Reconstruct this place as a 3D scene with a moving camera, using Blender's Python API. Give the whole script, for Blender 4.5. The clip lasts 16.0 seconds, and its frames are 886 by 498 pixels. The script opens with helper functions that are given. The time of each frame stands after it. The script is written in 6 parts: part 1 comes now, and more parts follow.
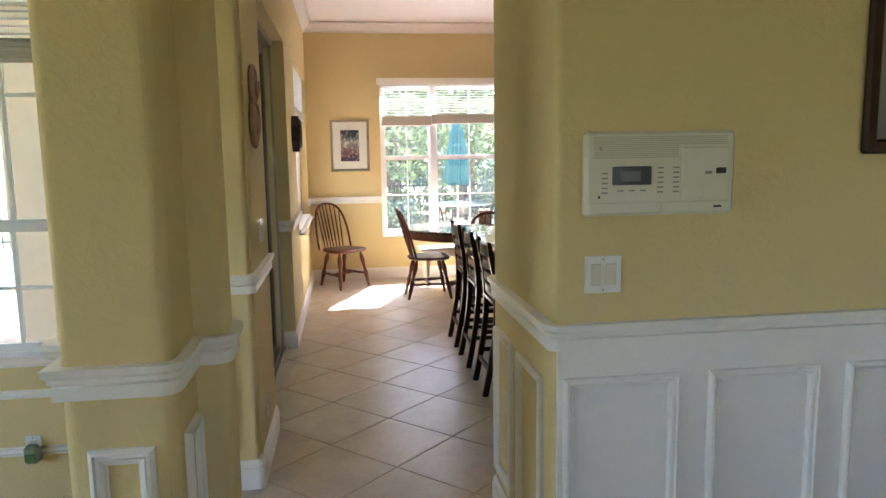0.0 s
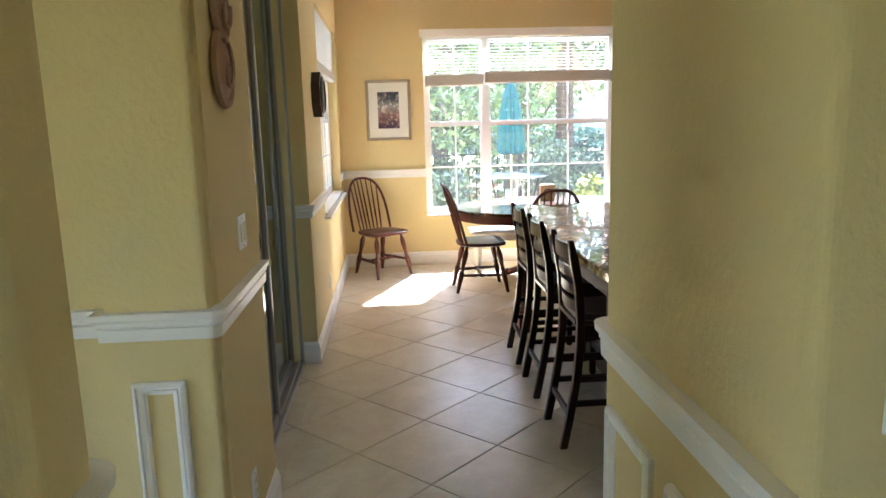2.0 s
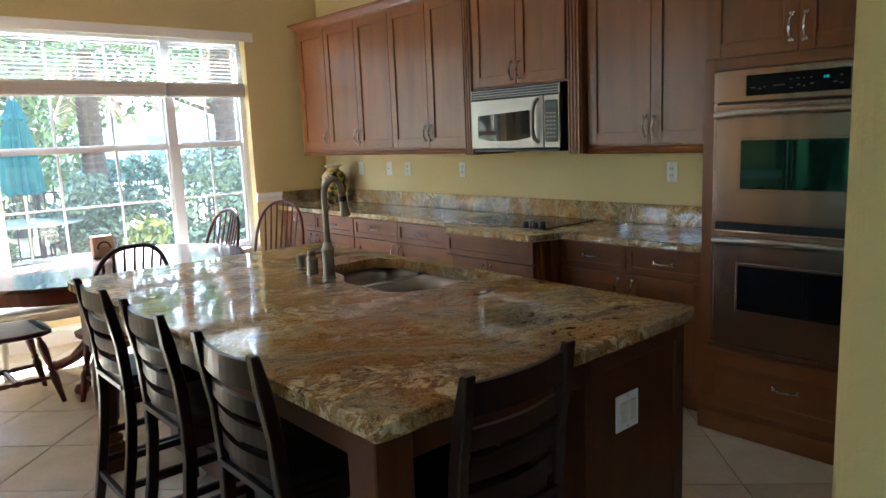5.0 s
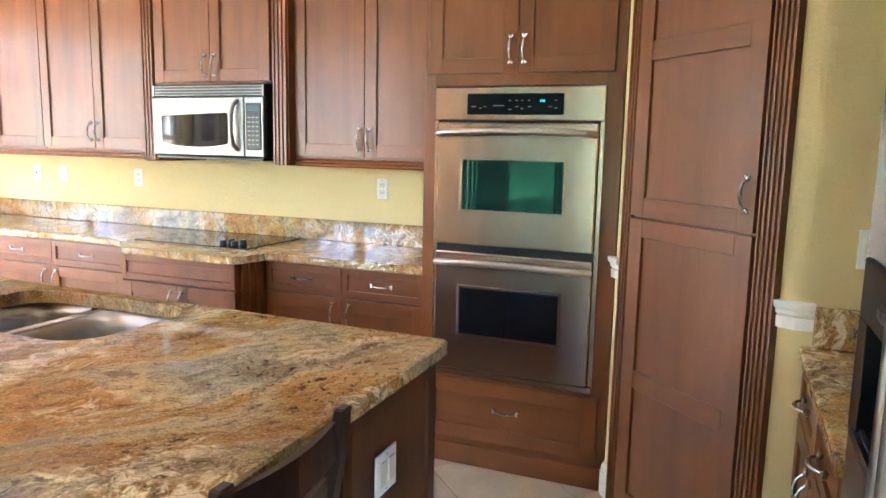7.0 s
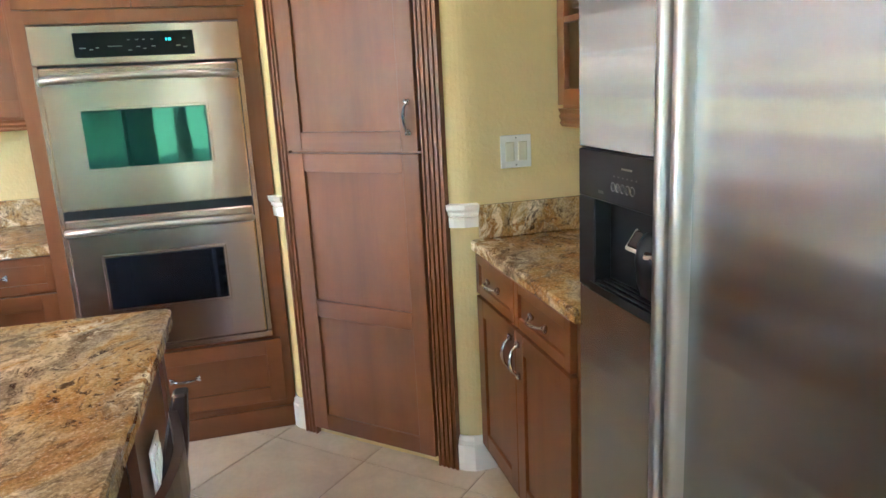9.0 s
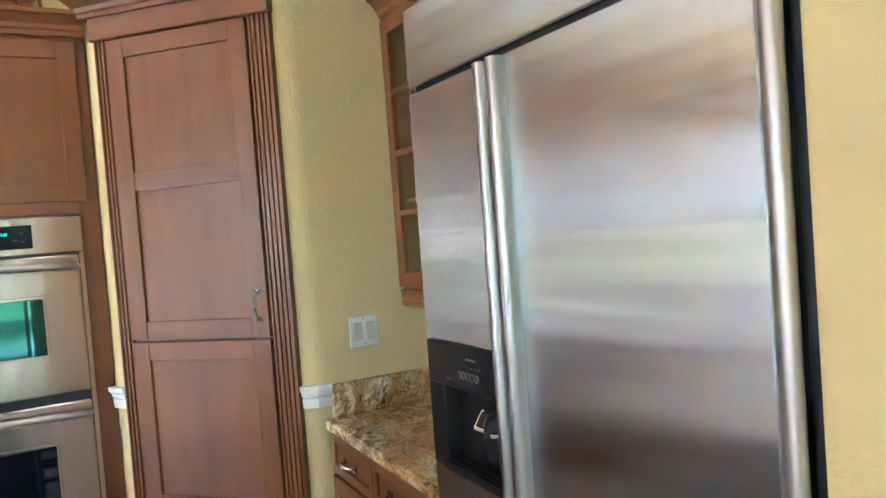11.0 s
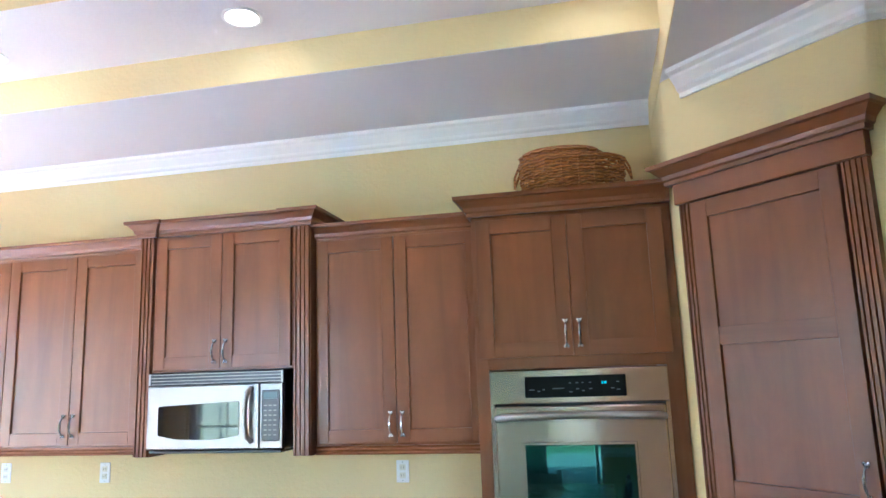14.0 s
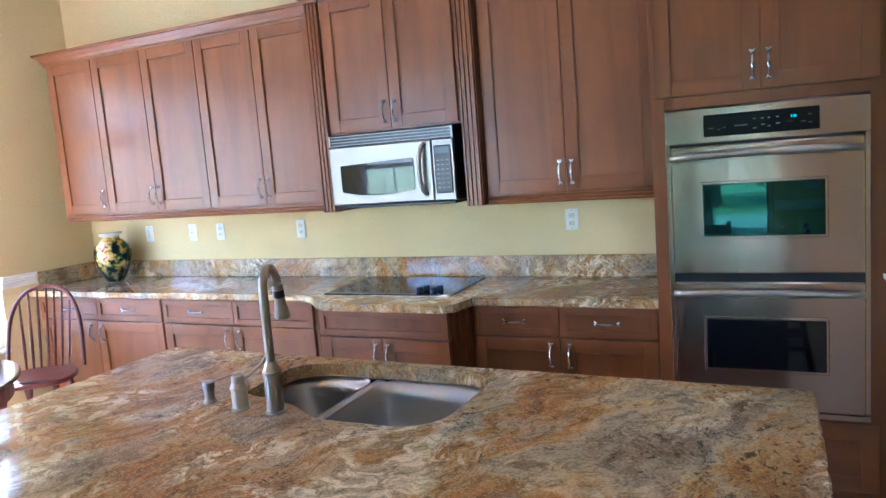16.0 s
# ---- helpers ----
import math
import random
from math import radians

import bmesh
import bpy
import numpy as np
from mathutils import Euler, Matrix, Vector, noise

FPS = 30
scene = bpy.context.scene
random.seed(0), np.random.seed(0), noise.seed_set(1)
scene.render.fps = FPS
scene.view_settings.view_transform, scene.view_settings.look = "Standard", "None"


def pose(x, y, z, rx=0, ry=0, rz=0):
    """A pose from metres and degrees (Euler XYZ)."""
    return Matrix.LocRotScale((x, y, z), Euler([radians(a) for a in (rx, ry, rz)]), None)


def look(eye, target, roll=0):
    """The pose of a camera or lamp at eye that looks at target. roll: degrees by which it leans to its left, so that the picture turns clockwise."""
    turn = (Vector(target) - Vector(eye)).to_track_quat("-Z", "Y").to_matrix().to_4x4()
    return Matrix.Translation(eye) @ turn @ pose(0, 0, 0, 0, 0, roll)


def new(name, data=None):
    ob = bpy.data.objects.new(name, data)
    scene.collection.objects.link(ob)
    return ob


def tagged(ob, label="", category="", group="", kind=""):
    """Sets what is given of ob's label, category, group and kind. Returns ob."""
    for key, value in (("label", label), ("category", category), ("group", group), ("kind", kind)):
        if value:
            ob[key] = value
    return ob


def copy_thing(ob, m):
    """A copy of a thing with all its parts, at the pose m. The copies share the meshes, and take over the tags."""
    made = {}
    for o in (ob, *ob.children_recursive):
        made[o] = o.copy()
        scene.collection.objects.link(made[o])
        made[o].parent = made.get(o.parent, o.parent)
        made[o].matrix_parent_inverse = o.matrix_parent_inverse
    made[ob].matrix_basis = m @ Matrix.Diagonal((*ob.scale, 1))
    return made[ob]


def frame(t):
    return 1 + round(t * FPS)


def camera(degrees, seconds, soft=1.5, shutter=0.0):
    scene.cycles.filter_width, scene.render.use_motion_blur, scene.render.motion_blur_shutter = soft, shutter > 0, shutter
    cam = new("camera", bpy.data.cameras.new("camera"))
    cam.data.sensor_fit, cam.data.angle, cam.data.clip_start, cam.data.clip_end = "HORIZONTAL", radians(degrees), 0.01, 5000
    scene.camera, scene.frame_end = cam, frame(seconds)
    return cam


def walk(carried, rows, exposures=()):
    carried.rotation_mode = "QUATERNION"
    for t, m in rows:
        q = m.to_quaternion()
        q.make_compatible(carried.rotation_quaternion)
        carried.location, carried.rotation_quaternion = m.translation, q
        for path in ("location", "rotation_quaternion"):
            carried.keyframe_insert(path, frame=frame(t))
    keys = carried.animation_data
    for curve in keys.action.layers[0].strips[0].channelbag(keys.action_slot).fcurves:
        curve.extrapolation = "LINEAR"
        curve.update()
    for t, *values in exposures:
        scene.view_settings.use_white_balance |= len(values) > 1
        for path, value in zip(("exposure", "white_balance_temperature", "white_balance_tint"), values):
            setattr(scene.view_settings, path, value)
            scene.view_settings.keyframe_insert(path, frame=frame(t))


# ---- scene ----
cam = camera(64.4, 16.0)
EXPOSURES = [(0, 3.88, 5700, 19), (0.5, 3.82, 5750, 21), (1.0, 3.9, 5750, 19), (1.5, 3.98, 5650, 17), (2.0, 3.96, 5550, 13), (2.5, 3.82, 5550, 10), (3.5, 3.8, 5100, 6), (5.0, 3.7, 5200, 8), (7.3, 5.85, 5150, 17), (9.0, 5.97, 5000, 16), (11.0, 5.85, 4700, 15), (12.0, 5.75, 4600, 18), (13.0, 5.72, 4500, 18), (13.6, 5.42, 4500, 18), (14.5, 5.08, 4430, 17), (16.0, 5.06, 4330, 17)]
PATH = [
    (0, (0.392, 0.674, 1.567), (0.663, 2.638, 1.298), -0.9),
    (0.5, (0.431, 0.991, 1.557), (0.634, 2.957, 1.251), -1.1),
    (1, (0.446, 1.312, 1.541), (0.61, 3.276, 1.198), -0.6),
    (1.5, (0.454, 1.615, 1.539), (0.629, 3.574, 1.175), -1.0),
    (2, (0.489, 1.909, 1.55), (0.624, 3.872, 1.193), -1.5),
    (2.5, (0.473, 2.223, 1.541), (0.654, 4.181, 1.179), -2.2),
    (3, (0.481, 2.506, 1.536), (0.767, 4.445, 1.138), -1.9),
    (3.5, (0.49, 2.787, 1.515), (0.866, 4.718, 1.154), -1.4),
    (4, (0.513, 3.069, 1.498), (1.206, 4.902, 1.099), 0.2),
    (4.5, (0.519, 3.267, 1.509), (1.515, 4.957, 1.119), 0.8),
    (5, (0.55, 3.45, 1.514), (1.853, 4.934, 1.195), -2.4),
    (5.2, (0.546, 3.497, 1.514), (1.919, 4.918, 1.206), -2.3),
    (7.3, (0.78, 3.956, 1.494), (2.698, 4.436, 1.194), -0.3),
    (7.5, (0.776, 4.028, 1.495), (2.733, 4.297, 1.181), -1.7),
    (8, (0.773, 4.146, 1.49), (2.733, 4.052, 1.103), -2.3),
    (8.5, (0.778, 4.261, 1.475), (2.695, 3.909, 1.023), -4.1),
    (8.7, (0.761, 4.295, 1.472), (2.655, 3.876, 0.987), -3.5),
    (11, (0.585, 4.437, 1.603), (2.342, 3.484, 1.535), -4.3),
    (11.5, (0.65, 4.408, 1.657), (2.489, 3.63, 1.765), -4.9),
    (12, (0.635, 4.468, 1.681), (2.536, 3.901, 1.935), -5.4),
    (12.5, (0.637, 4.504, 1.704), (2.568, 4.162, 2.093), -5.0),
    (13, (0.626, 4.543, 1.716), (2.556, 4.386, 2.217), -4.4),
    (13.5, (0.611, 4.592, 1.727), (2.541, 4.694, 2.243), -3.4),
    (14, (0.598, 4.615, 1.751), (2.522, 5.037, 2.099), -2.0),
    (14.5, (0.594, 4.652, 1.726), (2.491, 5.279, 1.813), -1.9),
    (15, (0.591, 4.68, 1.701), (2.444, 5.428, 1.623), -2.6),
    (15.5, (0.576, 4.69, 1.648), (2.401, 5.485, 1.456), -3.5),
    (16, (0.565, 4.701, 1.632), (2.357, 5.551, 1.376), -4.5),
]
walk(cam, [(t, look(eye, target, roll)) for t, eye, target, roll in PATH], EXPOSURES)

# ---- world and light ----
SUN_EL, SUN_AZ = radians(45), radians(22)
world = bpy.data.worlds.new("sky")
world.use_nodes = True
scene.world = world
wn = world.node_tree.nodes
sky = wn.new("ShaderNodeTexSky")
sky.sky_type, sky.sun_disc, sky.sun_elevation, sky.sun_rotation = "NISHITA", False, SUN_EL, SUN_AZ
sky.air_density, sky.dust_density = 1.0, 1.5
wn["Background"].inputs["Strength"].default_value = 0.15
world.node_tree.links.new(sky.outputs[0], wn["Background"].inputs["Color"])
sun = new("sun", bpy.data.lights.new("sun", "SUN"))
sun.data.energy, sun.data.angle, sun.data.color = 4.5, radians(0.5), (1.0, 0.97, 0.92)
to_sun = Vector((math.sin(SUN_AZ) * math.cos(SUN_EL), math.cos(SUN_AZ) * math.cos(SUN_EL), math.sin(SUN_EL)))
sun.matrix_world = look(to_sun * 30, (0, 0, 0))

# ---- materials ----


def srgb(r, g, b):
    return tuple((c / 255 / 12.92 if c / 255 <= 0.04045 else ((c / 255 + 0.055) / 1.055) ** 2.4) for c in (r, g, b)) + (1,)


def material(name, color, rough=0.5, metal=0.0, spec=0.5):
    m = bpy.data.materials.new(name)
    m.use_nodes = True
    b = m.node_tree.nodes["Principled BSDF"]
    b.inputs["Base Color"].default_value = color
    b.inputs["Roughness"].default_value = rough
    b.inputs["Metallic"].default_value = metal
    b.inputs["Specular IOR Level"].default_value = spec
    return m, m.node_tree.nodes, m.node_tree.links, b


def coords(n, l, scale=(1, 1, 1), rot=(0, 0, 0), space="Object"):
    tc, mp = n.new("ShaderNodeTexCoord"), n.new("ShaderNodeMapping")
    mp.inputs["Scale"].default_value, mp.inputs["Rotation"].default_value = scale, rot
    l.new(tc.outputs[space], mp.inputs["Vector"])
    return mp.outputs[0]


def world_coords(n, l, scale=(1, 1, 1), rot=(0, 0, 0)):
    g, mp = n.new("ShaderNodeNewGeometry"), n.new("ShaderNodeMapping")
    mp.inputs["Scale"].default_value, mp.inputs["Rotation"].default_value = scale, rot
    l.new(g.outputs["Position"], mp.inputs["Vector"])
    return mp.outputs[0]


def noise_tex(n, l, vec, scale, detail=4, rough=0.55, distort=0.0):
    t = n.new("ShaderNodeTexNoise")
    t.inputs["Scale"].default_value, t.inputs["Detail"].default_value = scale, detail
    t.inputs["Roughness"].default_value, t.inputs["Distortion"].default_value = rough, distort
    l.new(vec, t.inputs["Vector"])
    return t.outputs["Fac"]


def ramp(n, l, fac, stops):
    r = n.new("ShaderNodeValToRGB")
    e = r.color_ramp.elements
    while len(e) < len(stops):
        e.new(0.5)
    for el, (p, c) in zip(e, stops):
        el.position, el.color = p, c
    l.new(fac, r.inputs[0])
    return r.outputs[0]


def mix(n, l, fac, a, b, mode="MIX"):
    m = n.new("ShaderNodeMix")
    m.data_type, m.blend_type = "RGBA", mode
    for sock, v in ((m.inputs[0], fac), (m.inputs[6], a), (m.inputs[7], b)):
        if hasattr(v, "is_linked"):
            l.new(v, sock)
        else:
            sock.default_value = v
    return m.outputs[2]


def bump(n, l, b, height, strength=0.3, dist=0.01):
    k = n.new("ShaderNodeBump")
    k.inputs["Strength"].default_value, k.inputs["Distance"].default_value = strength, dist
    l.new(height, k.inputs["Height"])
    l.new(k.outputs[0], b.inputs["Normal"])


def grey(v):
    return (v, v, v, 1)


def painted_plaster(name, color, texture=0.35):
    m, n, l, b = material(name, color, 0.85, 0.0, 0.2)
    v = world_coords(n, l)
    big = noise_tex(n, l, v, 1.3, 3)
    fine = noise_tex(n, l, v, 42, 4, 0.6)
    dark = tuple(c * 0.93 for c in color[:3]) + (1,)
    l.new(mix(n, l, big, color, dark), b.inputs["Base Color"])
    lump = ramp(n, l, fine, [(0.42, grey(0)), (0.62, grey(1))])
    bump(n, l, b, lump, texture, 0.0025)
    return m


def wood(name, light, dark, rough=0.35, grain=(14, 14, 1.2), coat=0.3, space="Object"):
    m, n, l, b = material(name, light, rough)
    v = coords(n, l, grain, space=space)
    info = n.new("ShaderNodeObjectInfo")
    add = n.new("ShaderNodeVectorMath")
    add.operation = "ADD"
    sc = n.new("ShaderNodeMath")
    sc.operation, sc.inputs[1].default_value = "MULTIPLY", 40
    l.new(info.outputs["Random"], sc.inputs[0])
    l.new(v, add.inputs[0])
    l.new(sc.outputs[0], add.inputs[1])
    g = noise_tex(n, l, add.outputs[0], 0.8, 4, 0.55, 0.8)
    fine = noise_tex(n, l, add.outputs[0], 9.0, 3, 0.7)
    big = noise_tex(n, l, coords(n, l, (1.5, 1.5, 0.8), space=space), 4.0, 5, 0.65, 0.5)
    c = ramp(n, l, g, [(0.3, dark), (0.52, light), (0.75, tuple(x * 1.12 for x in light[:3]) + (1,))])
    c = mix(n, l, 0.08, c, ramp(n, l, fine, [(0.35, dark), (0.65, light)]))
    c = mix(n, l, ramp(n, l, big, [(0.35, grey(0)), (0.7, grey(0.55))]), c, dark)
    l.new(c, b.inputs["Base Color"])
    b.inputs["Coat Weight"].default_value, b.inputs["Coat Roughness"].default_value = coat, 0.22
    b.inputs["Specular IOR Level"].default_value = 0.35
    bump(n, l, b, fine, 0.03, 0.001)
    return m


def granite(name):
    """Polished stone: long swirling bands of taupe, cream and gold, cream lumps and clustered dark specks."""
    m, n, l, b = material(name, srgb(171, 127, 83), 0.05)
    v = world_coords(n, l, (1.0, 1.0, 1.0), (0, 0, 0.5))
    flow = n.new("ShaderNodeTexNoise")
    flow.inputs["Scale"].default_value, flow.inputs["Detail"].default_value, flow.inputs["Roughness"].default_value = 1.8, 4, 0.55
    l.new(v, flow.inputs["Vector"])
    warp = mix(n, l, 0.5, v, flow.outputs["Color"], "ADD")
    stretch = n.new("ShaderNodeMapping")
    stretch.inputs["Scale"].default_value = (2.3, 5.2, 4.0)
    l.new(warp, stretch.inputs["Vector"])
    flowing = stretch.outputs[0]
    band = noise_tex(n, l, flowing, 1.0, 4, 0.55, 0.3)
    c = ramp(n, l, band, [(0.30, srgb(138, 114, 83)), (0.39, srgb(178, 162, 129)), (0.46, srgb(211, 186, 138)), (0.52, srgb(202, 162, 94)), (0.58, srgb(184, 131, 63)), (0.66, srgb(195, 164, 114)), (0.74, srgb(167, 156, 129))])
    tone = noise_tex(n, l, v, 1.3, 3, 0.5)
    c = mix(n, l, ramp(n, l, tone, [(0.42, grey(0.0)), (0.60, grey(0.45))]), c, srgb(147, 112, 76))
    streak = noise_tex(n, l, flowing, 6.0, 8, 0.76, 0.6)
    c = mix(n, l, 0.85, c, ramp(n, l, streak, [(0.32, grey(0.18)), (0.43, grey(0.60)), (0.50, grey(0.95)), (0.7, grey(1.0))]), "MULTIPLY")
    cream = noise_tex(n, l, warp, 17, 5, 0.66, 0.6)
    where = noise_tex(n, l, flowing, 0.7, 3)
    lumps = mix(n, l, 1.0, ramp(n, l, cream, [(0.48, grey(0)), (0.56, grey(0.9))]), ramp(n, l, where, [(0.50, grey(0.06)), (0.59, grey(1))]), "MULTIPLY")
    c = mix(n, l, lumps, c, srgb(244, 222, 178))
    vein = noise_tex(n, l, flowing, 0.9, 6, 0.62, 0.8)
    c = mix(n, l, ramp(n, l, vein, [(0.48, grey(0)), (0.5, grey(0.55)), (0.515, grey(0))]), c, srgb(92, 74, 58))
    speck = noise_tex(n, l, warp, 34, 5, 0.7, 0.4)
    patch = noise_tex(n, l, v, 3.5, 3, 0.6, 0.8)
    dark = mix(n, l, 1.0, ramp(n, l, speck, [(0.55, grey(0)), (0.62, grey(0.85))]), ramp(n, l, patch, [(0.46, grey(0.15)), (0.60, grey(1))]), "MULTIPLY")
    c = mix(n, l, dark, c, srgb(54, 36, 30))
    grain = noise_tex(n, l, v, 140, 3, 0.7)
    c = mix(n, l, ramp(n, l, grain, [(0.5, grey(0)), (0.66, grey(0.4))]), c, srgb(90, 66, 48))
    c = mix(n, l, ramp(n, l, grain, [(0.34, grey(0.3)), (0.45, grey(0.0))]), c, srgb(245, 226, 193))
    l.new(c, b.inputs["Base Color"])
    b.inputs["Specular IOR Level"].default_value = 0.4
    l.new(ramp(n, l, grain, [(0.3, grey(0.03)), (0.8, grey(0.07))]), b.inputs["Roughness"])
    return m


def tile_material(name):
    m, n, l, b = material(name, srgb(206, 184, 150), 0.3)
    v = world_coords(n, l)
    info = n.new("ShaderNodeObjectInfo")
    sc = n.new("ShaderNodeVectorMath")
    sc.operation, sc.inputs[3].default_value = "SCALE", 30
    l.new(info.outputs["Random"], sc.inputs[0])
    add = n.new("ShaderNodeVectorMath")
    l.new(v, add.inputs[0])
    l.new(sc.outputs[0], add.inputs[1])
    cloud = noise_tex(n, l, add.outputs[0], 4.5, 5, 0.6, 0.4)
    fine = noise_tex(n, l, add.outputs[0], 45, 3, 0.6)
    c = ramp(n, l, cloud, [(0.3, srgb(198, 182, 156)), (0.55, srgb(212, 198, 172)), (0.75, srgb(222, 210, 186))])
    c = mix(n, l, 0.12, c, ramp(n, l, fine, [(0.3, srgb(160, 132, 100)), (0.7, srgb(225, 208, 180))]))
    tone = ramp(n, l, info.outputs["Random"], [(0.0, grey(0.93)), (1.0, grey(1.0))])
    l.new(mix(n, l, 1.0, c, tone, "MULTIPLY"), b.inputs["Base Color"])
    l.new(ramp(n, l, cloud, [(0.3, grey(0.30)), (0.8, grey(0.35))]), b.inputs["Roughness"])
    bump(n, l, b, fine, 0.05, 0.002)
    return m


def brushed(name, color, rough, along, aniso=0.8, waves=None):
    """Brushed metal whose reflections smear along a direction of the object."""
    m, n, l, b = material(name, color, rough, 1.0)
    f = noise_tex(n, l, coords(n, l, tuple(700 if a else 12 for a in along)), 1.0, 2, 0.6)
    cloud = noise_tex(n, l, coords(n, l), 2.5, 3)
    l.new(ramp(n, l, mix(n, l, 0.5, f, cloud), [(0.3, grey(rough * 0.94)), (0.7, grey(rough * 1.06))]), b.inputs["Roughness"])
    d, tr = n.new("ShaderNodeCombineXYZ"), n.new("ShaderNodeVectorTransform")
    for sock, a in zip(d.inputs, along):
        sock.default_value = a
    tr.vector_type, tr.convert_from, tr.convert_to = "VECTOR", "OBJECT", "WORLD"
    l.new(d.outputs[0], tr.inputs[0])
    l.new(tr.outputs[0], b.inputs["Tangent"])
    b.inputs["Anisotropic"].default_value = aniso
    if waves:
        bump(n, l, b, noise_tex(n, l, coords(n, l, waves), 1.0, 1, 0.4), 0.5, 0.006)
    return m


def plain(name, color, rough=0.5, metal=0.0, spread=0.06, scale=18, rel=0.0):
    m, n, l, b = material(name, color, rough, metal)
    f = noise_tex(n, l, coords(n, l), scale, 4)
    lo = tuple(c * (1 - spread) for c in color[:3]) + (1,)
    hi = tuple(min(1, c * (1 + spread)) for c in color[:3]) + (1,)
    l.new(mix(n, l, f, lo, hi), b.inputs["Base Color"])
    if rel:
        bump(n, l, b, f, rel, 0.004)
    return m


def glass(name, tint=(1, 1, 1, 1), gloss=0.0, haze=0.0):
    """A thin pane: clear transmission, a mirror share that grows at grazing angles, and a translucent film that
    imitates glare.
    """
    m, n, l, b = material(name, tint)
    n.remove(b)
    tr, gl, mx, fr = n.new("ShaderNodeBsdfTransparent"), n.new("ShaderNodeBsdfGlossy"), n.new("ShaderNodeMixShader"), n.new("ShaderNodeLayerWeight")
    tr.inputs[0].default_value, gl.inputs["Roughness"].default_value = tint, 0.0
    fr.inputs[0].default_value = 0.5
    gl.inputs[0].default_value = tuple(c ** 0.5 for c in tint[:3]) + (1,)
    power, share = n.new("ShaderNodeMath"), n.new("ShaderNodeMath")
    power.operation, power.inputs[1].default_value = "POWER", 5.0 - gloss
    share.operation, share.inputs[1].default_value, share.inputs[2].default_value = "MULTIPLY_ADD", 0.95, 0.04
    l.new(fr.outputs["Facing"], power.inputs[0])
    l.new(power.outputs[0], share.inputs[0])
    l.new(share.outputs[0], mx.inputs[0])
    l.new(tr.outputs[0], mx.inputs[1])
    l.new(gl.outputs[0], mx.inputs[2])
    l.new(mx.outputs[0], n["Material Output"].inputs[0])
    if haze:
        film, over = n.new("ShaderNodeBsdfTranslucent"), n.new("ShaderNodeMixShader")
        film.inputs[0].default_value = (0.9, 0.9, 0.9, 1)
        mottle = noise_tex(n, l, coords(n, l), 3.0, 5)
        l.new(ramp(n, l, mottle, [(0.3, grey(haze * 0.8)), (0.7, grey(haze * 1.2))]), over.inputs[0])
        l.new(mx.outputs[0], over.inputs[1])
        l.new(film.outputs[0], over.inputs[2])
        l.new(over.outputs[0], n["Material Output"].inputs[0])
    return m


def glowing(name, color, strength):
    m, n, l, b = material(name, color)
    b.inputs["Emission Color"].default_value, b.inputs["Emission Strength"].default_value = color, strength
    return m


WALL = painted_plaster("yellow_wall_paint", srgb(231, 209, 150))
CEIL = painted_plaster("white_ceiling_paint", srgb(236, 230, 223), 0.2)
TRIM = plain("white_trim_paint", srgb(247, 242, 233), 0.35, spread=0.03)
CAB = wood("stained_cabinet_wood", srgb(132, 80, 40), srgb(114, 66, 31), 0.36, (9, 9, 0.8), 0.32)
CABX = wood("stained_cabinet_wood_across", srgb(132, 80, 40), srgb(114, 66, 31), 0.36, (0.8, 9, 9), 0.32)
DARKWOOD = wood("espresso_stained_wood", srgb(48, 29, 24), srgb(30, 18, 15), 0.32)
REDWOOD = wood("red_brown_chair_wood", srgb(104, 50, 34), srgb(66, 28, 20), 0.3)
TABLEWOOD = wood("dark_polished_table_wood", srgb(78, 44, 30), srgb(48, 26, 18), 0.12, (1.4, 20, 20), 0.8)
BENCHWOOD = plain("cream_bench_paint", srgb(226, 216, 196), 0.45)
GRANITE = granite("swirled_brown_granite")
TILE = tile_material("beige_floor_tile")
GROUT = plain("brown_grout", srgb(150, 130, 108), 0.9, scale=60)
STEEL = brushed("brushed_steel", (0.48, 0.36, 0.305, 1), 0.25, (0, 0, 1), 0.85, (7, 7, 0.6))
FRIDGESTEEL = brushed("brushed_fridge_steel", (0.52, 0.53, 0.525, 1), 0.23, (1, 0, 0), 1.0, (0.3, 0.3, 12))
STEELV = brushed("brushed_steel_upright", (0.50, 0.48, 0.47, 1), 0.34, (1, 0, 0), 0.0)
MWSTEEL = brushed("bright_satin_steel", (0.33, 0.305, 0.275, 1), 0.38, (0, 0, 1), 0.4)
# Island wood: one darker brown than the cabinet wood, on every face.
ISLWOOD = wood("dark_brown_island_wood", srgb(94, 55, 31), srgb(74, 41, 23), 0.36, (9, 9, 0.8), 0.2)
HANDLESTEEL = plain("polished_handle_steel", (0.50, 0.45, 0.41, 1), 0.3, 1.0, 0.03)
SINKSTEEL = brushed("satin_sink_steel", (0.52, 0.51, 0.51, 1), 0.36, (1, 0, 0), 0.0)
NICKEL = plain("brushed_nickel", (0.40, 0.35, 0.29, 1), 0.32, 1.0, 0.05, 60)
PEWTER = plain("antique_pewter", (0.50, 0.48, 0.47, 1), 0.24, 1.0, 0.12, 80)
BLACK = plain("black_plastic", (0.012, 0.012, 0.013, 1), 0.3)
BLACKGLASS = plain("black_glass", (0.008, 0.008, 0.01, 1), 0.04, spread=0.02)
# Upper oven pane: the sliding door's green reflection is put into colour and tint.
OVENGLASS = plain("green_reflection_oven_glass", (0.008, 0.02, 0.018, 1), 0.03, spread=0.02)
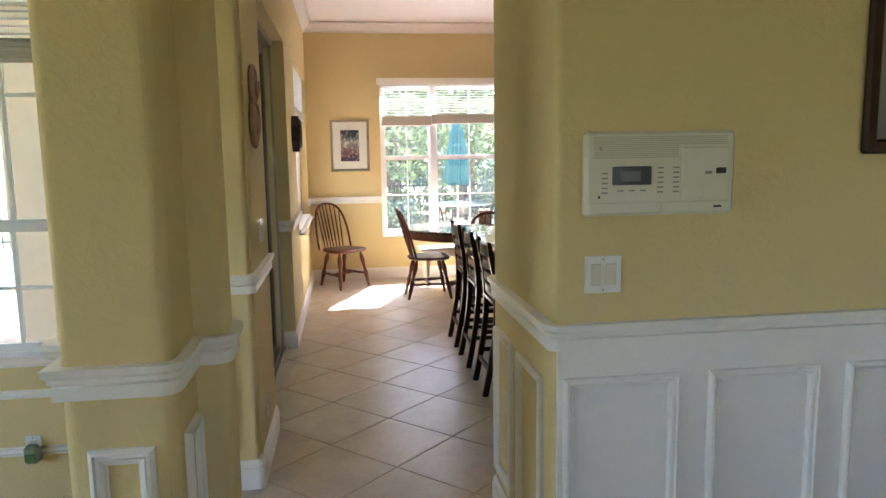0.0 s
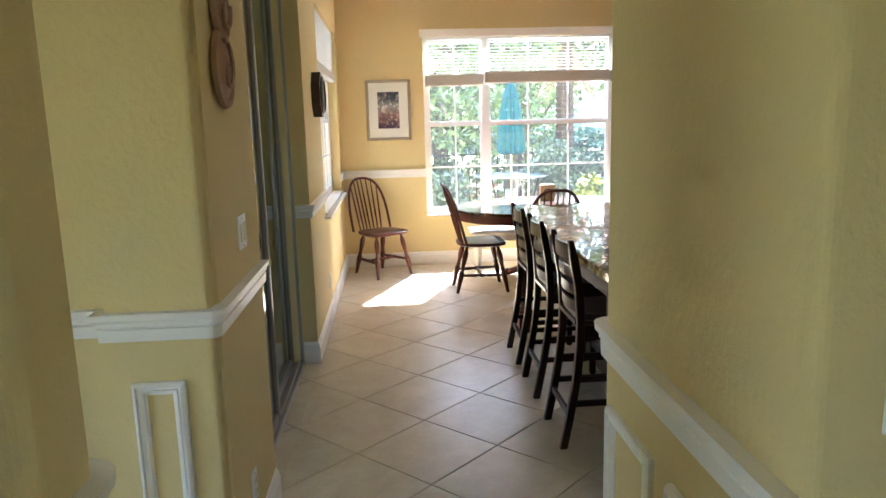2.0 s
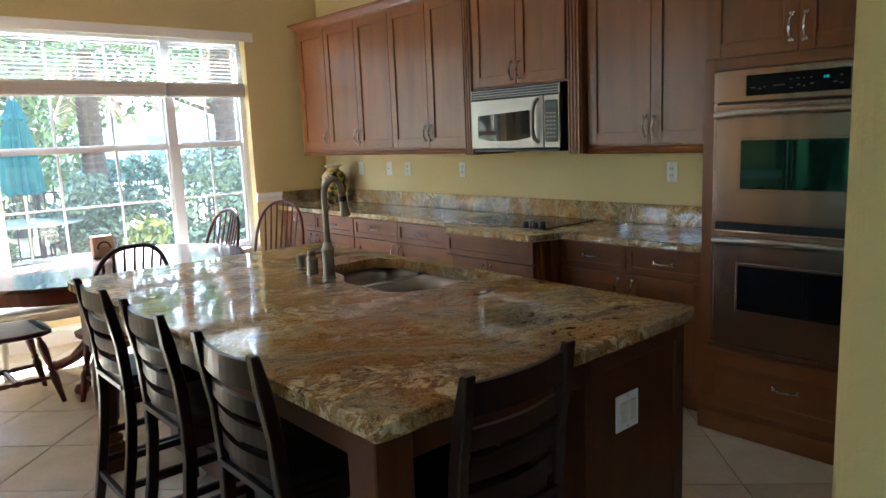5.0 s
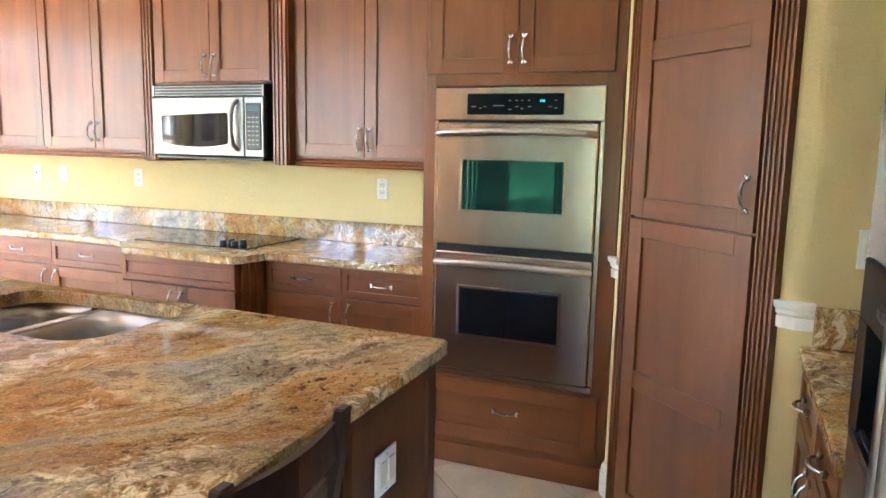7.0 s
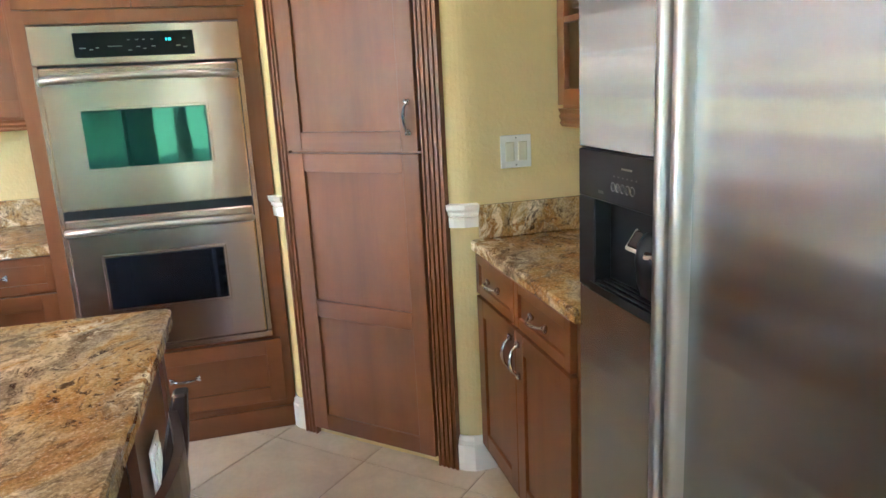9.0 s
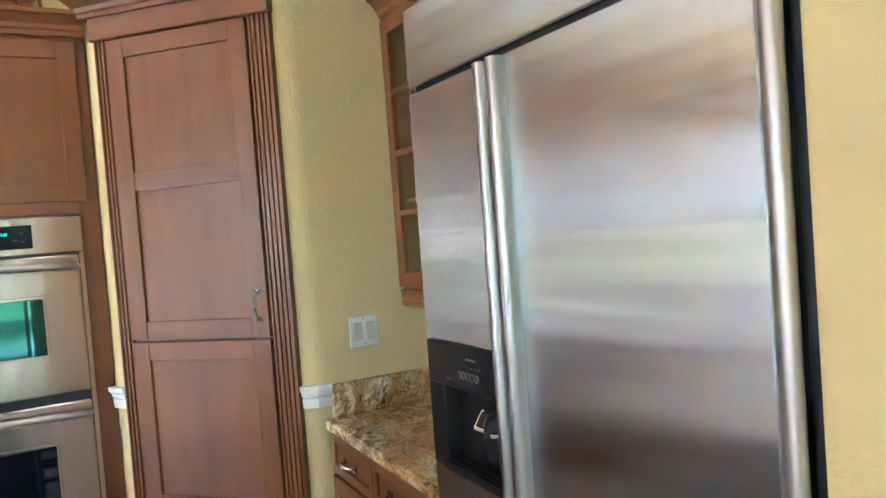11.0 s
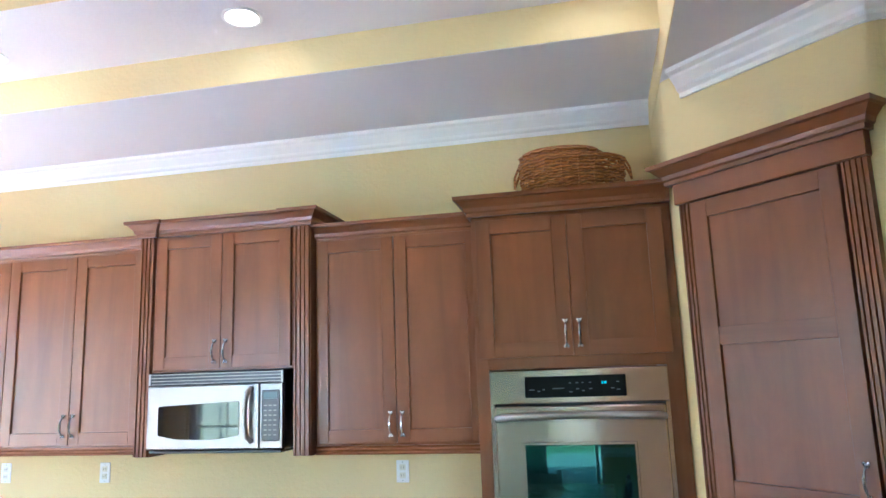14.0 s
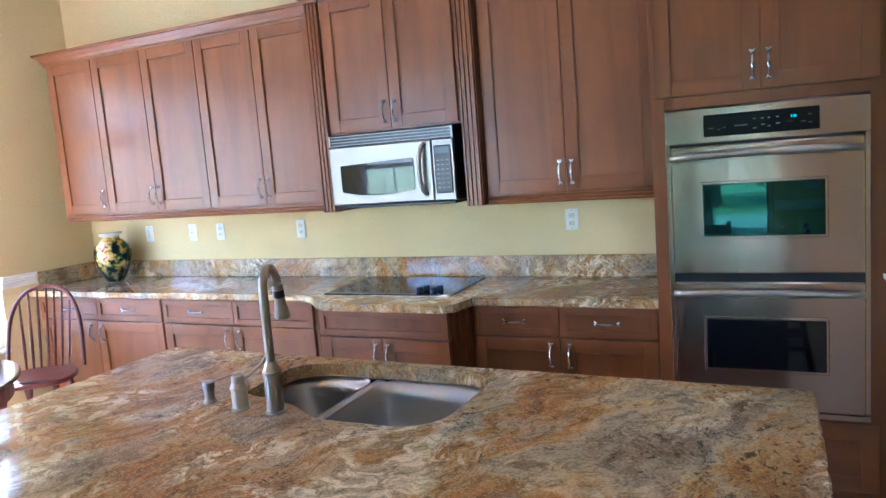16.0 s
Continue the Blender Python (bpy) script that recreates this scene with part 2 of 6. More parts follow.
OVENGLASS.node_tree.nodes["Principled BSDF"].inputs["Specular IOR Level"].default_value = 1.0
OVENGLASS.node_tree.nodes["Principled BSDF"].inputs["Specular Tint"].default_value = (0.3, 0.75, 0.62, 1)
PANELBLACK = plain("dull_black_glass", (0.006, 0.006, 0.007, 1), 0.25, spread=0.02)
PANELBLACK.node_tree.nodes["Principled BSDF"].inputs["Specular IOR Level"].default_value = 0.12
IVORY = plain("ivory_plastic", srgb(224, 218, 196), 0.45, spread=0.02)
WHITEP = plain("white_plastic", srgb(238, 236, 230), 0.4, spread=0.02)
GREYP = plain("grey_print", srgb(150, 146, 134), 0.6)
GLASS = glass("clear_pane")
# A faint translucent film stands in for the glare that washes out the view.
WINGLASS = glass("hazy_window_pane", haze=0.005)
DOORGLASS = glass("green_tinted_pane", (0.54, 0.59, 0.565, 1), 2.7)
BRONZE = plain("bronze_grey_aluminium", srgb(134, 121, 111), 0.4, 0.4)
ALU = plain("grey_aluminium", srgb(168, 164, 158), 0.35, 0.8)
VINYL = plain("white_vinyl", srgb(240, 240, 238), 0.4, spread=0.02)


def thin_cloth(name, color, share):
    """A matt surface that lets part of the light through."""
    m = plain(name, color, 0.8, spread=0.08, scale=90)
    n, l = m.node_tree.nodes, m.node_tree.links
    t, mx = n.new("ShaderNodeBsdfTranslucent"), n.new("ShaderNodeMixShader")
    t.inputs[0].default_value, mx.inputs[0].default_value = color, share
    l.new(n["Principled BSDF"].outputs[0], mx.inputs[1])
    l.new(t.outputs[0], mx.inputs[2])
    l.new(mx.outputs[0], n["Material Output"].inputs[0])
    return m


SLAT = thin_cloth("white_blind_slat", srgb(236, 234, 228), 0.22)
CLOTH = thin_cloth("linen_shade_cloth", srgb(206, 198, 184), 0.14)
CAN = glowing("lit_can_lens", (1.0, 0.86, 0.66, 1), 1.1)
DISPLAY = glowing("cyan_display", (0.1, 0.9, 1.0, 1), 0.02)

# ---- geometry helpers ----


def part(name, bm, mat, parent=None, label="", m=None):
    """Links a bmesh as one mesh object under a thing or a part."""
    me = bpy.data.meshes.new(name)
    bmesh.ops.recalc_face_normals(bm, faces=bm.faces)
    bm.to_mesh(me)
    bm.free()
    for mt in (mat if isinstance(mat, (list, tuple)) else (mat,)):
        me.materials.append(mt)
    ob = new(name, me)
    if parent is not None:
        ob.parent = parent
    if m is not None:
        ob.matrix_basis = m
    if label:
        ob["label"] = label
    return ob


def thing(name, label, category, m, group=""):
    ob = new(name)
    ob.empty_display_size = 0.1
    ob.matrix_basis = m
    return tagged(ob, label, category, group)


def smooth(ob, angle=40):
    ob.data.shade_smooth()
    ob.data.set_sharp_from_angle(angle=radians(angle))
    return ob


def add_box(bm, x0, x1, y0, y1, z0, z1, bevel=0.0):
    r = bmesh.ops.create_cube(bm, size=1, matrix=Matrix.LocRotScale(((x0 + x1) / 2, (y0 + y1) / 2, (z0 + z1) / 2), None, (abs(x1 - x0), abs(y1 - y0), abs(z1 - z0))))
    if bevel:
        es = list({e for v in r["verts"] for e in v.link_edges})
        bmesh.ops.bevel(bm, geom=es, offset=bevel, segments=1, profile=0.5, affect="EDGES")
    return bm


def box(name, parent, mat, x0, x1, y0, y1, z0, z1, bevel=0.002, label="", m=None):
    return part(name, add_box(bmesh.new(), x0, x1, y0, y1, z0, z1, bevel), mat, parent, label, m)


def rounded(poly, radii, steps=4):
    """A plan outline with some of its corners rounded."""
    out, count = [], len(poly)
    for i, p in enumerate(poly):
        r = radii.get(i, 0)
        p = Vector(p)
        if not r:
            out.append(p)
            continue
        a, b = (Vector(poly[i - 1]) - p).normalized(), (Vector(poly[(i + 1) % count]) - p).normalized()
        p0, p1 = p + a * r, p + b * r
        for k in range(steps + 1):
            t = k / steps
            out.append(p0 * (1 - t) ** 2 + p * 2 * t * (1 - t) + p1 * t * t)
    return out


def add_prism(bm, poly, z0, z1):
    lo, hi = [bm.verts.new((p[0], p[1], z0)) for p in poly], [bm.verts.new((p[0], p[1], z1)) for p in poly]
    k = len(poly)
    for i in range(k):
        bm.faces.new((lo[i], lo[(i + 1) % k], hi[(i + 1) % k], hi[i]))
    bm.faces.new(lo[::-1])
    bm.faces.new(hi)
    return bm


def add_sweep(bm, path, profile, closed=False):
    """A moulding: profile points (out, z) carried along a plan path, mitred; out is to the right of the way."""
    pts, k = [Vector(p[:2]) for p in path], len(path)
    rows = []
    for i, p in enumerate(pts):
        prev = pts[i - 1] if (i or closed) else None
        nxt = pts[(i + 1) % k] if (i < k - 1 or closed) else None
        d0 = (p - prev).normalized() if prev is not None else (nxt - p).normalized()
        d1 = (nxt - p).normalized() if nxt is not None else d0
        n0, n1 = Vector((d0.y, -d0.x)), Vector((d1.y, -d1.x))
        mid = (n0 + n1).normalized()
        mid = mid / max(0.3, mid.dot(n0))
        rows.append([bm.verts.new((p.x + mid.x * o, p.y + mid.y * o, z)) for o, z in profile])
    q = len(profile)
    for i in range(k if closed else k - 1):
        a, b = rows[i], rows[(i + 1) % k]
        for j in range(q):
            bm.faces.new((a[j], a[(j + 1) % q], b[(j + 1) % q], b[j]))
    if not closed:
        bm.faces.new(rows[0])
        bm.faces.new(rows[-1][::-1])
    return bm


def add_tube(bm, pts, radii, seg=8, flat=1.0):
    """A round bar along points; radii one number or one each; flat squeezes it across."""
    pts = [Vector(p) for p in pts]
    radii = radii if isinstance(radii, (list, tuple)) else [radii] * len(pts)
    d = (pts[1] - pts[0]).normalized()
    side = d.cross(Vector((0, 0, 1)) if abs(d.z) < 0.9 else Vector((0, 1, 0))).normalized()
    rings = []
    for i, p in enumerate(pts):
        d = (pts[min(i + 1, len(pts) - 1)] - pts[max(i - 1, 0)]).normalized()
        side = (side - d * side.dot(d)).normalized()
        u = side.cross(d).normalized()
        rings.append([bm.verts.new(p + side * (radii[i] * math.cos(2 * math.pi * a / seg)) + u * (radii[i] * flat * math.sin(2 * math.pi * a / seg))) for a in range(seg)])
    for r0, r1 in zip(rings, rings[1:]):
        for a in range(seg):
            bm.faces.new((r0[a], r0[(a + 1) % seg], r1[(a + 1) % seg], r1[a]))
    bm.faces.new(rings[0][::-1])
    bm.faces.new(rings[-1])
    return bm


def add_lathe(bm, profile, seg=16, m=None):
    """A turned shape: profile (radius, height) from bottom to top."""
    m = m or Matrix()
    rings = [[bm.verts.new(m @ Vector((r * math.cos(2 * math.pi * a / seg), r * math.sin(2 * math.pi * a / seg), z))) for a in range(seg)] for r, z in profile]
    for r0, r1 in zip(rings, rings[1:]):
        for a in range(seg):
            bm.faces.new((r0[a], r0[(a + 1) % seg], r1[(a + 1) % seg], r1[a]))
    bm.faces.new(rings[0][::-1])
    bm.faces.new(rings[-1])
    return bm


def between(p, q):
    """The pose that lays the z axis from p to q, and the distance."""
    p, q = Vector(p), Vector(q)
    d = q - p
    return Matrix.Translation(p) @ d.to_track_quat("Z", "Y").to_matrix().to_4x4(), d.length


def arc(a, b, lift, count=9):
    """Points from a to b bowed by the vector lift."""
    a, b, lift = Vector(a), Vector(b), Vector(lift)
    return [a.lerp(b, t) + lift * math.sin(math.pi * t) for t in (k / (count - 1) for k in range(count))]


def structure(name, bm, mat, label=""):
    return tagged(part(name, bm, mat, None, label), kind="structure")


# ---- the shell ----
CEILING, SOFFIT = 3.15, 3.0
WX, EX, NY = -0.045, 4.39, 9.548

# floor slab; the tiles come last in the file
floor = structure("floor", add_box(bmesh.new(), -5.2, 4.7, -2.2, 9.8, -0.15, -0.004), GROUT, "beige ceramic tiles laid on the diagonal")

# block between hall, fridge recess, counter recess and pantry
hall_block = [(1.018, 2.73), (4.7, 2.73), (4.7, 4.28), (3.72, 4.28), (3.10, 3.66), (3.10, 2.98), (1.14, 2.98), (1.14, 3.615), (1.018, 3.615)]
structure("wall_south", add_prism(bmesh.new(), rounded(hall_block, {0: 0.028, 3: 0.03, 4: 0.05, 7: 0.015, 8: 0.028}, 6), 0, 3.6), WALL, "textured yellow plaster wall with rounded corners")
structure("wall_east", add_box(bmesh.new(), EX, 4.7, 4.28, 9.9, 0, 3.6), WALL, "yellow wall behind the kitchen cabinets")


def holed_wall(name, axis, at, thick, a0, a1, z1, holes, label):
    """A straight wall with rectangular openings (from, to, low, high)."""
    bm = bmesh.new()

    def block(u0, u1, v0, v1):
        if axis == "y":
            add_box(bm, u0, u1, at, at + thick, v0, v1)
        else:
            add_box(bm, at, at + thick, u0, u1, v0, v1)
    edge = a0
    for h0, h1, low, high in sorted(holes):
        block(edge, h0, 0, z1)
        if low > 0:
            block(h0, h1, 0, low)
        block(h0, h1, high, z1)
        edge = h1
    block(edge, a1, 0, z1)
    return structure(name, bm, WALL, label)


NWIN, SWIN, SLID = (0.85, 3.61, 0.53, 2.45), (7.42, 9.27, 0.85, 2.45), (4.69, 6.42, 0.0, 2.45)
holed_wall("wall_north", "y", NY, 0.24, -0.3, EX, 3.6, [NWIN], "yellow wall with a wide triple window")
holed_wall("wall_west", "x", WX - 0.245, 0.245, 4.0, NY, 3.6, [SLID, SWIN], "yellow wall with sliding door and side window")
WWIN = (-2.9, -0.74, 0.64, 2.5)
holed_wall("wall_living", "y", 4.0, 0.24, -5.0, WX - 0.245, 3.6, [WWIN], "yellow living room wall with a large window")
structure("wall_pilaster", add_prism(bmesh.new(), rounded([(-0.36, 3.945), (WX - 0.01, 3.945), (WX - 0.01, 3.999), (-0.36, 3.999)], {1: 0.02}, 4), 0, 3.6), WALL, "yellow pilaster at the end of the wall")
# far walls of the rooms behind the camera; their unseen openings are added to light the hall
holed_wall("wall_far_south", "y", -2.2, 0.2, -5.0, 4.7, 3.6, [(1.75, 2.8, 1.1, 2.05)], "plain yellow wall with an added opening for light")
holed_wall("wall_far_west", "x", -5.2, 0.2, -2.2, 4.24, 3.6, [(0.0, 2.1, 0.35, 2.4)], "plain yellow wall with a wide added opening for light")
structure("wall_far_east", add_box(bmesh.new(), 4.5, 4.7, -2.0, 2.73, 0, 3.6), WALL, "plain yellow wall")
column_plan = [(-0.335, 2.50), (-0.06, 2.50), (-0.06, 2.76), (0.03, 2.76), (0.03, 2.93), (-0.44, 2.93), (-0.44, 2.76), (-0.335, 2.76)]
structure("wall_column", add_prism(bmesh.new(), rounded(column_plan, {0: 0.03, 1: 0.04, 3: 0.04, 4: 0.04, 5: 0.03, 6: 0.03}, 6), 0, 3.6), WALL, "yellow plaster column with rounded corners")

# ceilings
structure("ceiling_hall", add_box(bmesh.new(), -5.2, 4.7, -2.2, 4.28, SOFFIT, SOFFIT + 0.08), CEIL, "white lower ceiling")
TX0, TX1, TY1 = 0.75, 3.5, 7.9
bm = bmesh.new()
add_box(bm, TX1, EX, 4.28, NY, CEILING, CEILING + 0.05)
add_box(bm, TX0, TX1, TY1, NY, CEILING, CEILING + 0.05)
add_box(bm, -0.3, TX0, 4.28, NY, CEILING, CEILING + 0.05)
structure("ceiling_kitchen", bm, CEIL, "white ceiling band round a stepped tray")
STEP1, STEP2 = 3.33, 3.52
IX0, IX1, IY0, IY1 = 1.35, 2.9, 4.92, 7.3
bm = bmesh.new()
add_box(bm, IX1, TX1 + 0.05, 4.28, TY1 + 0.05, STEP1, STEP1 + 0.04)
add_box(bm, TX0 - 0.05, IX0, 4.28, TY1 + 0.05, STEP1, STEP1 + 0.04)
add_box(bm, IX0, IX1, 4.28, IY0, STEP1, STEP1 + 0.04)
add_box(bm, IX0, IX1, IY1, TY1 + 0.05, STEP1, STEP1 + 0.04)
add_box(bm, IX0 - 0.05, IX1 + 0.05, IY0 - 0.05, IY1 + 0.05, STEP2, STEP2 + 0.04)
structure("ceiling_tray", bm, CEIL, "white recessed tray ceiling")
for name, x0, x1, y0, y1, z0, z1 in (("trim_tray_east", TX1 - 0.004, TX1 + 0.03, 4.28, TY1, CEILING + 0.003, STEP1), ("trim_tray_north", TX0, TX1 - 0.004, TY1 - 0.004, TY1 + 0.03, CEILING + 0.003, STEP1),
                                     ("trim_tray_west", TX0 - 0.03, TX0 + 0.004, 4.28, TY1, CEILING + 0.003, STEP1), ("trim_tray_south", -0.3, EX, 4.25, 4.284, SOFFIT + 0.003, STEP1 + 0.1),
                                     ("trim_inner_east", IX1 - 0.004, IX1 + 0.03, IY0, IY1, STEP1 + 0.003, STEP2), ("trim_inner_north", IX0, IX1 - 0.004, IY1 - 0.004, IY1 + 0.03, STEP1 + 0.003, STEP2),
                                     ("trim_inner_west", IX0 - 0.03, IX0 + 0.004, IY0, IY1, STEP1 + 0.003, STEP2), ("trim_inner_south", IX0, IX1, IY0 - 0.03, IY0 + 0.004, STEP1 + 0.003, STEP2)):
    structure(name, add_box(bmesh.new(), x0, x1, y0, y1, z0, z1), WALL, "yellow painted step of the tray ceiling")
structure("ceiling_roof", add_box(bmesh.new(), -5.4, 4.9, -2.4, 9.9, 3.6, 3.75), CEIL, "roof slab over the rooms")

# mouldings
RAIL = [(-0.01, 0.965), (0.016, 0.965), (0.018, 1.0), (0.012, 1.003), (0.022, 1.012), (0.022, 1.022), (0.032, 1.032), (0.034, 1.05), (-0.01, 1.05)]
BASE = [(-0.01, 0.0), (0.018, 0.0), (0.018, 0.105), (0.013, 0.11), (0.013, 0.125), (0.006, 0.135), (0.004, 0.142), (-0.01, 0.142)]
CROWN = [(-0.01, -0.115), (0.012, -0.115), (0.014, -0.095), (0.03, -0.085), (0.035, -0.07), (0.065, -0.04), (0.07, -0.03), (0.092, -0.02), (0.095, -0.002), (-0.01, -0.002)]


def moulding(name, path, profile, z=0.0, label="white painted moulding", closed=False):
    return structure(name, add_sweep(bmesh.new(), path, [(o, h + z) for o, h in profile], closed), TRIM, label)


# to the right of the way is the room side
rail_block = [(1.14, 3.615)] + [tuple(p) for p in rounded([(1.14, 3.615), (1.018, 3.615), (1.018, 2.73), (4.5, 2.73)], {1: 0.028, 2: 0.028}, 6)[1:-1]] + [(4.5, 2.73)]
moulding("trim_rail_hall", rail_block, RAIL, -0.011, label="white chair rail round the hall corner")
moulding("baseboard_hall", rail_block, BASE, label="white baseboard")
moulding("trim_rail_pantry", [(3.128, 3.688), (3.115, 3.675), (3.1, 3.645), (3.1, 3.598)], RAIL)
moulding("baseboard_pantry", [(3.16, 3.72), (3.115, 3.675), (3.1, 3.645), (3.1, 3.56)], BASE)
moulding("trim_rail_pantry_side", [(3.74, 4.28), (3.735, 4.28), (3.705, 4.265), (3.684, 4.244)], RAIL)
moulding("baseboard_pantry_side", [(3.76, 4.28), (3.735, 4.28), (3.705, 4.265), (3.672, 4.232)], BASE)
nook = [(WX, 4.69)] + [tuple(p) for p in rounded([(WX, 4.69), (WX, 3.945), (-0.36, 3.945)], {1: 0.02}, 4)[1:-1]] + [(-0.36, 3.945), (-0.36, 4.0), (-0.73, 4.0)]
nook = nook[::-1]
moulding("trim_rail_nook", nook, RAIL, -0.021, label="white chair rail wrapping the wall end")
moulding("baseboard_nook", nook, BASE)
west = [(WX - 0.09, 6.42), (WX, 6.42), (WX, 7.42)]
moulding("trim_rail_west", west, RAIL)
moulding("baseboard_west", [(WX - 0.09, 6.42), (WX, 6.42), (WX, NY), (EX, NY)], BASE)
moulding("trim_rail_north", [(WX, 9.27), (WX, NY), (0.85, NY)], RAIL)
moulding("trim_rail_north_east", [(3.61, NY), (3.865, NY)], RAIL)
column_path = [tuple(p) for p in rounded(column_plan, {1: 0.04, 3: 0.04, 4: 0.04}, 6)]
moulding("trim_rail_column", column_path, RAIL, label="white chair rail wrapping the column", closed=True)
moulding("baseboard_column", column_path, BASE, closed=True)
moulding("trim_crown_kitchen", [(WX, 4.285), (WX, NY), (EX, NY), (EX, 4.285)], CROWN, CEILING, "white crown moulding")
moulding("trim_crown_pantry", [(3.645, 4.205), (3.118, 3.678), (3.10, 3.655), (3.10, 2.985)], CROWN, SOFFIT, "white crown moulding")


def add_frame(bm, u0, u1, v0, v1, w, put, closed=True):
    """A mitred picture-frame moulding; put(u, v, out) gives the place."""
    prof = [(0, 0), (0, 0.014), (0.1, 0.02), (0.28, 0.024), (0.36, 0.014), (0.55, 0.013), (0.62, 0.018), (0.8, 0.016), (0.9, 0.007), (1, 0.006), (1, 0)]
    corners = ((u0, v0, 1, 1), (u1, v0, -1, 1), (u1, v1, -1, -1), (u0, v1, 1, -1))
    rows = [[bm.verts.new(put(cu + su * w * f, cv + sv * w * f, o - 0.002)) for f, o in prof] for cu, cv, su, sv in corners]
    for i in range(4):
        a, b = rows[i], rows[(i + 1) % 4]
        for j in range(len(prof) - 1):
            bm.faces.new((a[j], a[j + 1], b[j + 1], b[j]))
    return bm


def panel_frame(name, u0, u1, v0, v1, put, w=0.036):
    return structure(name, add_frame(bmesh.new(), u0, u1, v0, v1, w, put), TRIM, "white raised panel moulding")


# white wainscot on the hall wall, with raised frames
structure("trim_wainscot", add_box(bmesh.new(), 1.029, 4.5, 2.724, 2.735, 0.14, 0.966), TRIM, "white painted wainscot board")
for k in range(4):
    panel_frame("trim_panel", 1.045 + 0.485 * k, 1.43 + 0.485 * k, 0.22, 0.865, lambda u, v, o: (u, 2.724 - o, v))
for y0, y1 in ((3.26, 3.55), (2.84, 3.16)):
    panel_frame("trim_panel", y0, y1, 0.2, 0.835, lambda u, v, o: (1.018 - o, u, v))
panel_frame("trim_panel", -0.28, -0.115, 0.2, 0.83, lambda u, v, o: (u, 2.5 - o, v), 0.045)
panel_frame("trim_panel", 2.57, 2.73, 0.2, 0.83, lambda u, v, o: (-0.06 + o, u, v), 0.04)
panel_frame("trim_panel", -0.30, -0.145, 0.2, 0.815, lambda u, v, o: (u, 3.945 - o, v), 0.04)
for x0, x1 in ((-1.6, -0.45), (-2.9, -1.75)):
    panel_frame("trim_panel", x0, x1, 0.22, 0.53, lambda u, v, o: (u, 4.0 - o, v), 0.04)

# ---- windows and the sliding door ----


def window(name, x0, x1, z0, z1, units, m, label, meet, cols, blind, rows_low=2, glass_mat=None):
    """A vinyl window in local x (width), y (out), z, set in an opening; units: spans along x."""
    win = tagged(new(name), label, "window", kind="structure")
    win.matrix_basis = m
    bm = bmesh.new()
    add_box(bm, x0, x1, 0.09, 0.16, z0, z0 + 0.045)
    add_box(bm, x0, x1, 0.09, 0.16, z1 - 0.045, z1)
    edges = [x0] + [(a[1] + b[0]) / 2 for a, b in zip(units, units[1:])] + [x1]
    widths = [0.045] + [(b[0] - a[1]) / 2 + 0.004 for a, b in zip(units, units[1:])] + [0.045]
    for i, (e, w) in enumerate(zip(edges, widths)):
        lo, hi = (e, e + w) if i == 0 else ((e - w, e) if i == len(edges) - 1 else (e - w, e + w))
        add_box(bm, lo, hi, 0.088, 0.158, z0 + 0.045, z1 - 0.045)
    part("window_frame", bm, VINYL, win)
    box("window_sill", win, TRIM, x0 + 0.002, x1 - 0.002, -0.02, 0.09, z0 - 0.0, z0 + 0.022, 0.005)
    for (a, b), c in zip(units, cols):
        for low, high, depth, n_rows in ((z0 + 0.045, meet, 0.10, rows_low), (meet - 0.02, z1 - 0.045, 0.125, 2)):
            bm = bmesh.new()
            s = 0.038
            add_box(bm, a, b, depth, depth + 0.022, low, low + s)
            add_box(bm, a, b, depth, depth + 0.022, high - s, high)
            add_box(bm, a, a + s * 0.7, depth + 0.001, depth + 0.021, low + s, high - s)
            add_box(bm, b - s * 0.7, b, depth + 0.001, depth + 0.021, low + s, high - s)
            for k in range(1, c):
                x = a + (b - a) * k / c
                add_box(bm, x - 0.009, x + 0.009, depth + 0.005, depth + 0.017, low + s, high - s)
            for k in range(1, n_rows):
                z = low + (high - low) * k / n_rows
                add_box(bm, a + s * 0.7, b - s * 0.7, depth + 0.006, depth + 0.016, z - 0.009, z + 0.009)
            sash = part("sash", bm, VINYL, win)
            pane = box("pane", sash, glass_mat or WINGLASS, a + 0.01, b - 0.01, depth + 0.009, depth + 0.012, low + 0.01, high - 0.01, 0)
            pane.visible_shadow = False
    return win


def blind(name, x0, x1, low, high, stack, m, label):
    """A raised slatted blind: open slats above, a bunched stack and a cloth-covered bottom rail below."""
    b = thing(name, label, "window blind", m)
    k = int((high - low - stack) / 0.032)
    for i in range(k):
        z = low + stack + 0.02 + i * 0.032
        bm = bmesh.new()
        add_box(bm, x0 + 0.006, x1 - 0.006, -0.024, 0.024, z - 0.0012, z + 0.0012)
        part("slat", bm, SLAT, b)
    box("bottom_rail", b, CLOTH, x0, x1, -0.03, 0.03, low, low + stack, 0.012, "bunched beige slats of the raised blind")
    for t in (0.12, 0.5, 0.88):
        x = x0 + (x1 - x0) * t
        for y in (-0.026, 0.026):
            part("ladder_cord", add_tube(bmesh.new(), [(x, y, low + stack - 0.004), (x, y, high)], 0.0012, 5), SLAT, b)
    for k in range(4):
        z = low + stack * (k + 0.6) / 4.4
        part("bunched_slat", add_box(bmesh.new(), x0 + 0.004, x1 - 0.004, -0.033, 0.031, z - 0.004, z + 0.004, 0.002), CLOTH, b)
    return b


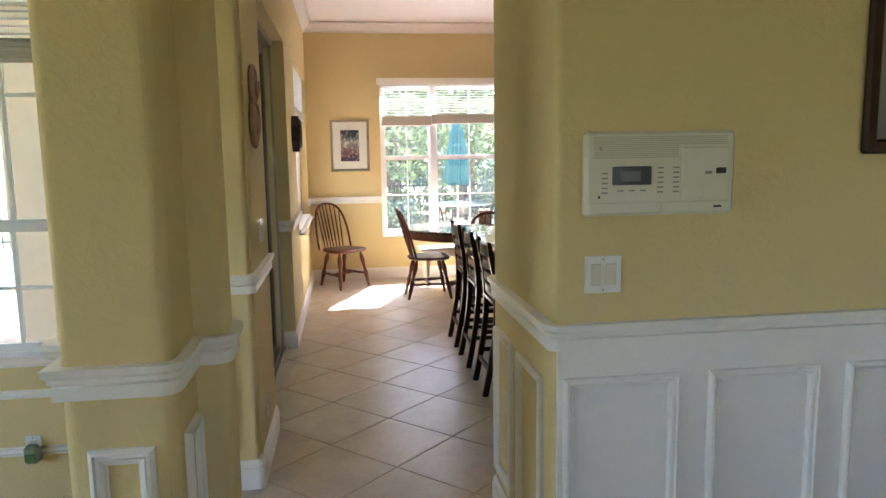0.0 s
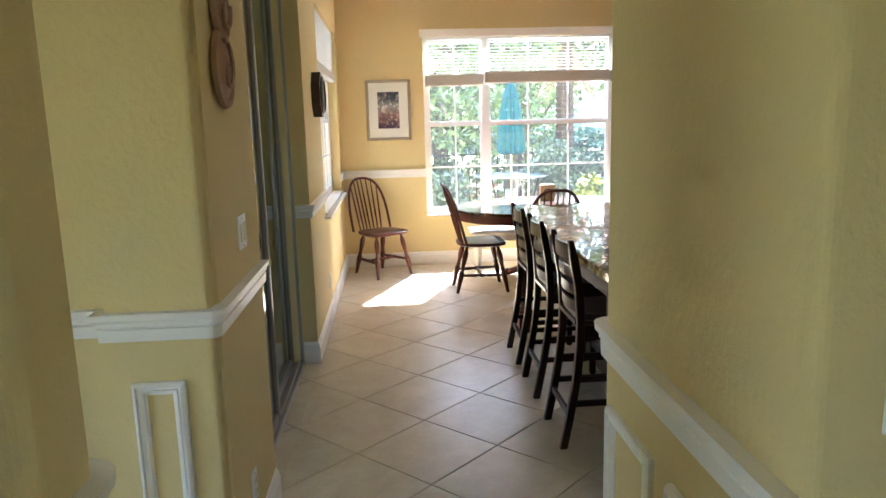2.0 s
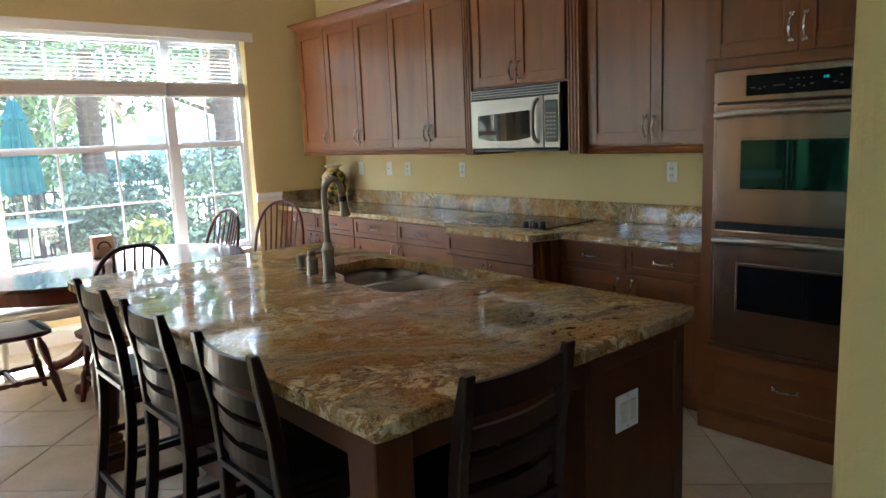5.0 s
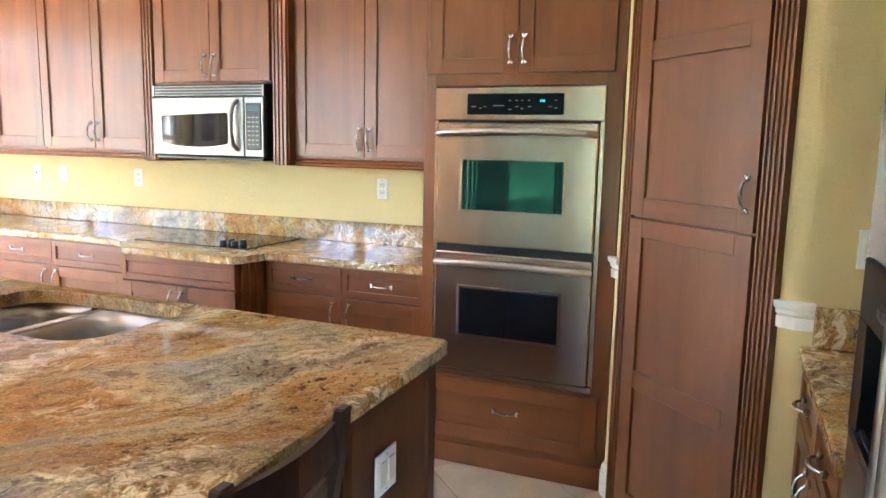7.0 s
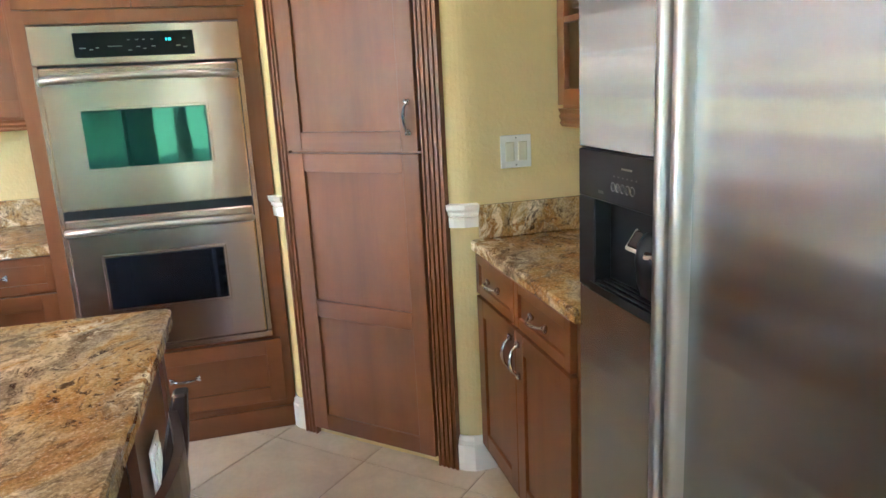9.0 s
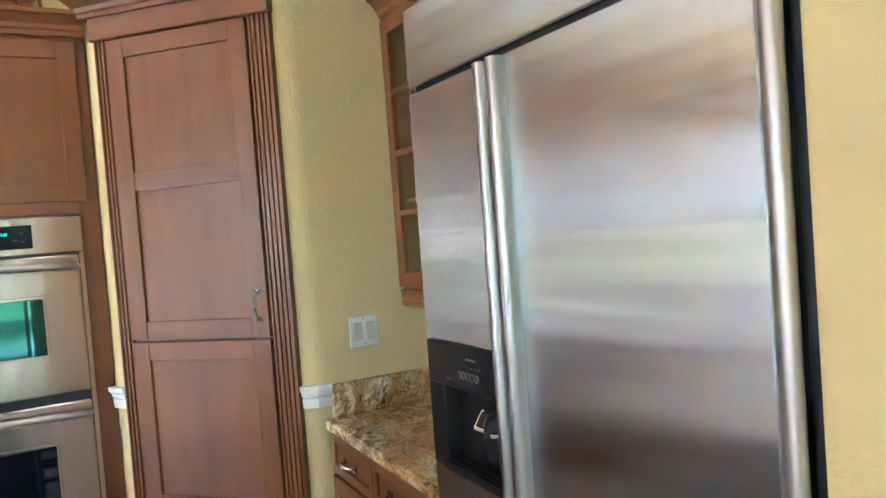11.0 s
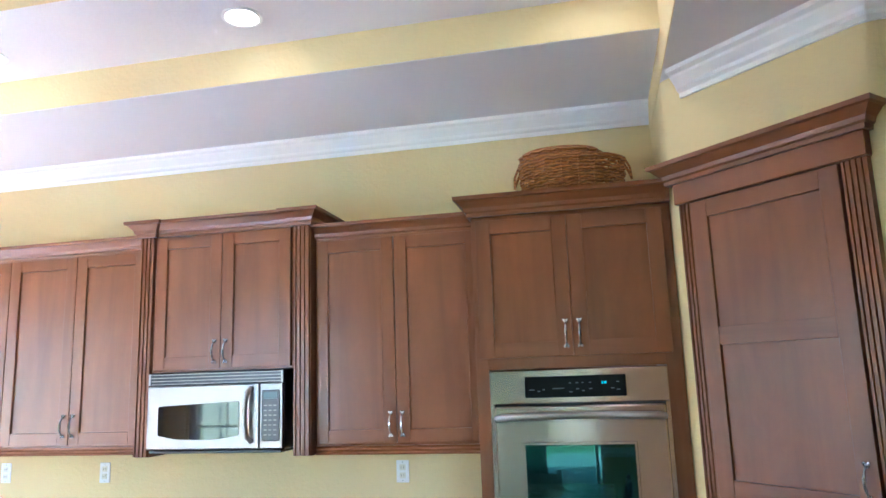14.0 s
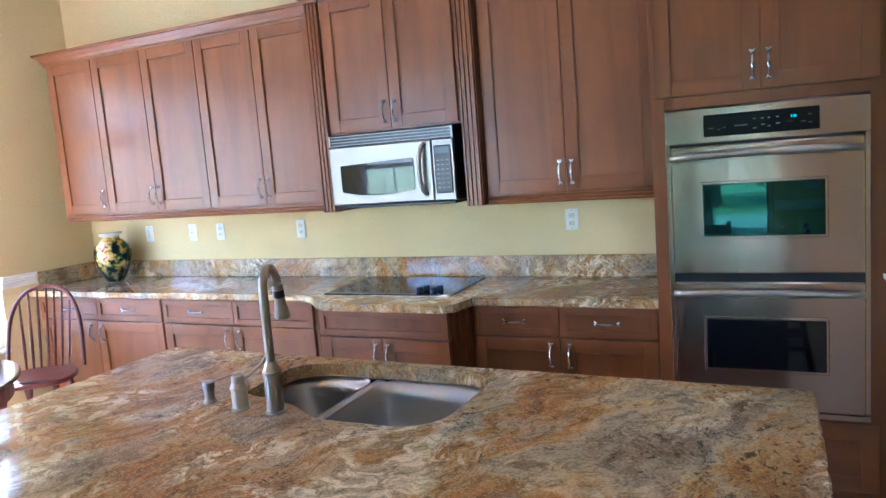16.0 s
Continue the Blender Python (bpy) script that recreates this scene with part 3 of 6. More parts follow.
NW = pose(0, NY, 0)
units_n = [(0.895, 1.487), (1.553, 2.882), (2.945, 3.565)]
window("window_1", 0.85, 3.61, 0.53, 2.45, units_n, NW, "wide white triple-hung window with grilles", 1.53, (2, 3, 2), None)
for (a, b), drop in zip(((0.87, 1.50), (1.51, 2.87), (2.88, 3.59)), (1.915, 1.935, 1.93)):
    blind("window_blind", a, b, drop, 2.40, 0.125, pose(0, NY + 0.035, 0), "white slatted blind pulled halfway up the window")
v = thing("blind_valance", "white boxed valance above the wide window", "valance", pose(0, NY, 0))
box("valance_board", v, TRIM, 0.82, 3.65, -0.10, -0.08, 2.41, 2.49, 0.004)
box("top_board", v, TRIM, 0.82, 3.65, -0.08, -0.002, 2.47, 2.49, 0.002)
# side window: local x runs with the wall (north), y outward (west)
SW = Matrix.Translation((WX, 0, 0)) @ Matrix(((0, -1, 0, 0), (1, 0, 0, 0), (0, 0, 1, 0), (0, 0, 0, 1)))
window("window_2", 7.42, 9.27, 0.85, 2.45, [(7.465, 8.30), (8.39, 9.225)], SW, "white side window with grilles and a deep sill", 1.6, (2, 2), None)
structure("window_sill_board", add_box(bmesh.new(), WX - 0.10, WX + 0.05, 7.36, 9.30, 0.826, 0.848, 0.004), TRIM, "grey-white projecting window sill")
blind("window_blind", 7.44, 9.25, 1.96, 2.44, 0.09, SW @ pose(0, 0.04, 0), "white slatted blind pulled up over the side window")
LW = pose(0, 4.0, 0)
window("window_3", -2.9, -0.74, 0.64, 2.5, [(-2.855, -1.87), (-1.77, -0.785)], LW, "white living room window with grilles", 1.28, (3, 3), None, 2)
blind("window_blind", -2.88, -0.76, 1.99, 2.48, 0.1, pose(0, 4.045, 0), "white slatted blind raised above the living room window")

# sliding door: three panels on three tracks
sd = tagged(new("door_1"), "dark bronze sliding glass door with green-tinted panels", "door", kind="structure")
sd.matrix_basis = pose(0, 0, 0)
LIP = WX - 0.087
box("threshold", sd, BRONZE, WX - 0.245, LIP - 0.012, 4.69, 6.42, -0.02, 0.006, 0.002, "dark sunken door track")
box("sill_lip", sd, ALU, LIP - 0.012, LIP, 4.69, 6.42, -0.02, 0.012, 0.003, "pale aluminium lip along the tiles")
for k, x in enumerate((-0.165, -0.21, -0.255)):
    box("track_rib", sd, ALU, x - 0.004, x + 0.004, 4.69, 6.42, 0.006, 0.022, 0)
box("head_frame", sd, BRONZE, WX - 0.235, LIP, 4.69, 6.42, 2.40, 2.45, 0.002)
box("side_frame", sd, BRONZE, WX - 0.235, WX - 0.185, 6.404, 6.419, 0.006, 2.40, 0.002)
box("jamb_channel", sd, ALU, LIP - 0.03, LIP - 0.012, 6.408, 6.419, 0.006, 2.40, 0.002)
box("side_frame", sd, BRONZE, WX - 0.235, LIP, 4.69, 4.705, 0.006, 2.40, 0.002)
for x, y0, y1 in ((-0.165, 4.71, 5.465), (-0.21, 5.2, 6.33), (-0.255, 5.25, 6.395)):
    p = new("door_panel")
    p.parent = sd
    for yy in (y0, y1 - 0.05):
        box("stile", p, BRONZE, x - 0.016, x + 0.016, yy + 0.008, yy + 0.042, 0.024, 2.4, 0.003)
        box("stile_trim", p, ALU, x + 0.0165, x + 0.021, yy + 0.012, yy + 0.026, 0.03, 2.38, 0.001)
        box("seal", p, BLACK, x + 0.0165, x + 0.0195, yy + 0.03, yy + 0.04, 0.03, 2.38, 0)
    box("bottom_rail", p, BRONZE, x - 0.015, x + 0.015, y0 + 0.05, y1 - 0.05, 0.024, 0.075, 0.002)
    box("top_rail", p, BRONZE, x - 0.015, x + 0.015, y0 + 0.05, y1 - 0.05, 2.33, 2.4, 0.002)
    box("pane", p, DOORGLASS, x - 0.003, x + 0.003, y0 + 0.045, y1 - 0.045, 0.07, 2.34, 0)

# ---- kitchen: shared pieces ----
bm = bmesh.new()
add_tube(bm, [(0, 0, -0.05), (0, -0.012, -0.047), (0, -0.024, -0.034), (0, -0.03, -0.015), (0, -0.031, 0), (0, -0.03, 0.015), (0, -0.024, 0.034), (0, -0.012, 0.047), (0, 0, 0.05)],
         [0.0045, 0.004, 0.0045, 0.006, 0.0068, 0.006, 0.0045, 0.004, 0.0045], 8)
for s in (-1, 1):
    add_lathe(bm, [(0.003, -0.009), (0.0085, -0.006), (0.01, 0), (0.0085, 0.006), (0.003, 0.009)], 8, pose(0, -0.004, 0.05 * s, 90))
    add_lathe(bm, [(0.002, -0.006), (0.006, -0.003), (0.006, 0.003), (0.002, 0.006)], 8, pose(0.007, -0.005, 0.057 * s, 90))
    add_lathe(bm, [(0.002, -0.006), (0.006, -0.003), (0.006, 0.003), (0.002, 0.006)], 8, pose(-0.007, -0.005, 0.057 * s, 90))
proto = part("handle", bm, PEWTER)
smooth(proto)
PULL = proto.data
bpy.data.objects.remove(proto)


def pull(parent, x, y, z, flat=False):
    ob = new("handle", PULL)
    ob.parent = parent
    ob.matrix_basis = pose(x, y, z, 0, 90 if flat else 0, 0)
    ob["label"] = "ornate pewter pull handle"
    return ob


def framed_front(name, parent, mat, across, x0, x1, z0, z1, y=0.0, rail=0.066, mids=(), m=None):
    """A recessed flat panel with two stiles and its rails; the front face lies 22 mm before y."""
    d = box(name, parent, mat, x0 + rail - 0.004, x1 - rail + 0.004, y - 0.0115, y, z0 + rail - 0.004, z1 - rail + 0.004, 0, "", m)
    for a in (x0, x1 - rail):
        box("stile", d, mat, a, a + rail, y - 0.022, y, z0, z1, 0.0016)
    for lo, hi in [(z0, z0 + rail), (z1 - rail, z1)] + [(q - rail / 2, q + rail / 2) for q in mids]:
        box("rail", d, across, x0 + rail - 0.001, x1 - rail + 0.001, y - 0.0215, y, lo, hi, 0.0016)
    return d


def door(parent, x0, x1, z0, z1, handle=None, flat=False, name="door", y=0.0, rail=0.066, mids=(), mat=None):
    d = framed_front(name, parent, mat or (CABX if name == "drawer" else CAB), CABX, x0 + 0.0018, x1 - 0.0018, z0 + 0.0018, z1 - 0.0018, y, rail, mids)
    if handle:
        pull(d, handle[0], y - 0.022, handle[1], flat)
    return d


CABCROWN = [(-0.005, 0), (0.012, 0), (0.014, 0.016), (0.022, 0.022), (0.026, 0.038), (0.045, 0.06), (0.05, 0.066), (0.062, 0.07), (0.064, 0.086), (-0.005, 0.086)]
LIGHTRAIL = [(-0.004, -0.045), (0.004, -0.045), (0.01, -0.036), (0.006, -0.03), (0.012, -0.02), (0.008, -0.012), (0.014, 0), (-0.004, 0)]


def crown(parent, path, z, k=1.0, name="crown", profile=CABCROWN):
    return part(name, add_sweep(bmesh.new(), path, [(o * k, z + h * k) for o, h in profile]), CABX, parent)


def add_fluted(bm, x0, x1, z0, z1, y, thick=0.02, grooves=4):
    """A fluted pilaster face: one board with grooves cut along it."""
    w = (x1 - x0) / (grooves * 2 + 1)
    front, plan = y - thick, [(x0, y)]
    for k in range(grooves + 1):
        a = x0 + 2 * k * w
        plan += [(a + 0.001, front), (a + w - 0.001, front)]
        if k < grooves:
            plan += [(a + w + 0.001, front + 0.007), (a + 2 * w - 0.001, front + 0.007)]
    return add_prism(bm, plan + [(x1, y)], z0, z1)


def east(y, x=0.0):
    """Cabinets on the east wall: local x runs south, the front faces west."""
    return pose(x, y, 0, 0, 0, -90)


def base_unit(label, y0, y1, x, drawers, doors):
    w = y0 - y1
    c = thing("base_cabinet", label, "cabinet", east(y0, x), "base cabinets along the wall")
    box("body", c, CAB, 0, w, 0.0, EX - x - 0.005, 0.10, 0.878, 0.001)
    box("toe_kick", c, CAB, 0, w, 0.06, EX - x - 0.005, 0.0, 0.10, 0)
    for a, b, hx in drawers:
        door(c, a, b, 0.722, 0.872, (hx, 0.797) if hx else None, True, "drawer", rail=0.034)
    for a, b, hx in doors:
        door(c, a, b, 0.115, 0.714, (hx, 0.63))
    return c


base_unit("brown stained base cabinet with two drawers and doors", 9.50, 8.285, 3.84, [(0.03, 0.615, 0.32), (0.615, 1.21, 0.915)], [(0.03, 0.595, 0.545), (0.595, 1.21, 0.645)])
base_unit("brown stained base cabinet with two drawers and doors", 8.283, 7.095, 3.84, [(0.005, 0.59, 0.29), (0.59, 1.18, 0.885)], [(0.005, 0.575, 0.53), (0.575, 1.18, 0.62)])
base_unit("brown stained base cabinet beside the wall ovens", 6.118, 5.175, 3.84, [(0.01, 0.468, 0.235), (0.468, 0.935, 0.70)], [(0.01, 0.468, 0.42), (0.468, 0.935, 0.515)])

# the bumped-out cooktop cabinet
c = thing("cooktop_cabinet", "bumped-out brown cabinet with fluted angled corners under the cooktop", "cabinet", east(7.09))
part("body", add_prism(bmesh.new(), [(0.002, -4.38), (0.002, -3.845), (0.155, -3.662), (0.925, -3.662), (0.965, -3.845), (0.965, -4.38)], 0.1, 0.878), CAB, c, m=Matrix.Diagonal((1, -1, 1, 1)))
part("toe_kick", add_prism(bmesh.new(), [(0.03, 4.38), (0.03, 3.9), (0.17, 3.72), (0.91, 3.72), (0.94, 3.9), (0.94, 4.38)], 0.0, 0.1), CAB, c)
door(c, 0.155, 0.925, 0.735, 0.872, None, True, "drawer_front", y=3.66, rail=0.034)
door(c, 0.155, 0.54, 0.115, 0.728, (0.505, 0.64), y=3.66)
door(c, 0.54, 0.925, 0.115, 0.728, (0.575, 0.64), y=3.66)
for p, q, w in (((0.002, 3.845), (0.155, 3.662), 0.23), ((0.925, 3.662), (0.965, 3.845), 0.18)):
    ang = math.degrees(math.atan2(q[1] - p[1], q[0] - p[0]))
    part("fluted_corner", add_fluted(bmesh.new(), 0.02, w - 0.012, 0.11, 0.872, 0.0, 0.016, 3), CAB, c, m=pose(p[0], p[1], 0, 0, 0, ang))


def upper_unit(label, y0, y1, x, z0, z1, doors, crown_path):
    w = y0 - y1
    c = thing("wall_cabinet", label, "cabinet", east(y0, x), "cabinets hung on the wall")
    box("body", c, CAB, 0, w, 0.0, EX - x - 0.003, z0, z1, 0.001)
    for a, b, hx, hz in doors:
        door(c, a, b, z0 + 0.012, z1 - 0.012, (hx, hz))
    if crown_path:
        crown(c, crown_path, z1 - 0.012)
    crown(c, [(0.0, 0.0), (w, 0.0)], z0 + 0.002, 1.0, "light_rail", LIGHTRAIL)
    return c


upper_unit("narrow brown wall cabinet at the end of the run", 9.335, 8.872, 4.04, 1.42, 2.49, [(0.02, 0.463, 0.425, 1.535)], [(0.0, 0.34), (0.0, 0.0), (0.463, 0.0)])
upper_unit("brown two-door wall cabinet with pewter pulls", 8.87, 7.952, 4.04, 1.42, 2.49, [(-0.001, 0.457, 0.425, 1.535), (0.457, 0.919, 0.487, 1.535)], [(-0.002, 0), (0.92, 0)])
upper_unit("brown two-door wall cabinet with pewter pulls", 7.95, 7.062, 4.04, 1.42, 2.49, [(-0.001, 0.445, 0.415, 1.535), (0.445, 0.886, 0.475, 1.535)], [(0, 0), (0.888, 0)])
upper_unit("tall brown two-door wall cabinet beside the ovens", 6.06, 5.178, 4.04, 1.41, 2.47, [(0.008, 0.432, 0.402, 1.515), (0.432, 0.874, 0.462, 1.515)], [(0, 0), (0.882, 0)])

# cabinet over the microwave, standing proud between fluted pilasters
c = thing("wall_cabinet", "proud brown cabinet with fluted pilasters over the microwave", "cabinet", east(7.06, 3.98), "cabinets hung on the wall")
box("body", c, CAB, 0.09, 0.905, 0.0, EX - 3.98 - 0.003, 1.805, 2.56, 0.001)
box("side_panel", c, CAB, 0.0, 0.09, 0.0, EX - 3.98 - 0.003, 1.37, 2.56, 0.001)
box("side_panel", c, CAB, 0.905, 0.998, 0.0, EX - 3.98 - 0.003, 1.37, 2.56, 0.001)
part("pilaster", add_fluted(bmesh.new(), 0.004, 0.086, 1.375, 2.54, 0.0, 0.02, 3), CAB, c)
part("pilaster", add_fluted(bmesh.new(), 0.909, 0.994, 1.375, 2.54, 0.0, 0.02, 3), CAB, c)
door(c, 0.105, 0.5, 1.815, 2.535, (0.468, 1.905))
door(c, 0.5, 0.895, 1.815, 2.535, (0.532, 1.905))
crown(c, [(0.0, 0.4), (0.0, -0.022), (0.09, -0.022), (0.09, 0.0), (0.905, 0.0), (0.905, -0.022), (0.998, -0.022), (0.998, 0.4)], 2.54, 1.0)

# microwave
m_ = thing("microwave", "stainless steel over-range microwave with black vent and window", "microwave", east(6.968, 3.955))
box("body", m_, BLACK, 0.002, 0.765, 0.02, 0.43, 1.405, 1.80, 0.004)
box("base_panel", m_, BLACK, 0.01, 0.755, 0.0, 0.40, 1.39, 1.405, 0.002)
bm = add_box(bmesh.new(), 0.0, 0.767, 0.0, 0.02, 1.735, 1.80, 0.004)
vent = part("vent", bm, BLACK, m_, "black louvred vent")
for k in range(4):
    box("vent_slat", vent, MWSTEEL, 0.012, 0.755, -0.006, 0.001, 1.741 + 0.0165 * k, 1.7455 + 0.0165 * k, 0.001)
box("vent_end", vent, MWSTEEL, 0.0, 0.012, -0.006, 0.001, 1.737, 1.798, 0.001)
box("vent_end", vent, MWSTEEL, 0.755, 0.767, -0.006, 0.001, 1.737, 1.798, 0.001)
bm = bmesh.new()
add_box(bm, 0.0, 0.64, -0.012, 0.02, 1.41, 1.733, 0.006)
dr = part("door", bm, MWSTEEL, m_)
win = [(0.07, 1.63), (0.53, 1.648), (0.53, 1.478), (0.42, 1.462), (0.3, 1.458), (0.18, 1.462), (0.07, 1.482)]
bm = add_prism(bmesh.new(), rounded(win, {0: 0.012, 1: 0.012, 2: 0.012, 6: 0.012}, 3), 0.0, 0.006)
part("window_pane", bm, BLACKGLASS, dr, "dark glass pane", m=pose(0, -0.011, 0, 90))
bm = add_tube(bmesh.new(), [(0.60, -0.012, 1.445), (0.585, -0.035, 1.47), (0.578, -0.046, 1.53), (0.578, -0.048, 1.58), (0.58, -0.046, 1.64), (0.587, -0.035, 1.69), (0.60, -0.012, 1.715)], 0.013, 10)
smooth(part("handle", bm, MWSTEEL, dr))
box("control_face", m_, MWSTEEL, 0.642, 0.767, -0.010, 0.02, 1.41, 1.733, 0.005)
box("keypad", m_, BLACK, 0.655, 0.752, -0.013, -0.009, 1.448, 1.70, 0.004)
box("display", m_, plain("dim_display", srgb(70, 84, 84), 0.2), 0.665, 0.742, -0.0145, -0.0125, 1.655, 1.69, 0.001)
for r in range(7):
    for q in range(3):
        box("key", m_, GREYP, 0.667 + 0.026 * q, 0.683 + 0.026 * q, -0.0142, -0.0128, 1.475 + 0.024 * r, 1.481 + 0.024 * r, 0)

# oven column
c = thing("oven_cabinet", "tall brown cabinet column around the double oven", "cabinet", east(5.17, 3.745))
W = 0.885
box("side_panel", c, CAB, 0.0, 0.055, 0.0, EX - 3.75, 0.0, 2.46, 0.001)
box("side_panel", c, CAB, W - 0.07, W, 0.0, EX - 3.75, 0.0, 2.46, 0.001)
box("upper_body", c, CAB, 0.055, W - 0.07, 0.001, EX - 3.75, 1.757, 2.46, 0)
box("lower_body", c, CAB, 0.055, W - 0.07, 0.001, EX - 3.75, 0.0, 0.44, 0)
box("back_panel", c, CAB, 0.055, W - 0.07, 0.60, EX - 3.75, 0.44, 1.757, 0)
door(c, 0.022, 0.435, 1.805, 2.435, (0.405, 1.905))
door(c, 0.435, 0.848, 1.805, 2.435, (0.465, 1.905))
door(c, 0.022, 0.848, 0.135, 0.425, (0.435, 0.295), True, "drawer")
box("plinth", c, CABX, 0.0, W, -0.012, 0.0, 0.0, 0.10, 0.003)
crown(c, [(0.0, 0.6), (0.0, -0.022), (W, -0.022)], 2.452, 1.05)

# double oven
o = thing("double_oven", "stainless steel double wall oven with dark glass windows", "oven", east(5.113, 3.742))
OW = 0.758
box("body", o, BLACK, 0.01, OW - 0.01, 0.02, 0.58, 0.452, 1.75, 0)
box("control_panel", o, STEEL, 0.0, OW, -0.012, 0.02, 1.607, 1.752, 0.004)
cp = box("display_panel", o, PANELBLACK, 0.155, 0.585, -0.016, -0.011, 1.632, 1.722, 0.003)
for x in (0.484, 0.493, 0.499):
    box("clock_digit", cp, DISPLAY, x, x + 0.004, -0.0175, -0.0155, 1.685, 1.695, 0)
PRINT = plain("faint_panel_print", srgb(96, 94, 92), 0.6)
for k, (x, z, w) in enumerate(((0.175, 1.664, 0.022), (0.21, 1.658, 0.012), (0.232, 1.664, 0.01), (0.275, 1.668, 0.05), (0.345, 1.652, 0.014), (0.345, 1.69, 0.01), (0.375, 1.69, 0.01), (0.4, 1.69, 0.008), (0.375, 1.664, 0.014), (0.4, 1.656, 0.01), (0.43, 1.664, 0.014), (0.43, 1.69, 0.01), (0.52, 1.664, 0.016), (0.545, 1.69, 0.012), (0.545, 1.658, 0.014))):
    box("label_bar", cp, PRINT, x, x + w, -0.0172, -0.0155, z, z + 0.004, 0)
box("side_trim", o, STEEL, 0.0, 0.018, -0.006, 0.02, 0.452, 1.605, 0.001)
box("side_trim", o, STEEL, OW - 0.018, OW, -0.006, 0.02, 0.452, 1.605, 0.001)
box("bottom_trim", o, STEEL, 0.0, OW, -0.02, 0.02, 0.44, 0.465, 0.002)
for z0, z1, w0, w1, mat in ((1.055, 1.597, 1.215, 1.435, OVENGLASS), (0.47, 1.02, 0.645, 0.86, BLACKGLASS)):
    d = box("door", o, STEEL, 0.021, OW - 0.021, -0.03, 0.015, z0, z1, 0.006, "brushed steel oven door")
    box("window_rim", d, STEEL, 0.135, 0.612, -0.0335, -0.029, w0 - 0.012, w1 + 0.012, 0.003)
    box("window_pane", d, mat, 0.146, 0.601, -0.036, -0.031, w0, w1, 0.002, "dark oven window glass")
    bm = add_tube(bmesh.new(), [(0.03, -0.035, z1 - 0.05), (0.04, -0.058, z1 - 0.046)] + arc((0.06, -0.068, z1 - 0.044), (OW - 0.06, -0.068, z1 - 0.044), (0, -0.012, 0.006), 9) + [(OW - 0.04, -0.058, z1 - 0.046), (OW - 0.03, -0.035, z1 - 0.05)], 0.015, 12)
    smooth(part("handle", bm, HANDLESTEEL, d, "long bowed steel handle"))
box("gap", o, BLACK, 0.02, OW - 0.02, -0.005, 0.015, 1.02, 1.055, 0)

# pantry on the diagonal wall: local x runs from its hinge side down to the counter side
PW = 0.714
pc = thing("pantry_door", "tall brown panelled pantry door with fluted pilasters and crown", "door", pose(3.699, 4.259, 0, 0, 0, -135))
part("pilaster", add_fluted(bmesh.new(), 0.03, 0.094, 0.0, 2.43, 0.0, 0.028, 3), CAB, pc)
part("pilaster", add_fluted(bmesh.new(), PW + 0.0, PW + 0.088, 0.0, 2.43, 0.0, 0.028, 4), CAB, pc)
box("back_board", pc, CAB, 0.088, PW, -0.012, -0.003, 0.03, 2.43, 0)
up = door(pc, 0.094, PW - 0.006, 1.238, 2.415, (PW - 0.042, 1.36), y=-0.012, rail=0.072, mids=(1.86,), name="upper_panel")
door(pc, 0.094, PW - 0.006, 0.035, 1.232, None, y=-0.012, rail=0.072, mids=(0.59,), name="lower_panel")
box("head_board", pc, CABX, 0.02, PW + 0.096, -0.045, -0.002, 2.418, 2.52, 0.003)
crown(pc, [(0.004, 0.0), (0.004, -0.045), (PW + 0.096, -0.045), (PW + 0.096, 0.0)], 2.505, 1.05)

# ---- counters ----


def slab(name, outline, z0, z1, hole=None, rough_edge=0.003, seed=3, step=0.035):
    """A stone slab with a chipped edge and, if wanted, an opening."""
    rnd = random.Random(seed)
    bm = bmesh.new()

    def dense(poly):
        out = []
        for i, p in enumerate(poly):
            p, q = Vector(p), Vector(poly[(i + 1) % len(poly)])
            k = max(1, int((q - p).length / step))
            out += [p.lerp(q, j / k) for j in range(k)]
        return out

    outer = dense(outline)
    mid = sum(outer, Vector((0, 0))) / len(outer)
    rings = []
    for z, inset in ((z1, 0.006), (z1 - 0.006, 0.0), ((z0 + z1) / 2, 0.002), (z0 + 0.006, 0.001), (z0, 0.007)):
        ring = []
        for i, p in enumerate(outer):
            a, b = outer[i - 1], outer[(i + 1) % len(outer)]
            t = (b - a).normalized()
            nrm = Vector((t.y, -t.x))
            off = -inset - rnd.random() * rough_edge
            ring.append(bm.verts.new((p.x + nrm.x * off, p.y + nrm.y * off, z)))
        rings.append(ring)
    k = len(outer)
    for r0, r1 in zip(rings, rings[1:]):
        for i in range(k):
            bm.faces.new((r0[i], r1[i], r1[(i + 1) % k], r0[(i + 1) % k]))
    for ring, z in ((rings[0], z1), (rings[-1], z0)):
        edges = [bm.edges.get((ring[i], ring[(i + 1) % k])) for i in range(k)]
        if hole:
            hv = [bm.verts.new((p[0], p[1], z)) for p in hole]
            edges += [bm.edges.new((hv[i], hv[(i + 1) % len(hv)])) for i in range(len(hv))]
        bmesh.ops.triangle_fill(bm, use_beauty=True, edges=edges)
        if hole:
            rings.append(hv)
    if hole:
        top, low = rings[-2], rings[-1]
        for i in range(len(top)):
            bm.faces.new((top[i], top[(i + 1) % len(top)], low[(i + 1) % len(top)], low[i]))
    return bm


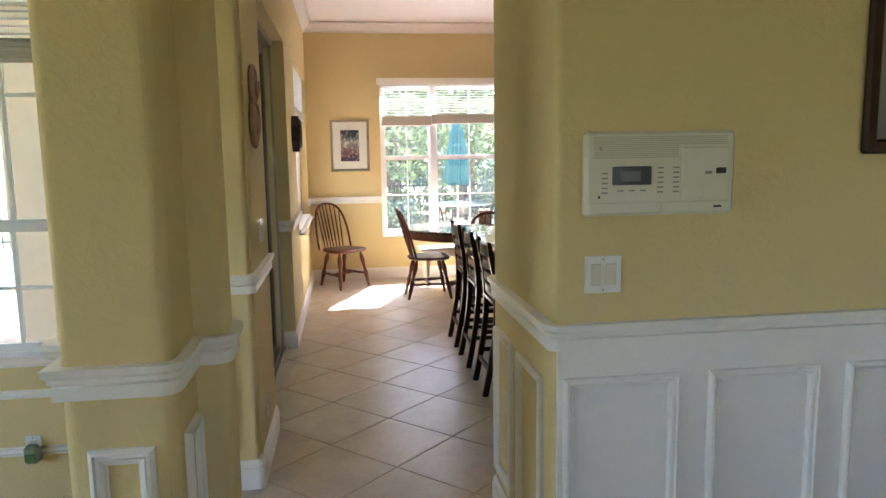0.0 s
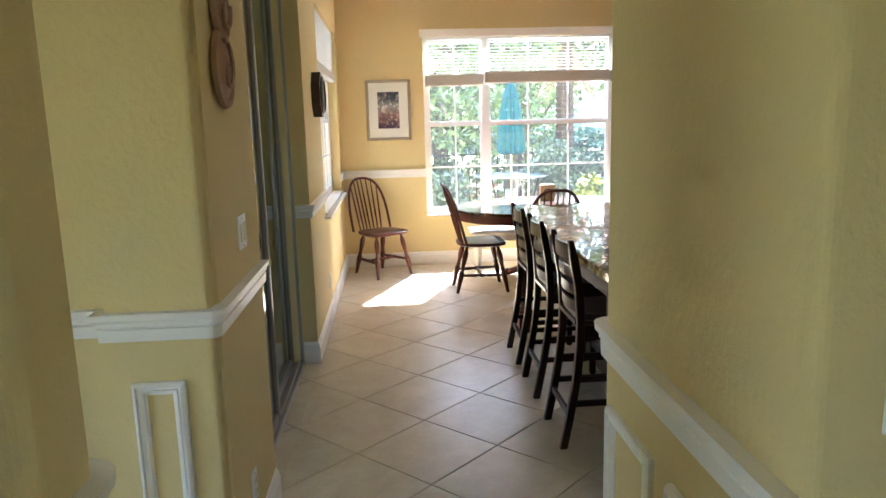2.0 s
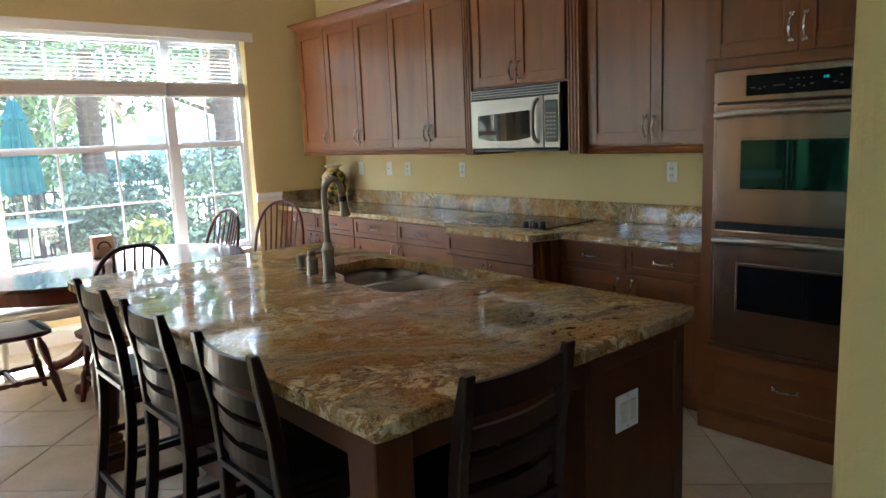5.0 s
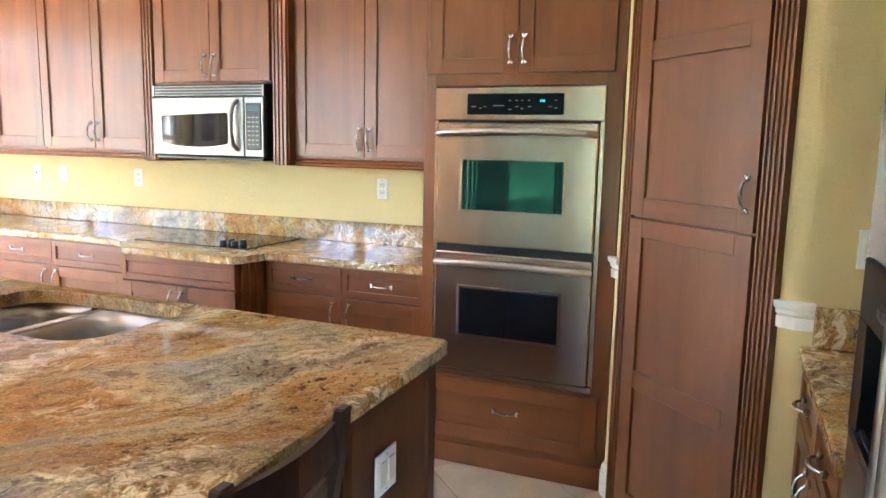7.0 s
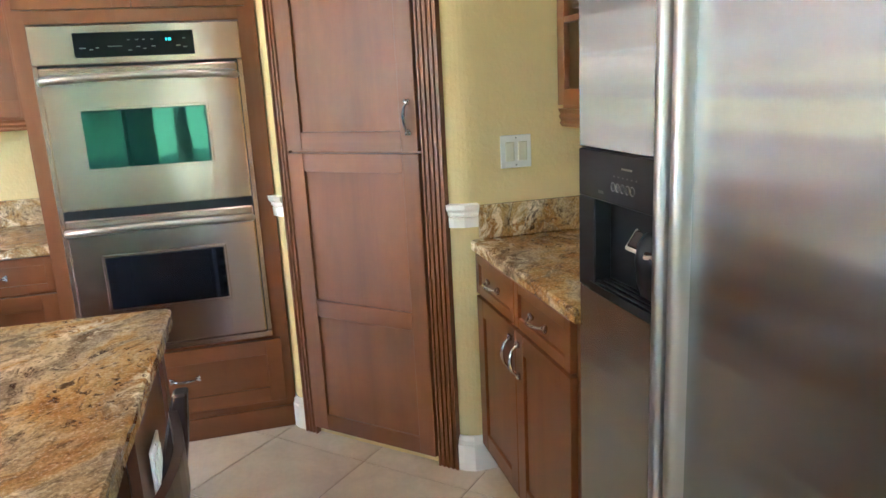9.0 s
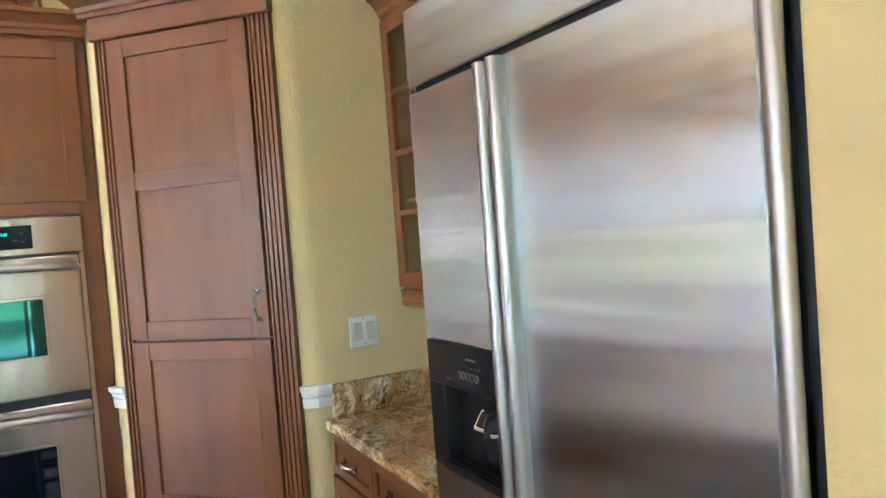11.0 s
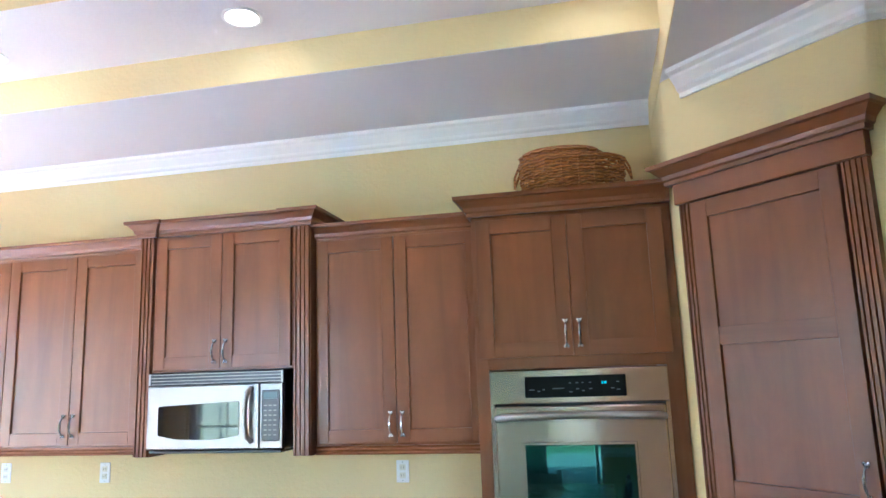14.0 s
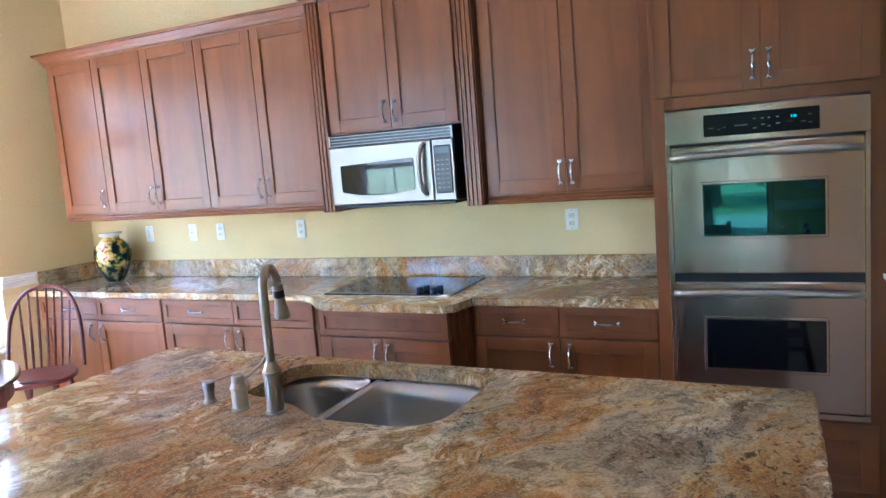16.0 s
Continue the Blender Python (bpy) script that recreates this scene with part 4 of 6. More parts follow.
ctr = thing("kitchen_counter", "polished brown granite counter with chiselled edge and bump-out", "countertop", pose(0, 0, 0))
part("slab", slab("slab", [(EX - 0.003, 5.178), (EX - 0.003, NY - 0.003), (3.80, NY - 0.003), (3.80, 7.13), (3.765, 7.06), (3.64, 6.93), (3.60, 6.88), (3.60, 6.17), (3.63, 6.13), (3.78, 6.09), (3.80, 6.06), (3.80, 5.178)][::-1], 0.88, 0.92, None, 0.004), GRANITE, ctr)
box("backsplash", ctr, GRANITE, EX - 0.028, EX - 0.003, 5.18, NY - 0.003, 0.921, 1.042, 0.003)
box("backsplash", ctr, GRANITE, 3.87, EX - 0.03, NY - 0.028, NY - 0.003, 0.921, 1.042, 0.003)

ck = thing("cooktop", "black glass electric cooktop with four knobs set in granite", "cooktop", pose(0, 0, 0))
box("glass_top", ck, BLACKGLASS, 3.80, 4.30, 6.215, 7.0, 0.9215, 0.929, 0.003)
box("metal_rim", ck, STEEL, 3.795, 4.305, 6.21, 7.005, 0.9205, 0.9235, 0.001)
for x, y in ((3.86, 6.42), (3.86, 6.34), (3.92, 6.41), (3.92, 6.33)):
    smooth(part("knob", add_lathe(bmesh.new(), [(0.019, 0.929), (0.021, 0.935), (0.018, 0.952), (0.014, 0.956)], 14), BLACK, ck, m=pose(x, y, 0)))
for x, y, r in ((3.93, 6.82, 0.10), (4.17, 6.82, 0.08), (4.17, 6.5, 0.10)):
    bm = bmesh.new()
    add_tube(bm, [(x + r * math.cos(a), y + r * math.sin(a), 0.9285) for a in (2 * math.pi * k / 32 for k in range(33))], 0.0012, 4)
    part("burner_ring", bm, GREYP, ck)

# vase in the corner
v = thing("vase", "bulbous painted ceramic vase in yellow, green and dark blue", "vase", pose(4.19, 9.11, 0.921))
vm, vn, vl, vb = material("painted_glaze", srgb(60, 60, 40), 0.12)
vv = coords(vn, vl)
spots = noise_tex(vn, vl, vv, 14, 2)
hz = vn.new("ShaderNodeSeparateXYZ")
vl.new(vv, hz.inputs[0])
body_c = ramp(vn, vl, spots, [(0.40, srgb(30, 34, 46)), (0.46, srgb(62, 98, 52)), (0.53, srgb(206, 160, 60)), (0.62, srgb(226, 206, 160)), (0.7, srgb(150, 54, 40))])
vl.new(mix(vn, vl, ramp(vn, vl, hz.outputs[2], [(0.08, grey(0.75)), (0.14, grey(0.0))]), body_c, srgb(36, 42, 40)), vb.inputs["Base Color"])
smooth(part("body", add_lathe(bmesh.new(), [(0.055, 0), (0.075, 0.03), (0.105, 0.1), (0.128, 0.18), (0.13, 0.225), (0.115, 0.265), (0.08, 0.3), (0.06, 0.312), (0.058, 0.33)], 28), vm, v))
smooth(part("rim", add_lathe(bmesh.new(), [(0.058, 0.33), (0.06, 0.338), (0.082, 0.35), (0.084, 0.358), (0.07, 0.36), (0.05, 0.345)], 28), plain("cream_glaze", srgb(214, 206, 180), 0.15), v))


def wall_plate(name, label, m, kind):
    """Local: x across, z up, front faces -y; outlet, switch pair, coax or single switch."""
    p = thing(name, label, "wall plate", m)
    w = 0.058 if kind == "switches" else 0.035
    box("plate", p, WHITEP, -w, w, -0.006, 0.0, -0.058, 0.058, 0.002)
    if kind == "outlet":
        for z in (-0.021, 0.021):
            s = box("socket", p, IVORY, -0.017, 0.017, -0.009, -0.006, z - 0.015, z + 0.015, 0.002)
            for x in (-0.007, 0.007):
                box("slot", s, BLACK, x - 0.001, x + 0.001, -0.0095, -0.0088, z - 0.004, z + 0.006, 0)
    elif kind == "switches":
        for x in (-0.024, 0.024):
            box("rocker", p, IVORY, x - 0.0165, x + 0.0165, -0.0105, -0.006, -0.034, 0.034, 0.002)
    elif kind == "rocker":
        box("rocker", p, IVORY, -0.0165, 0.0165, -0.0105, -0.006, -0.034, 0.034, 0.002)
    else:
        smooth(part("jack", add_lathe(bmesh.new(), [(0.005, 0), (0.005, 0.012), (0.003, 0.012)], 8), GREYP, p, m=pose(0, -0.006, 0, 90)))
    for z in (-0.048, 0.048):
        part("screw", add_lathe(bmesh.new(), [(0.003, 0), (0.003, 0.0015)], 6), GREYP, p, m=pose(0, -0.006, z, 90))
    return p


for y, kind in ((8.93, "rocker"), (8.5, "jack"), (8.24, "outlet"), (7.545, "outlet"), (5.71, "outlet")):
    wall_plate("wall_outlet" if kind == "outlet" else "wall_plate", "white plastic wall plate above the granite backsplash", east(y, EX) @ pose(0, 0, 1.24), kind)
wall_plate("light_switch", "white double rocker light switch", pose(3.10, 3.445, 1.222, 0, 0, -90), "switches")

# ---- island ----
isl = thing("kitchen_island", "brown wooden kitchen island with turned corner legs", "kitchen island", pose(0, 0, 0))
BX0, BX1, BY0, BY1 = 1.74, 2.66, 5.02, 6.96
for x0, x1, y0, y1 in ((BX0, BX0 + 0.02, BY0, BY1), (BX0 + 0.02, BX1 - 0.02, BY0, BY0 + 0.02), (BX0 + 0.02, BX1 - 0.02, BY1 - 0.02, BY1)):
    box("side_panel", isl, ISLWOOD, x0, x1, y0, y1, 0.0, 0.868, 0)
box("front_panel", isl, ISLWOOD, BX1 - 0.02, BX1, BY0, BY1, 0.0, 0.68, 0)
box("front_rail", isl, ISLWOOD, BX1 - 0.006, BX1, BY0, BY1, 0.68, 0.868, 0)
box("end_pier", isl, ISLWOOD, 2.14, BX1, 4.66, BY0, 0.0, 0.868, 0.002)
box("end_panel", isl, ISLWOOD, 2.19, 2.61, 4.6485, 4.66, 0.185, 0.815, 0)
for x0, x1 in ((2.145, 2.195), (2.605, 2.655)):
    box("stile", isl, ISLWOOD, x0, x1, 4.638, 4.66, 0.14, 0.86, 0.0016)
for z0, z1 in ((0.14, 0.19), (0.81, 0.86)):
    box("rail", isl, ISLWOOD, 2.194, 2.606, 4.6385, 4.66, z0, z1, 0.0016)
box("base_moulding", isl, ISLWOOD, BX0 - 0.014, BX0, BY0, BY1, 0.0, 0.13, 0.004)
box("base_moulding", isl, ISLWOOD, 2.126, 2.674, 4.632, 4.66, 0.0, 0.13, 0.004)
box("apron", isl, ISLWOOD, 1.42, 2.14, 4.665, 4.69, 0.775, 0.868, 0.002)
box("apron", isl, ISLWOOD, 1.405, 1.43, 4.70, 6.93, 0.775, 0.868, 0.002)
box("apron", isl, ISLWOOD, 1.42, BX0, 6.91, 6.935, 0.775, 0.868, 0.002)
LEGPROFILE = [(0.044, 0.14), (0.052, 0.15), (0.052, 0.165), (0.036, 0.175), (0.03, 0.19), (0.036, 0.22), (0.05, 0.32), (0.056, 0.42), (0.05, 0.5), (0.034, 0.565), (0.03, 0.58), (0.044, 0.59), (0.048, 0.602), (0.044, 0.615), (0.034, 0.625)]
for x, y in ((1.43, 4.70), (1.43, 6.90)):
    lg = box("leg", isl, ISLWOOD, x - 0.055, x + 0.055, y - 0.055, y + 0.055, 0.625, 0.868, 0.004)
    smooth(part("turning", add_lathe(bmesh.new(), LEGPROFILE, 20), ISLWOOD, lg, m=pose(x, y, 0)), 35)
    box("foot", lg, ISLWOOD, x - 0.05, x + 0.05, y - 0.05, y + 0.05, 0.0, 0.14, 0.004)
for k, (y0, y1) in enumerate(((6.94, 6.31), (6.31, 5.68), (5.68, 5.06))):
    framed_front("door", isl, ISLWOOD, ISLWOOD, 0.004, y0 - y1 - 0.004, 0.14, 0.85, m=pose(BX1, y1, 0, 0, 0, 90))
sink_hole = [tuple(p) for p in rounded([(2.29, 6.285), (2.225, 6.0), (2.15, 5.93), (2.15, 5.60), (2.23, 5.525), (2.57, 5.515), (2.645, 5.60), (2.645, 6.20), (2.59, 6.295)], {0: 0.05, 1: 0.08, 2: 0.07, 3: 0.06, 4: 0.06, 5: 0.06, 6: 0.07, 7: 0.06, 8: 0.05}, 5)]
it = thing("island_countertop", "polished swirled brown granite island top with chiselled edge", "countertop", pose(0, 0, 0.0))
top_plan = rounded([(1.35, 4.60), (2.675, 4.60), (2.735, 7.04), (1.35, 7.04)], {0: 0.03, 1: 0.03, 2: 0.03, 3: 0.03}, 4)
part("slab", slab("slab", [tuple(p) for p in top_plan], 0.872, 0.92, sink_hole, 0.004, 5), GRANITE, it)

sk = thing("sink", "undermount double-bowl stainless steel sink", "sink", pose(0, 0, 0))


def basin(x0, x1, y0, y1, r):
    bm = bmesh.new()
    rows = []
    for z, ins in ((0.872, 0.0), (0.80, 0.006), (0.71, 0.014), (0.692, 0.03), (0.688, 0.06)):
        poly = rounded([(x0 + ins, y0 + ins), (x1 - ins, y0 + ins), (x1 - ins, y1 - ins), (x0 + ins, y1 - ins)], {k: max(0.02, r - ins * 0.5) for k in range(4)}, 6)
        rows.append([bm.verts.new((p[0], p[1], z)) for p in poly])
    k = len(rows[0])
    for a, b in zip(rows, rows[1:]):
        for i in range(k):
            bm.faces.new((a[i], a[(i + 1) % k], b[(i + 1) % k], b[i]))
    bm.faces.new(rows[-1])
    return bm


for x0, x1, y0, y1 in ((2.13, 2.652, 5.50, 5.955), (2.235, 2.652, 5.985, 6.305)):
    bowl = smooth(part("bowl", basin(x0, x1, y0, y1, 0.09), SINKSTEEL, sk), 50)
    bowl.modifiers.new("wall", "SOLIDIFY").thickness = 0.002
    part("drain", add_lathe(bmesh.new(), [(0.045, 0.0), (0.045, 0.004), (0.03, 0.003), (0.028, 0.001)], 20), PEWTER, bowl, m=pose((x0 + x1) / 2 + 0.03, (y0 + y1) / 2, 0.6885))
box("divider", sk, SINKSTEEL, 2.25, 2.648, 5.952, 5.988, 0.862, 0.8705, 0.006)

f = thing("faucet", "tall brushed nickel gooseneck pull-down faucet", "faucet", pose(2.17, 6.055, 0.92))
smooth(part("base", add_lathe(bmesh.new(), [(0.031, 0), (0.031, 0.006), (0.027, 0.008), (0.026, 0.05), (0.026, 0.118), (0.0285, 0.121), (0.0285, 0.128), (0.025, 0.132), (0.017, 0.152), (0.0145, 0.155)], 24), NICKEL, f), 22)
dx, dy = 0.95, 0.32
neck = [(0, 0, 0.14), (0, 0, 0.34)] + [(dx * 0.062 * (1 - math.cos(a)), dy * 0.062 * (1 - math.cos(a)), 0.355 + 0.07 * math.sin(a)) for a in (math.pi * k / 12 for k in range(0, 12))]
smooth(part("neck", add_tube(bmesh.new(), neck, 0.0135, 14), NICKEL, f), 60)
mm, ln = between((dx * 0.122, dy * 0.122, 0.365), (dx * 0.14, dy * 0.14, 0.255))
smooth(part("spray_head", add_lathe(bmesh.new(), [(0.0145, 0), (0.0165, 0.004), (0.0165, 0.05), (0.0175, 0.06), (0.024, ln - 0.012), (0.024, ln - 0.003), (0.019, ln)], 18), NICKEL, f, m=mm), 25)
smooth(part("grip_band", add_lathe(bmesh.new(), [(0.0165, 0.018), (0.0178, 0.022), (0.0178, 0.038), (0.017, 0.042)], 16), BLACK, f, m=mm))
f2 = thing("faucet_lever", "brushed nickel faucet control with side lever", "faucet", pose(2.165, 6.185, 0.92))
smooth(part("body", add_lathe(bmesh.new(), [(0.028, 0), (0.028, 0.006), (0.025, 0.008), (0.024, 0.062), (0.0265, 0.065), (0.0265, 0.071), (0.019, 0.084), (0.019, 0.104), (0.016, 0.108)], 20), NICKEL, f2), 22)
smooth(part("lever", add_tube(bmesh.new(), [(0, 0, 0.09), (0.03, -0.02, 0.1), (0.06, -0.045, 0.125), (0.075, -0.055, 0.15)], [0.006, 0.006, 0.005, 0.005], 8), NICKEL, f2))
f3 = thing("soap_dispenser", "small brushed nickel soap dispenser beside the faucet", "soap dispenser", pose(2.19, 6.33, 0.92))
smooth(part("body", add_lathe(bmesh.new(), [(0.021, 0), (0.021, 0.006), (0.016, 0.012), (0.0155, 0.04), (0.0185, 0.045), (0.0185, 0.068), (0.012, 0.072)], 18), NICKEL, f3), 22)
smooth(part("spout", add_tube(bmesh.new(), [(0, 0, 0.066), (0.03, -0.04, 0.075), (0.055, -0.08, 0.088), (0.06, -0.087, 0.084)], [0.005, 0.004, 0.0035, 0.003], 8), NICKEL, f3))
wall_plate("wall_plate", "square white cover plate on the island end", pose(2.315, 4.6375, 0.655, 0, 0, 0), "switches")

# ---- refrigerator ----
north = lambda x, y: pose(x, y, 0, 0, 0, 180)
fr = thing("refrigerator", "built-in side-by-side stainless steel refrigerator with ice dispenser", "refrigerator", north(2.214, 3.598))
FW = 1.062
box("body", fr, BLACK, 0.012, FW - 0.012, 0.02, 0.60, 0.0, 2.15, 0)
box("grille_panel", fr, FRIDGESTEEL, 0.0, FW, -0.022, 0.02, 1.956, 2.155, 0.004)
box("top_gap", fr, BLACK, 0.01, FW - 0.01, -0.004, 0.02, 1.93, 1.96, 0)
SEAM = 0.40
fd = box("freezer_door", fr, FRIDGESTEEL, 0.0, SEAM - 0.006, -0.024, 0.018, 1.316, 1.94, 0.003)
box("freezer_door_lower", fr, FRIDGESTEEL, 0.0, SEAM - 0.006, -0.024, 0.018, 0.10, 0.990, 0.003)
box("door", fr, FRIDGESTEEL, SEAM + 0.006, FW - 0.04, -0.024, 0.018, 0.10, 1.94, 0.003, "wide brushed steel refrigerator door")
box("toe_grille", fr, BLACK, 0.0, FW, -0.005, 0.02, 0.0, 0.095, 0.002)
for x in (SEAM - 0.026, SEAM + 0.026, FW - 0.02):
    bm = bmesh.new()
    k = 1.0 if x < 1.0 else 0.45
    sec = [(-0.016, 0.0), (-0.016, -0.022 * k), (-0.011, -0.034 * k), (0.0, -0.038 * k), (0.011, -0.034 * k), (0.016, -0.022 * k), (0.016, 0.0)]
    add_prism(bm, sec, 0.10, 1.935)
    smooth(part("edge_handle" if x < 1.0 else "edge_trim", bm, STEELV, fr, "full-height polished steel edge handle", m=pose(x, -0.018, 0)), 50)
box("side_trim", fr, BLACK, FW - 0.003, FW + 0.012, -0.006, 0.03, 0.0, 2.155, 0.001)
dp = thing("dispenser", "", "", Matrix())
dp.parent = fr
for key in ("category", "group"):
    if key in dp:
        del dp[key]
DIMPRINT = plain("dim_grey_print", srgb(104, 102, 100), 0.6)
dp["label"] = "black plastic ice and water dispenser"
box("bezel_top", dp, BLACK, 0.002, SEAM - 0.052, -0.026, 0.016, 1.205, 1.313, 0.003)
box("bezel_left", dp, BLACK, 0.002, 0.08, -0.026, 0.016, 0.992, 1.205, 0.002)
box("bezel_right", dp, BLACK, SEAM - 0.075, SEAM - 0.052, -0.026, 0.016, 0.992, 1.205, 0.002)
box("recess_back", dp, BLACK, 0.08, SEAM - 0.075, 0.09, 0.10, 0.992, 1.205, 0)
part("drip_tray", add_prism(bmesh.new(), [(0.06, -0.03), (SEAM - 0.075, -0.03), (SEAM - 0.075, 0.09), (0.06, 0.09)], 0.992, 1.012), BLACK, dp)
smooth(part("chute", add_lathe(bmesh.new(), [(0.066, 0.0), (0.07, 0.045), (0.064, 0.09), (0.048, 0.125), (0.024, 0.145), (0.01, 0.15)], 18), BLACK, dp, m=pose(0.245, 0.06, 1.012, 14) @ Matrix.Diagonal((1, 0.75, 1, 1))))
PEACH, AMBER = plain("pale_peach_plastic", srgb(222, 200, 182), 0.3), plain("smoked_amber_plastic", srgb(62, 44, 38), 0.15)
for x, tilt in ((0.205, 10), (0.268, -8)):
    pd = box("paddle", dp, PEACH, -0.026, 0.026, -0.006, 0.004, -0.027, 0.027, 0.005, "pale translucent paddle rim", m=pose(x, 0.016, 1.128, -38, tilt, 22))
    box("paddle_face", pd, AMBER, -0.019, 0.019, -0.009, -0.005, -0.02, 0.02, 0.003)
# Small blue-grey block in place of the bluish highlight above the second paddle.
box("blue_glint", dp, plain("blue_grey_glint", srgb(60, 80, 96), 0.35), 0.262, 0.28, 0.012, 0.03, 1.162, 1.18, 0.004)
for k in range(6):
    box("tray_slat", dp, BLACK, 0.065, SEAM - 0.08, -0.022 + 0.018 * k, -0.012 + 0.018 * k, 1.012, 1.018, 0.002)
for k in range(5):
    ring = add_tube(bmesh.new(), [(0.165 + 0.02 * k + 0.008 * math.cos(a), -0.0268, 1.243 + 0.009 * math.sin(a)) for a in (2 * math.pi * j / 14 for j in range(15))], 0.0014, 4)
    part("button_ring", ring, DIMPRINT, dp)
box("badge", dp, GREYP, 0.2, 0.242, -0.0268, -0.0255, 1.282, 1.286, 0)
for k in range(6):
    box("icon", dp, DIMPRINT, 0.167 + 0.018 * k, 0.172 + 0.018 * k, -0.0268, -0.0255, 1.264, 1.267, 0)
box("label_bar", dp, DIMPRINT, 0.1, 0.122, -0.0268, -0.0255, 1.222, 1.228, 0)

fc = thing("wall_cabinet", "brown cabinet with one wide door above the refrigerator", "cabinet", north(2.214, 3.598), "cabinets hung on the wall")
box("body", fc, CAB, 0.0, FW, 0.0, 0.60, 2.16, 2.46, 0.001)
door(fc, 0.03, FW - 0.03, 2.168, 2.445, (0.514, 2.188), True, "drop_door", rail=0.05, mat=CABX)
crown(fc, [(0.0, 0.6), (0.0, -0.022), (FW, -0.022)], 2.45, 1.0)

# recess between refrigerator and pantry
rb = thing("base_cabinet", "brown base cabinet with two drawers beside the refrigerator", "cabinet", north(3.092, 3.595), "base cabinets along the wall")
RW = 0.868
box("body", rb, CAB, 0.0, RW, 0.0, 0.60, 0.10, 0.878, 0.001)
box("toe_kick", rb, CAB, 0.0, RW, 0.06, 0.60, 0.0, 0.10, 0)
door(rb, 0.01, 0.40, 0.722, 0.872, (0.205, 0.797), True, "drawer", rail=0.034)
door(rb, 0.40, 0.81, 0.722, 0.872, (0.60, 0.797), True, "drawer", rail=0.034)
door(rb, 0.01, 0.40, 0.115, 0.714, (0.365, 0.62))
door(rb, 0.40, 0.81, 0.115, 0.714, (0.435, 0.62))
rc = thing("side_counter", "small polished granite counter with backsplash", "countertop", pose(0, 0, 0))
part("slab", slab("slab", [(2.222, 2.985), (3.095, 2.985), (3.095, 3.615), (3.075, 3.635), (2.222, 3.635)], 0.88, 0.92, None, 0.004, 8), GRANITE, rc)
box("backsplash", rc, GRANITE, 3.07, 3.096, 2.985, 3.596, 0.921, 1.042, 0.003)
box("backsplash", rc, GRANITE, 2.222, 3.068, 2.983, 3.008, 0.921, 1.042, 0.003)
gc = thing("glass_cabinet", "brown wall cabinet with glass-paned door and a few dishes", "cabinet", north(3.094, 3.262), "cabinets hung on the wall")
GW = 0.865
for x0, x1, y0, y1, z0, z1 in ((0, 0.018, 0, 0.275, 1.36, 2.41), (GW - 0.018, GW, 0, 0.275, 1.36, 2.41), (0.018, GW - 0.018, 0, 0.275, 1.36, 1.38), (0.018, GW - 0.018, 0, 0.275, 2.39, 2.41), (0.018, GW - 0.018, 0.26, 0.275, 1.38, 2.39)):
    box("panel", gc, CAB, x0, x1, y0, y1, z0, z1, 0.001)
for z in (1.70, 2.05):
    box("shelf", gc, CABX, 0.018, GW - 0.018, 0.03, 0.26, z, z + 0.016, 0.001)
for a, b in ((0.004, GW / 2 - 0.002), (GW / 2 + 0.002, GW - 0.004)):
    bm = bmesh.new()
    add_box(bm, a, a + 0.055, -0.022, 0, 1.375, 2.40, 0.0015)
    add_box(bm, b - 0.055, b, -0.022, 0, 1.375, 2.40, 0.0015)
    for z0, z1 in ((1.375, 1.43), (2.345, 2.40)):
        add_box(bm, a + 0.054, b - 0.054, -0.0215, 0, z0, z1, 0.0015)
    d = part("door", bm, CAB, gc)
    for z in (1.66, 1.89, 2.12):
        box("muntin", d, CAB, a + 0.054, b - 0.054, -0.0215, 0, z - 0.01, z + 0.01, 0.0015)
    box("muntin", d, CAB, (a + b) / 2 - 0.01, (a + b) / 2 + 0.01, -0.021, -0.001, 1.43, 2.345, 0.0015)
    pn = box("pane", d, GLASS, a + 0.05, b - 0.05, -0.012, -0.009, 1.42, 2.35, 0)
    pn.visible_shadow = False
pull(gc, GW / 2 - 0.03, -0.022, 1.46)
crown(gc, [(0.0, 0.0), (GW, 0.0)], 2.40, 1.1)
crown(gc, [(0.0, 0.0), (GW, 0.0)], 1.362, 1.4, "light_rail", LIGHTRAIL)
for x, r, h, mat in ((2.98, 0.036, 0.12, WHITEP), (2.9, 0.03, 0.15, GLASS), (2.82, 0.035, 0.11, WHITEP), (2.7, 0.03, 0.16, GLASS)):
    g = thing("glass_tumbler" if mat is GLASS else "cup", "small cup standing on the glass cabinet's shelf", "cup", pose(x, 3.12, 1.38))
    smooth(part("vessel", add_lathe(bmesh.new(), [(r * 0.7, 0), (r * 0.8, 0.004), (r, h), (r * 0.93, h), (r * 0.72, 0.008)], 14), mat, g))
# plain carafe and bowls on the shelves above
for x, z in ((2.95, 1.716), (2.83, 1.716), (2.93, 2.066)):
    g = thing("bowl", "white stacked bowl on the glass cabinet's shelf", "bowl", pose(x, 3.12, z))
    smooth(part("vessel", add_lathe(bmesh.new(), [(0.03, 0), (0.035, 0.01), (0.06, 0.06), (0.056, 0.06), (0.03, 0.014)], 18), WHITEP, g))

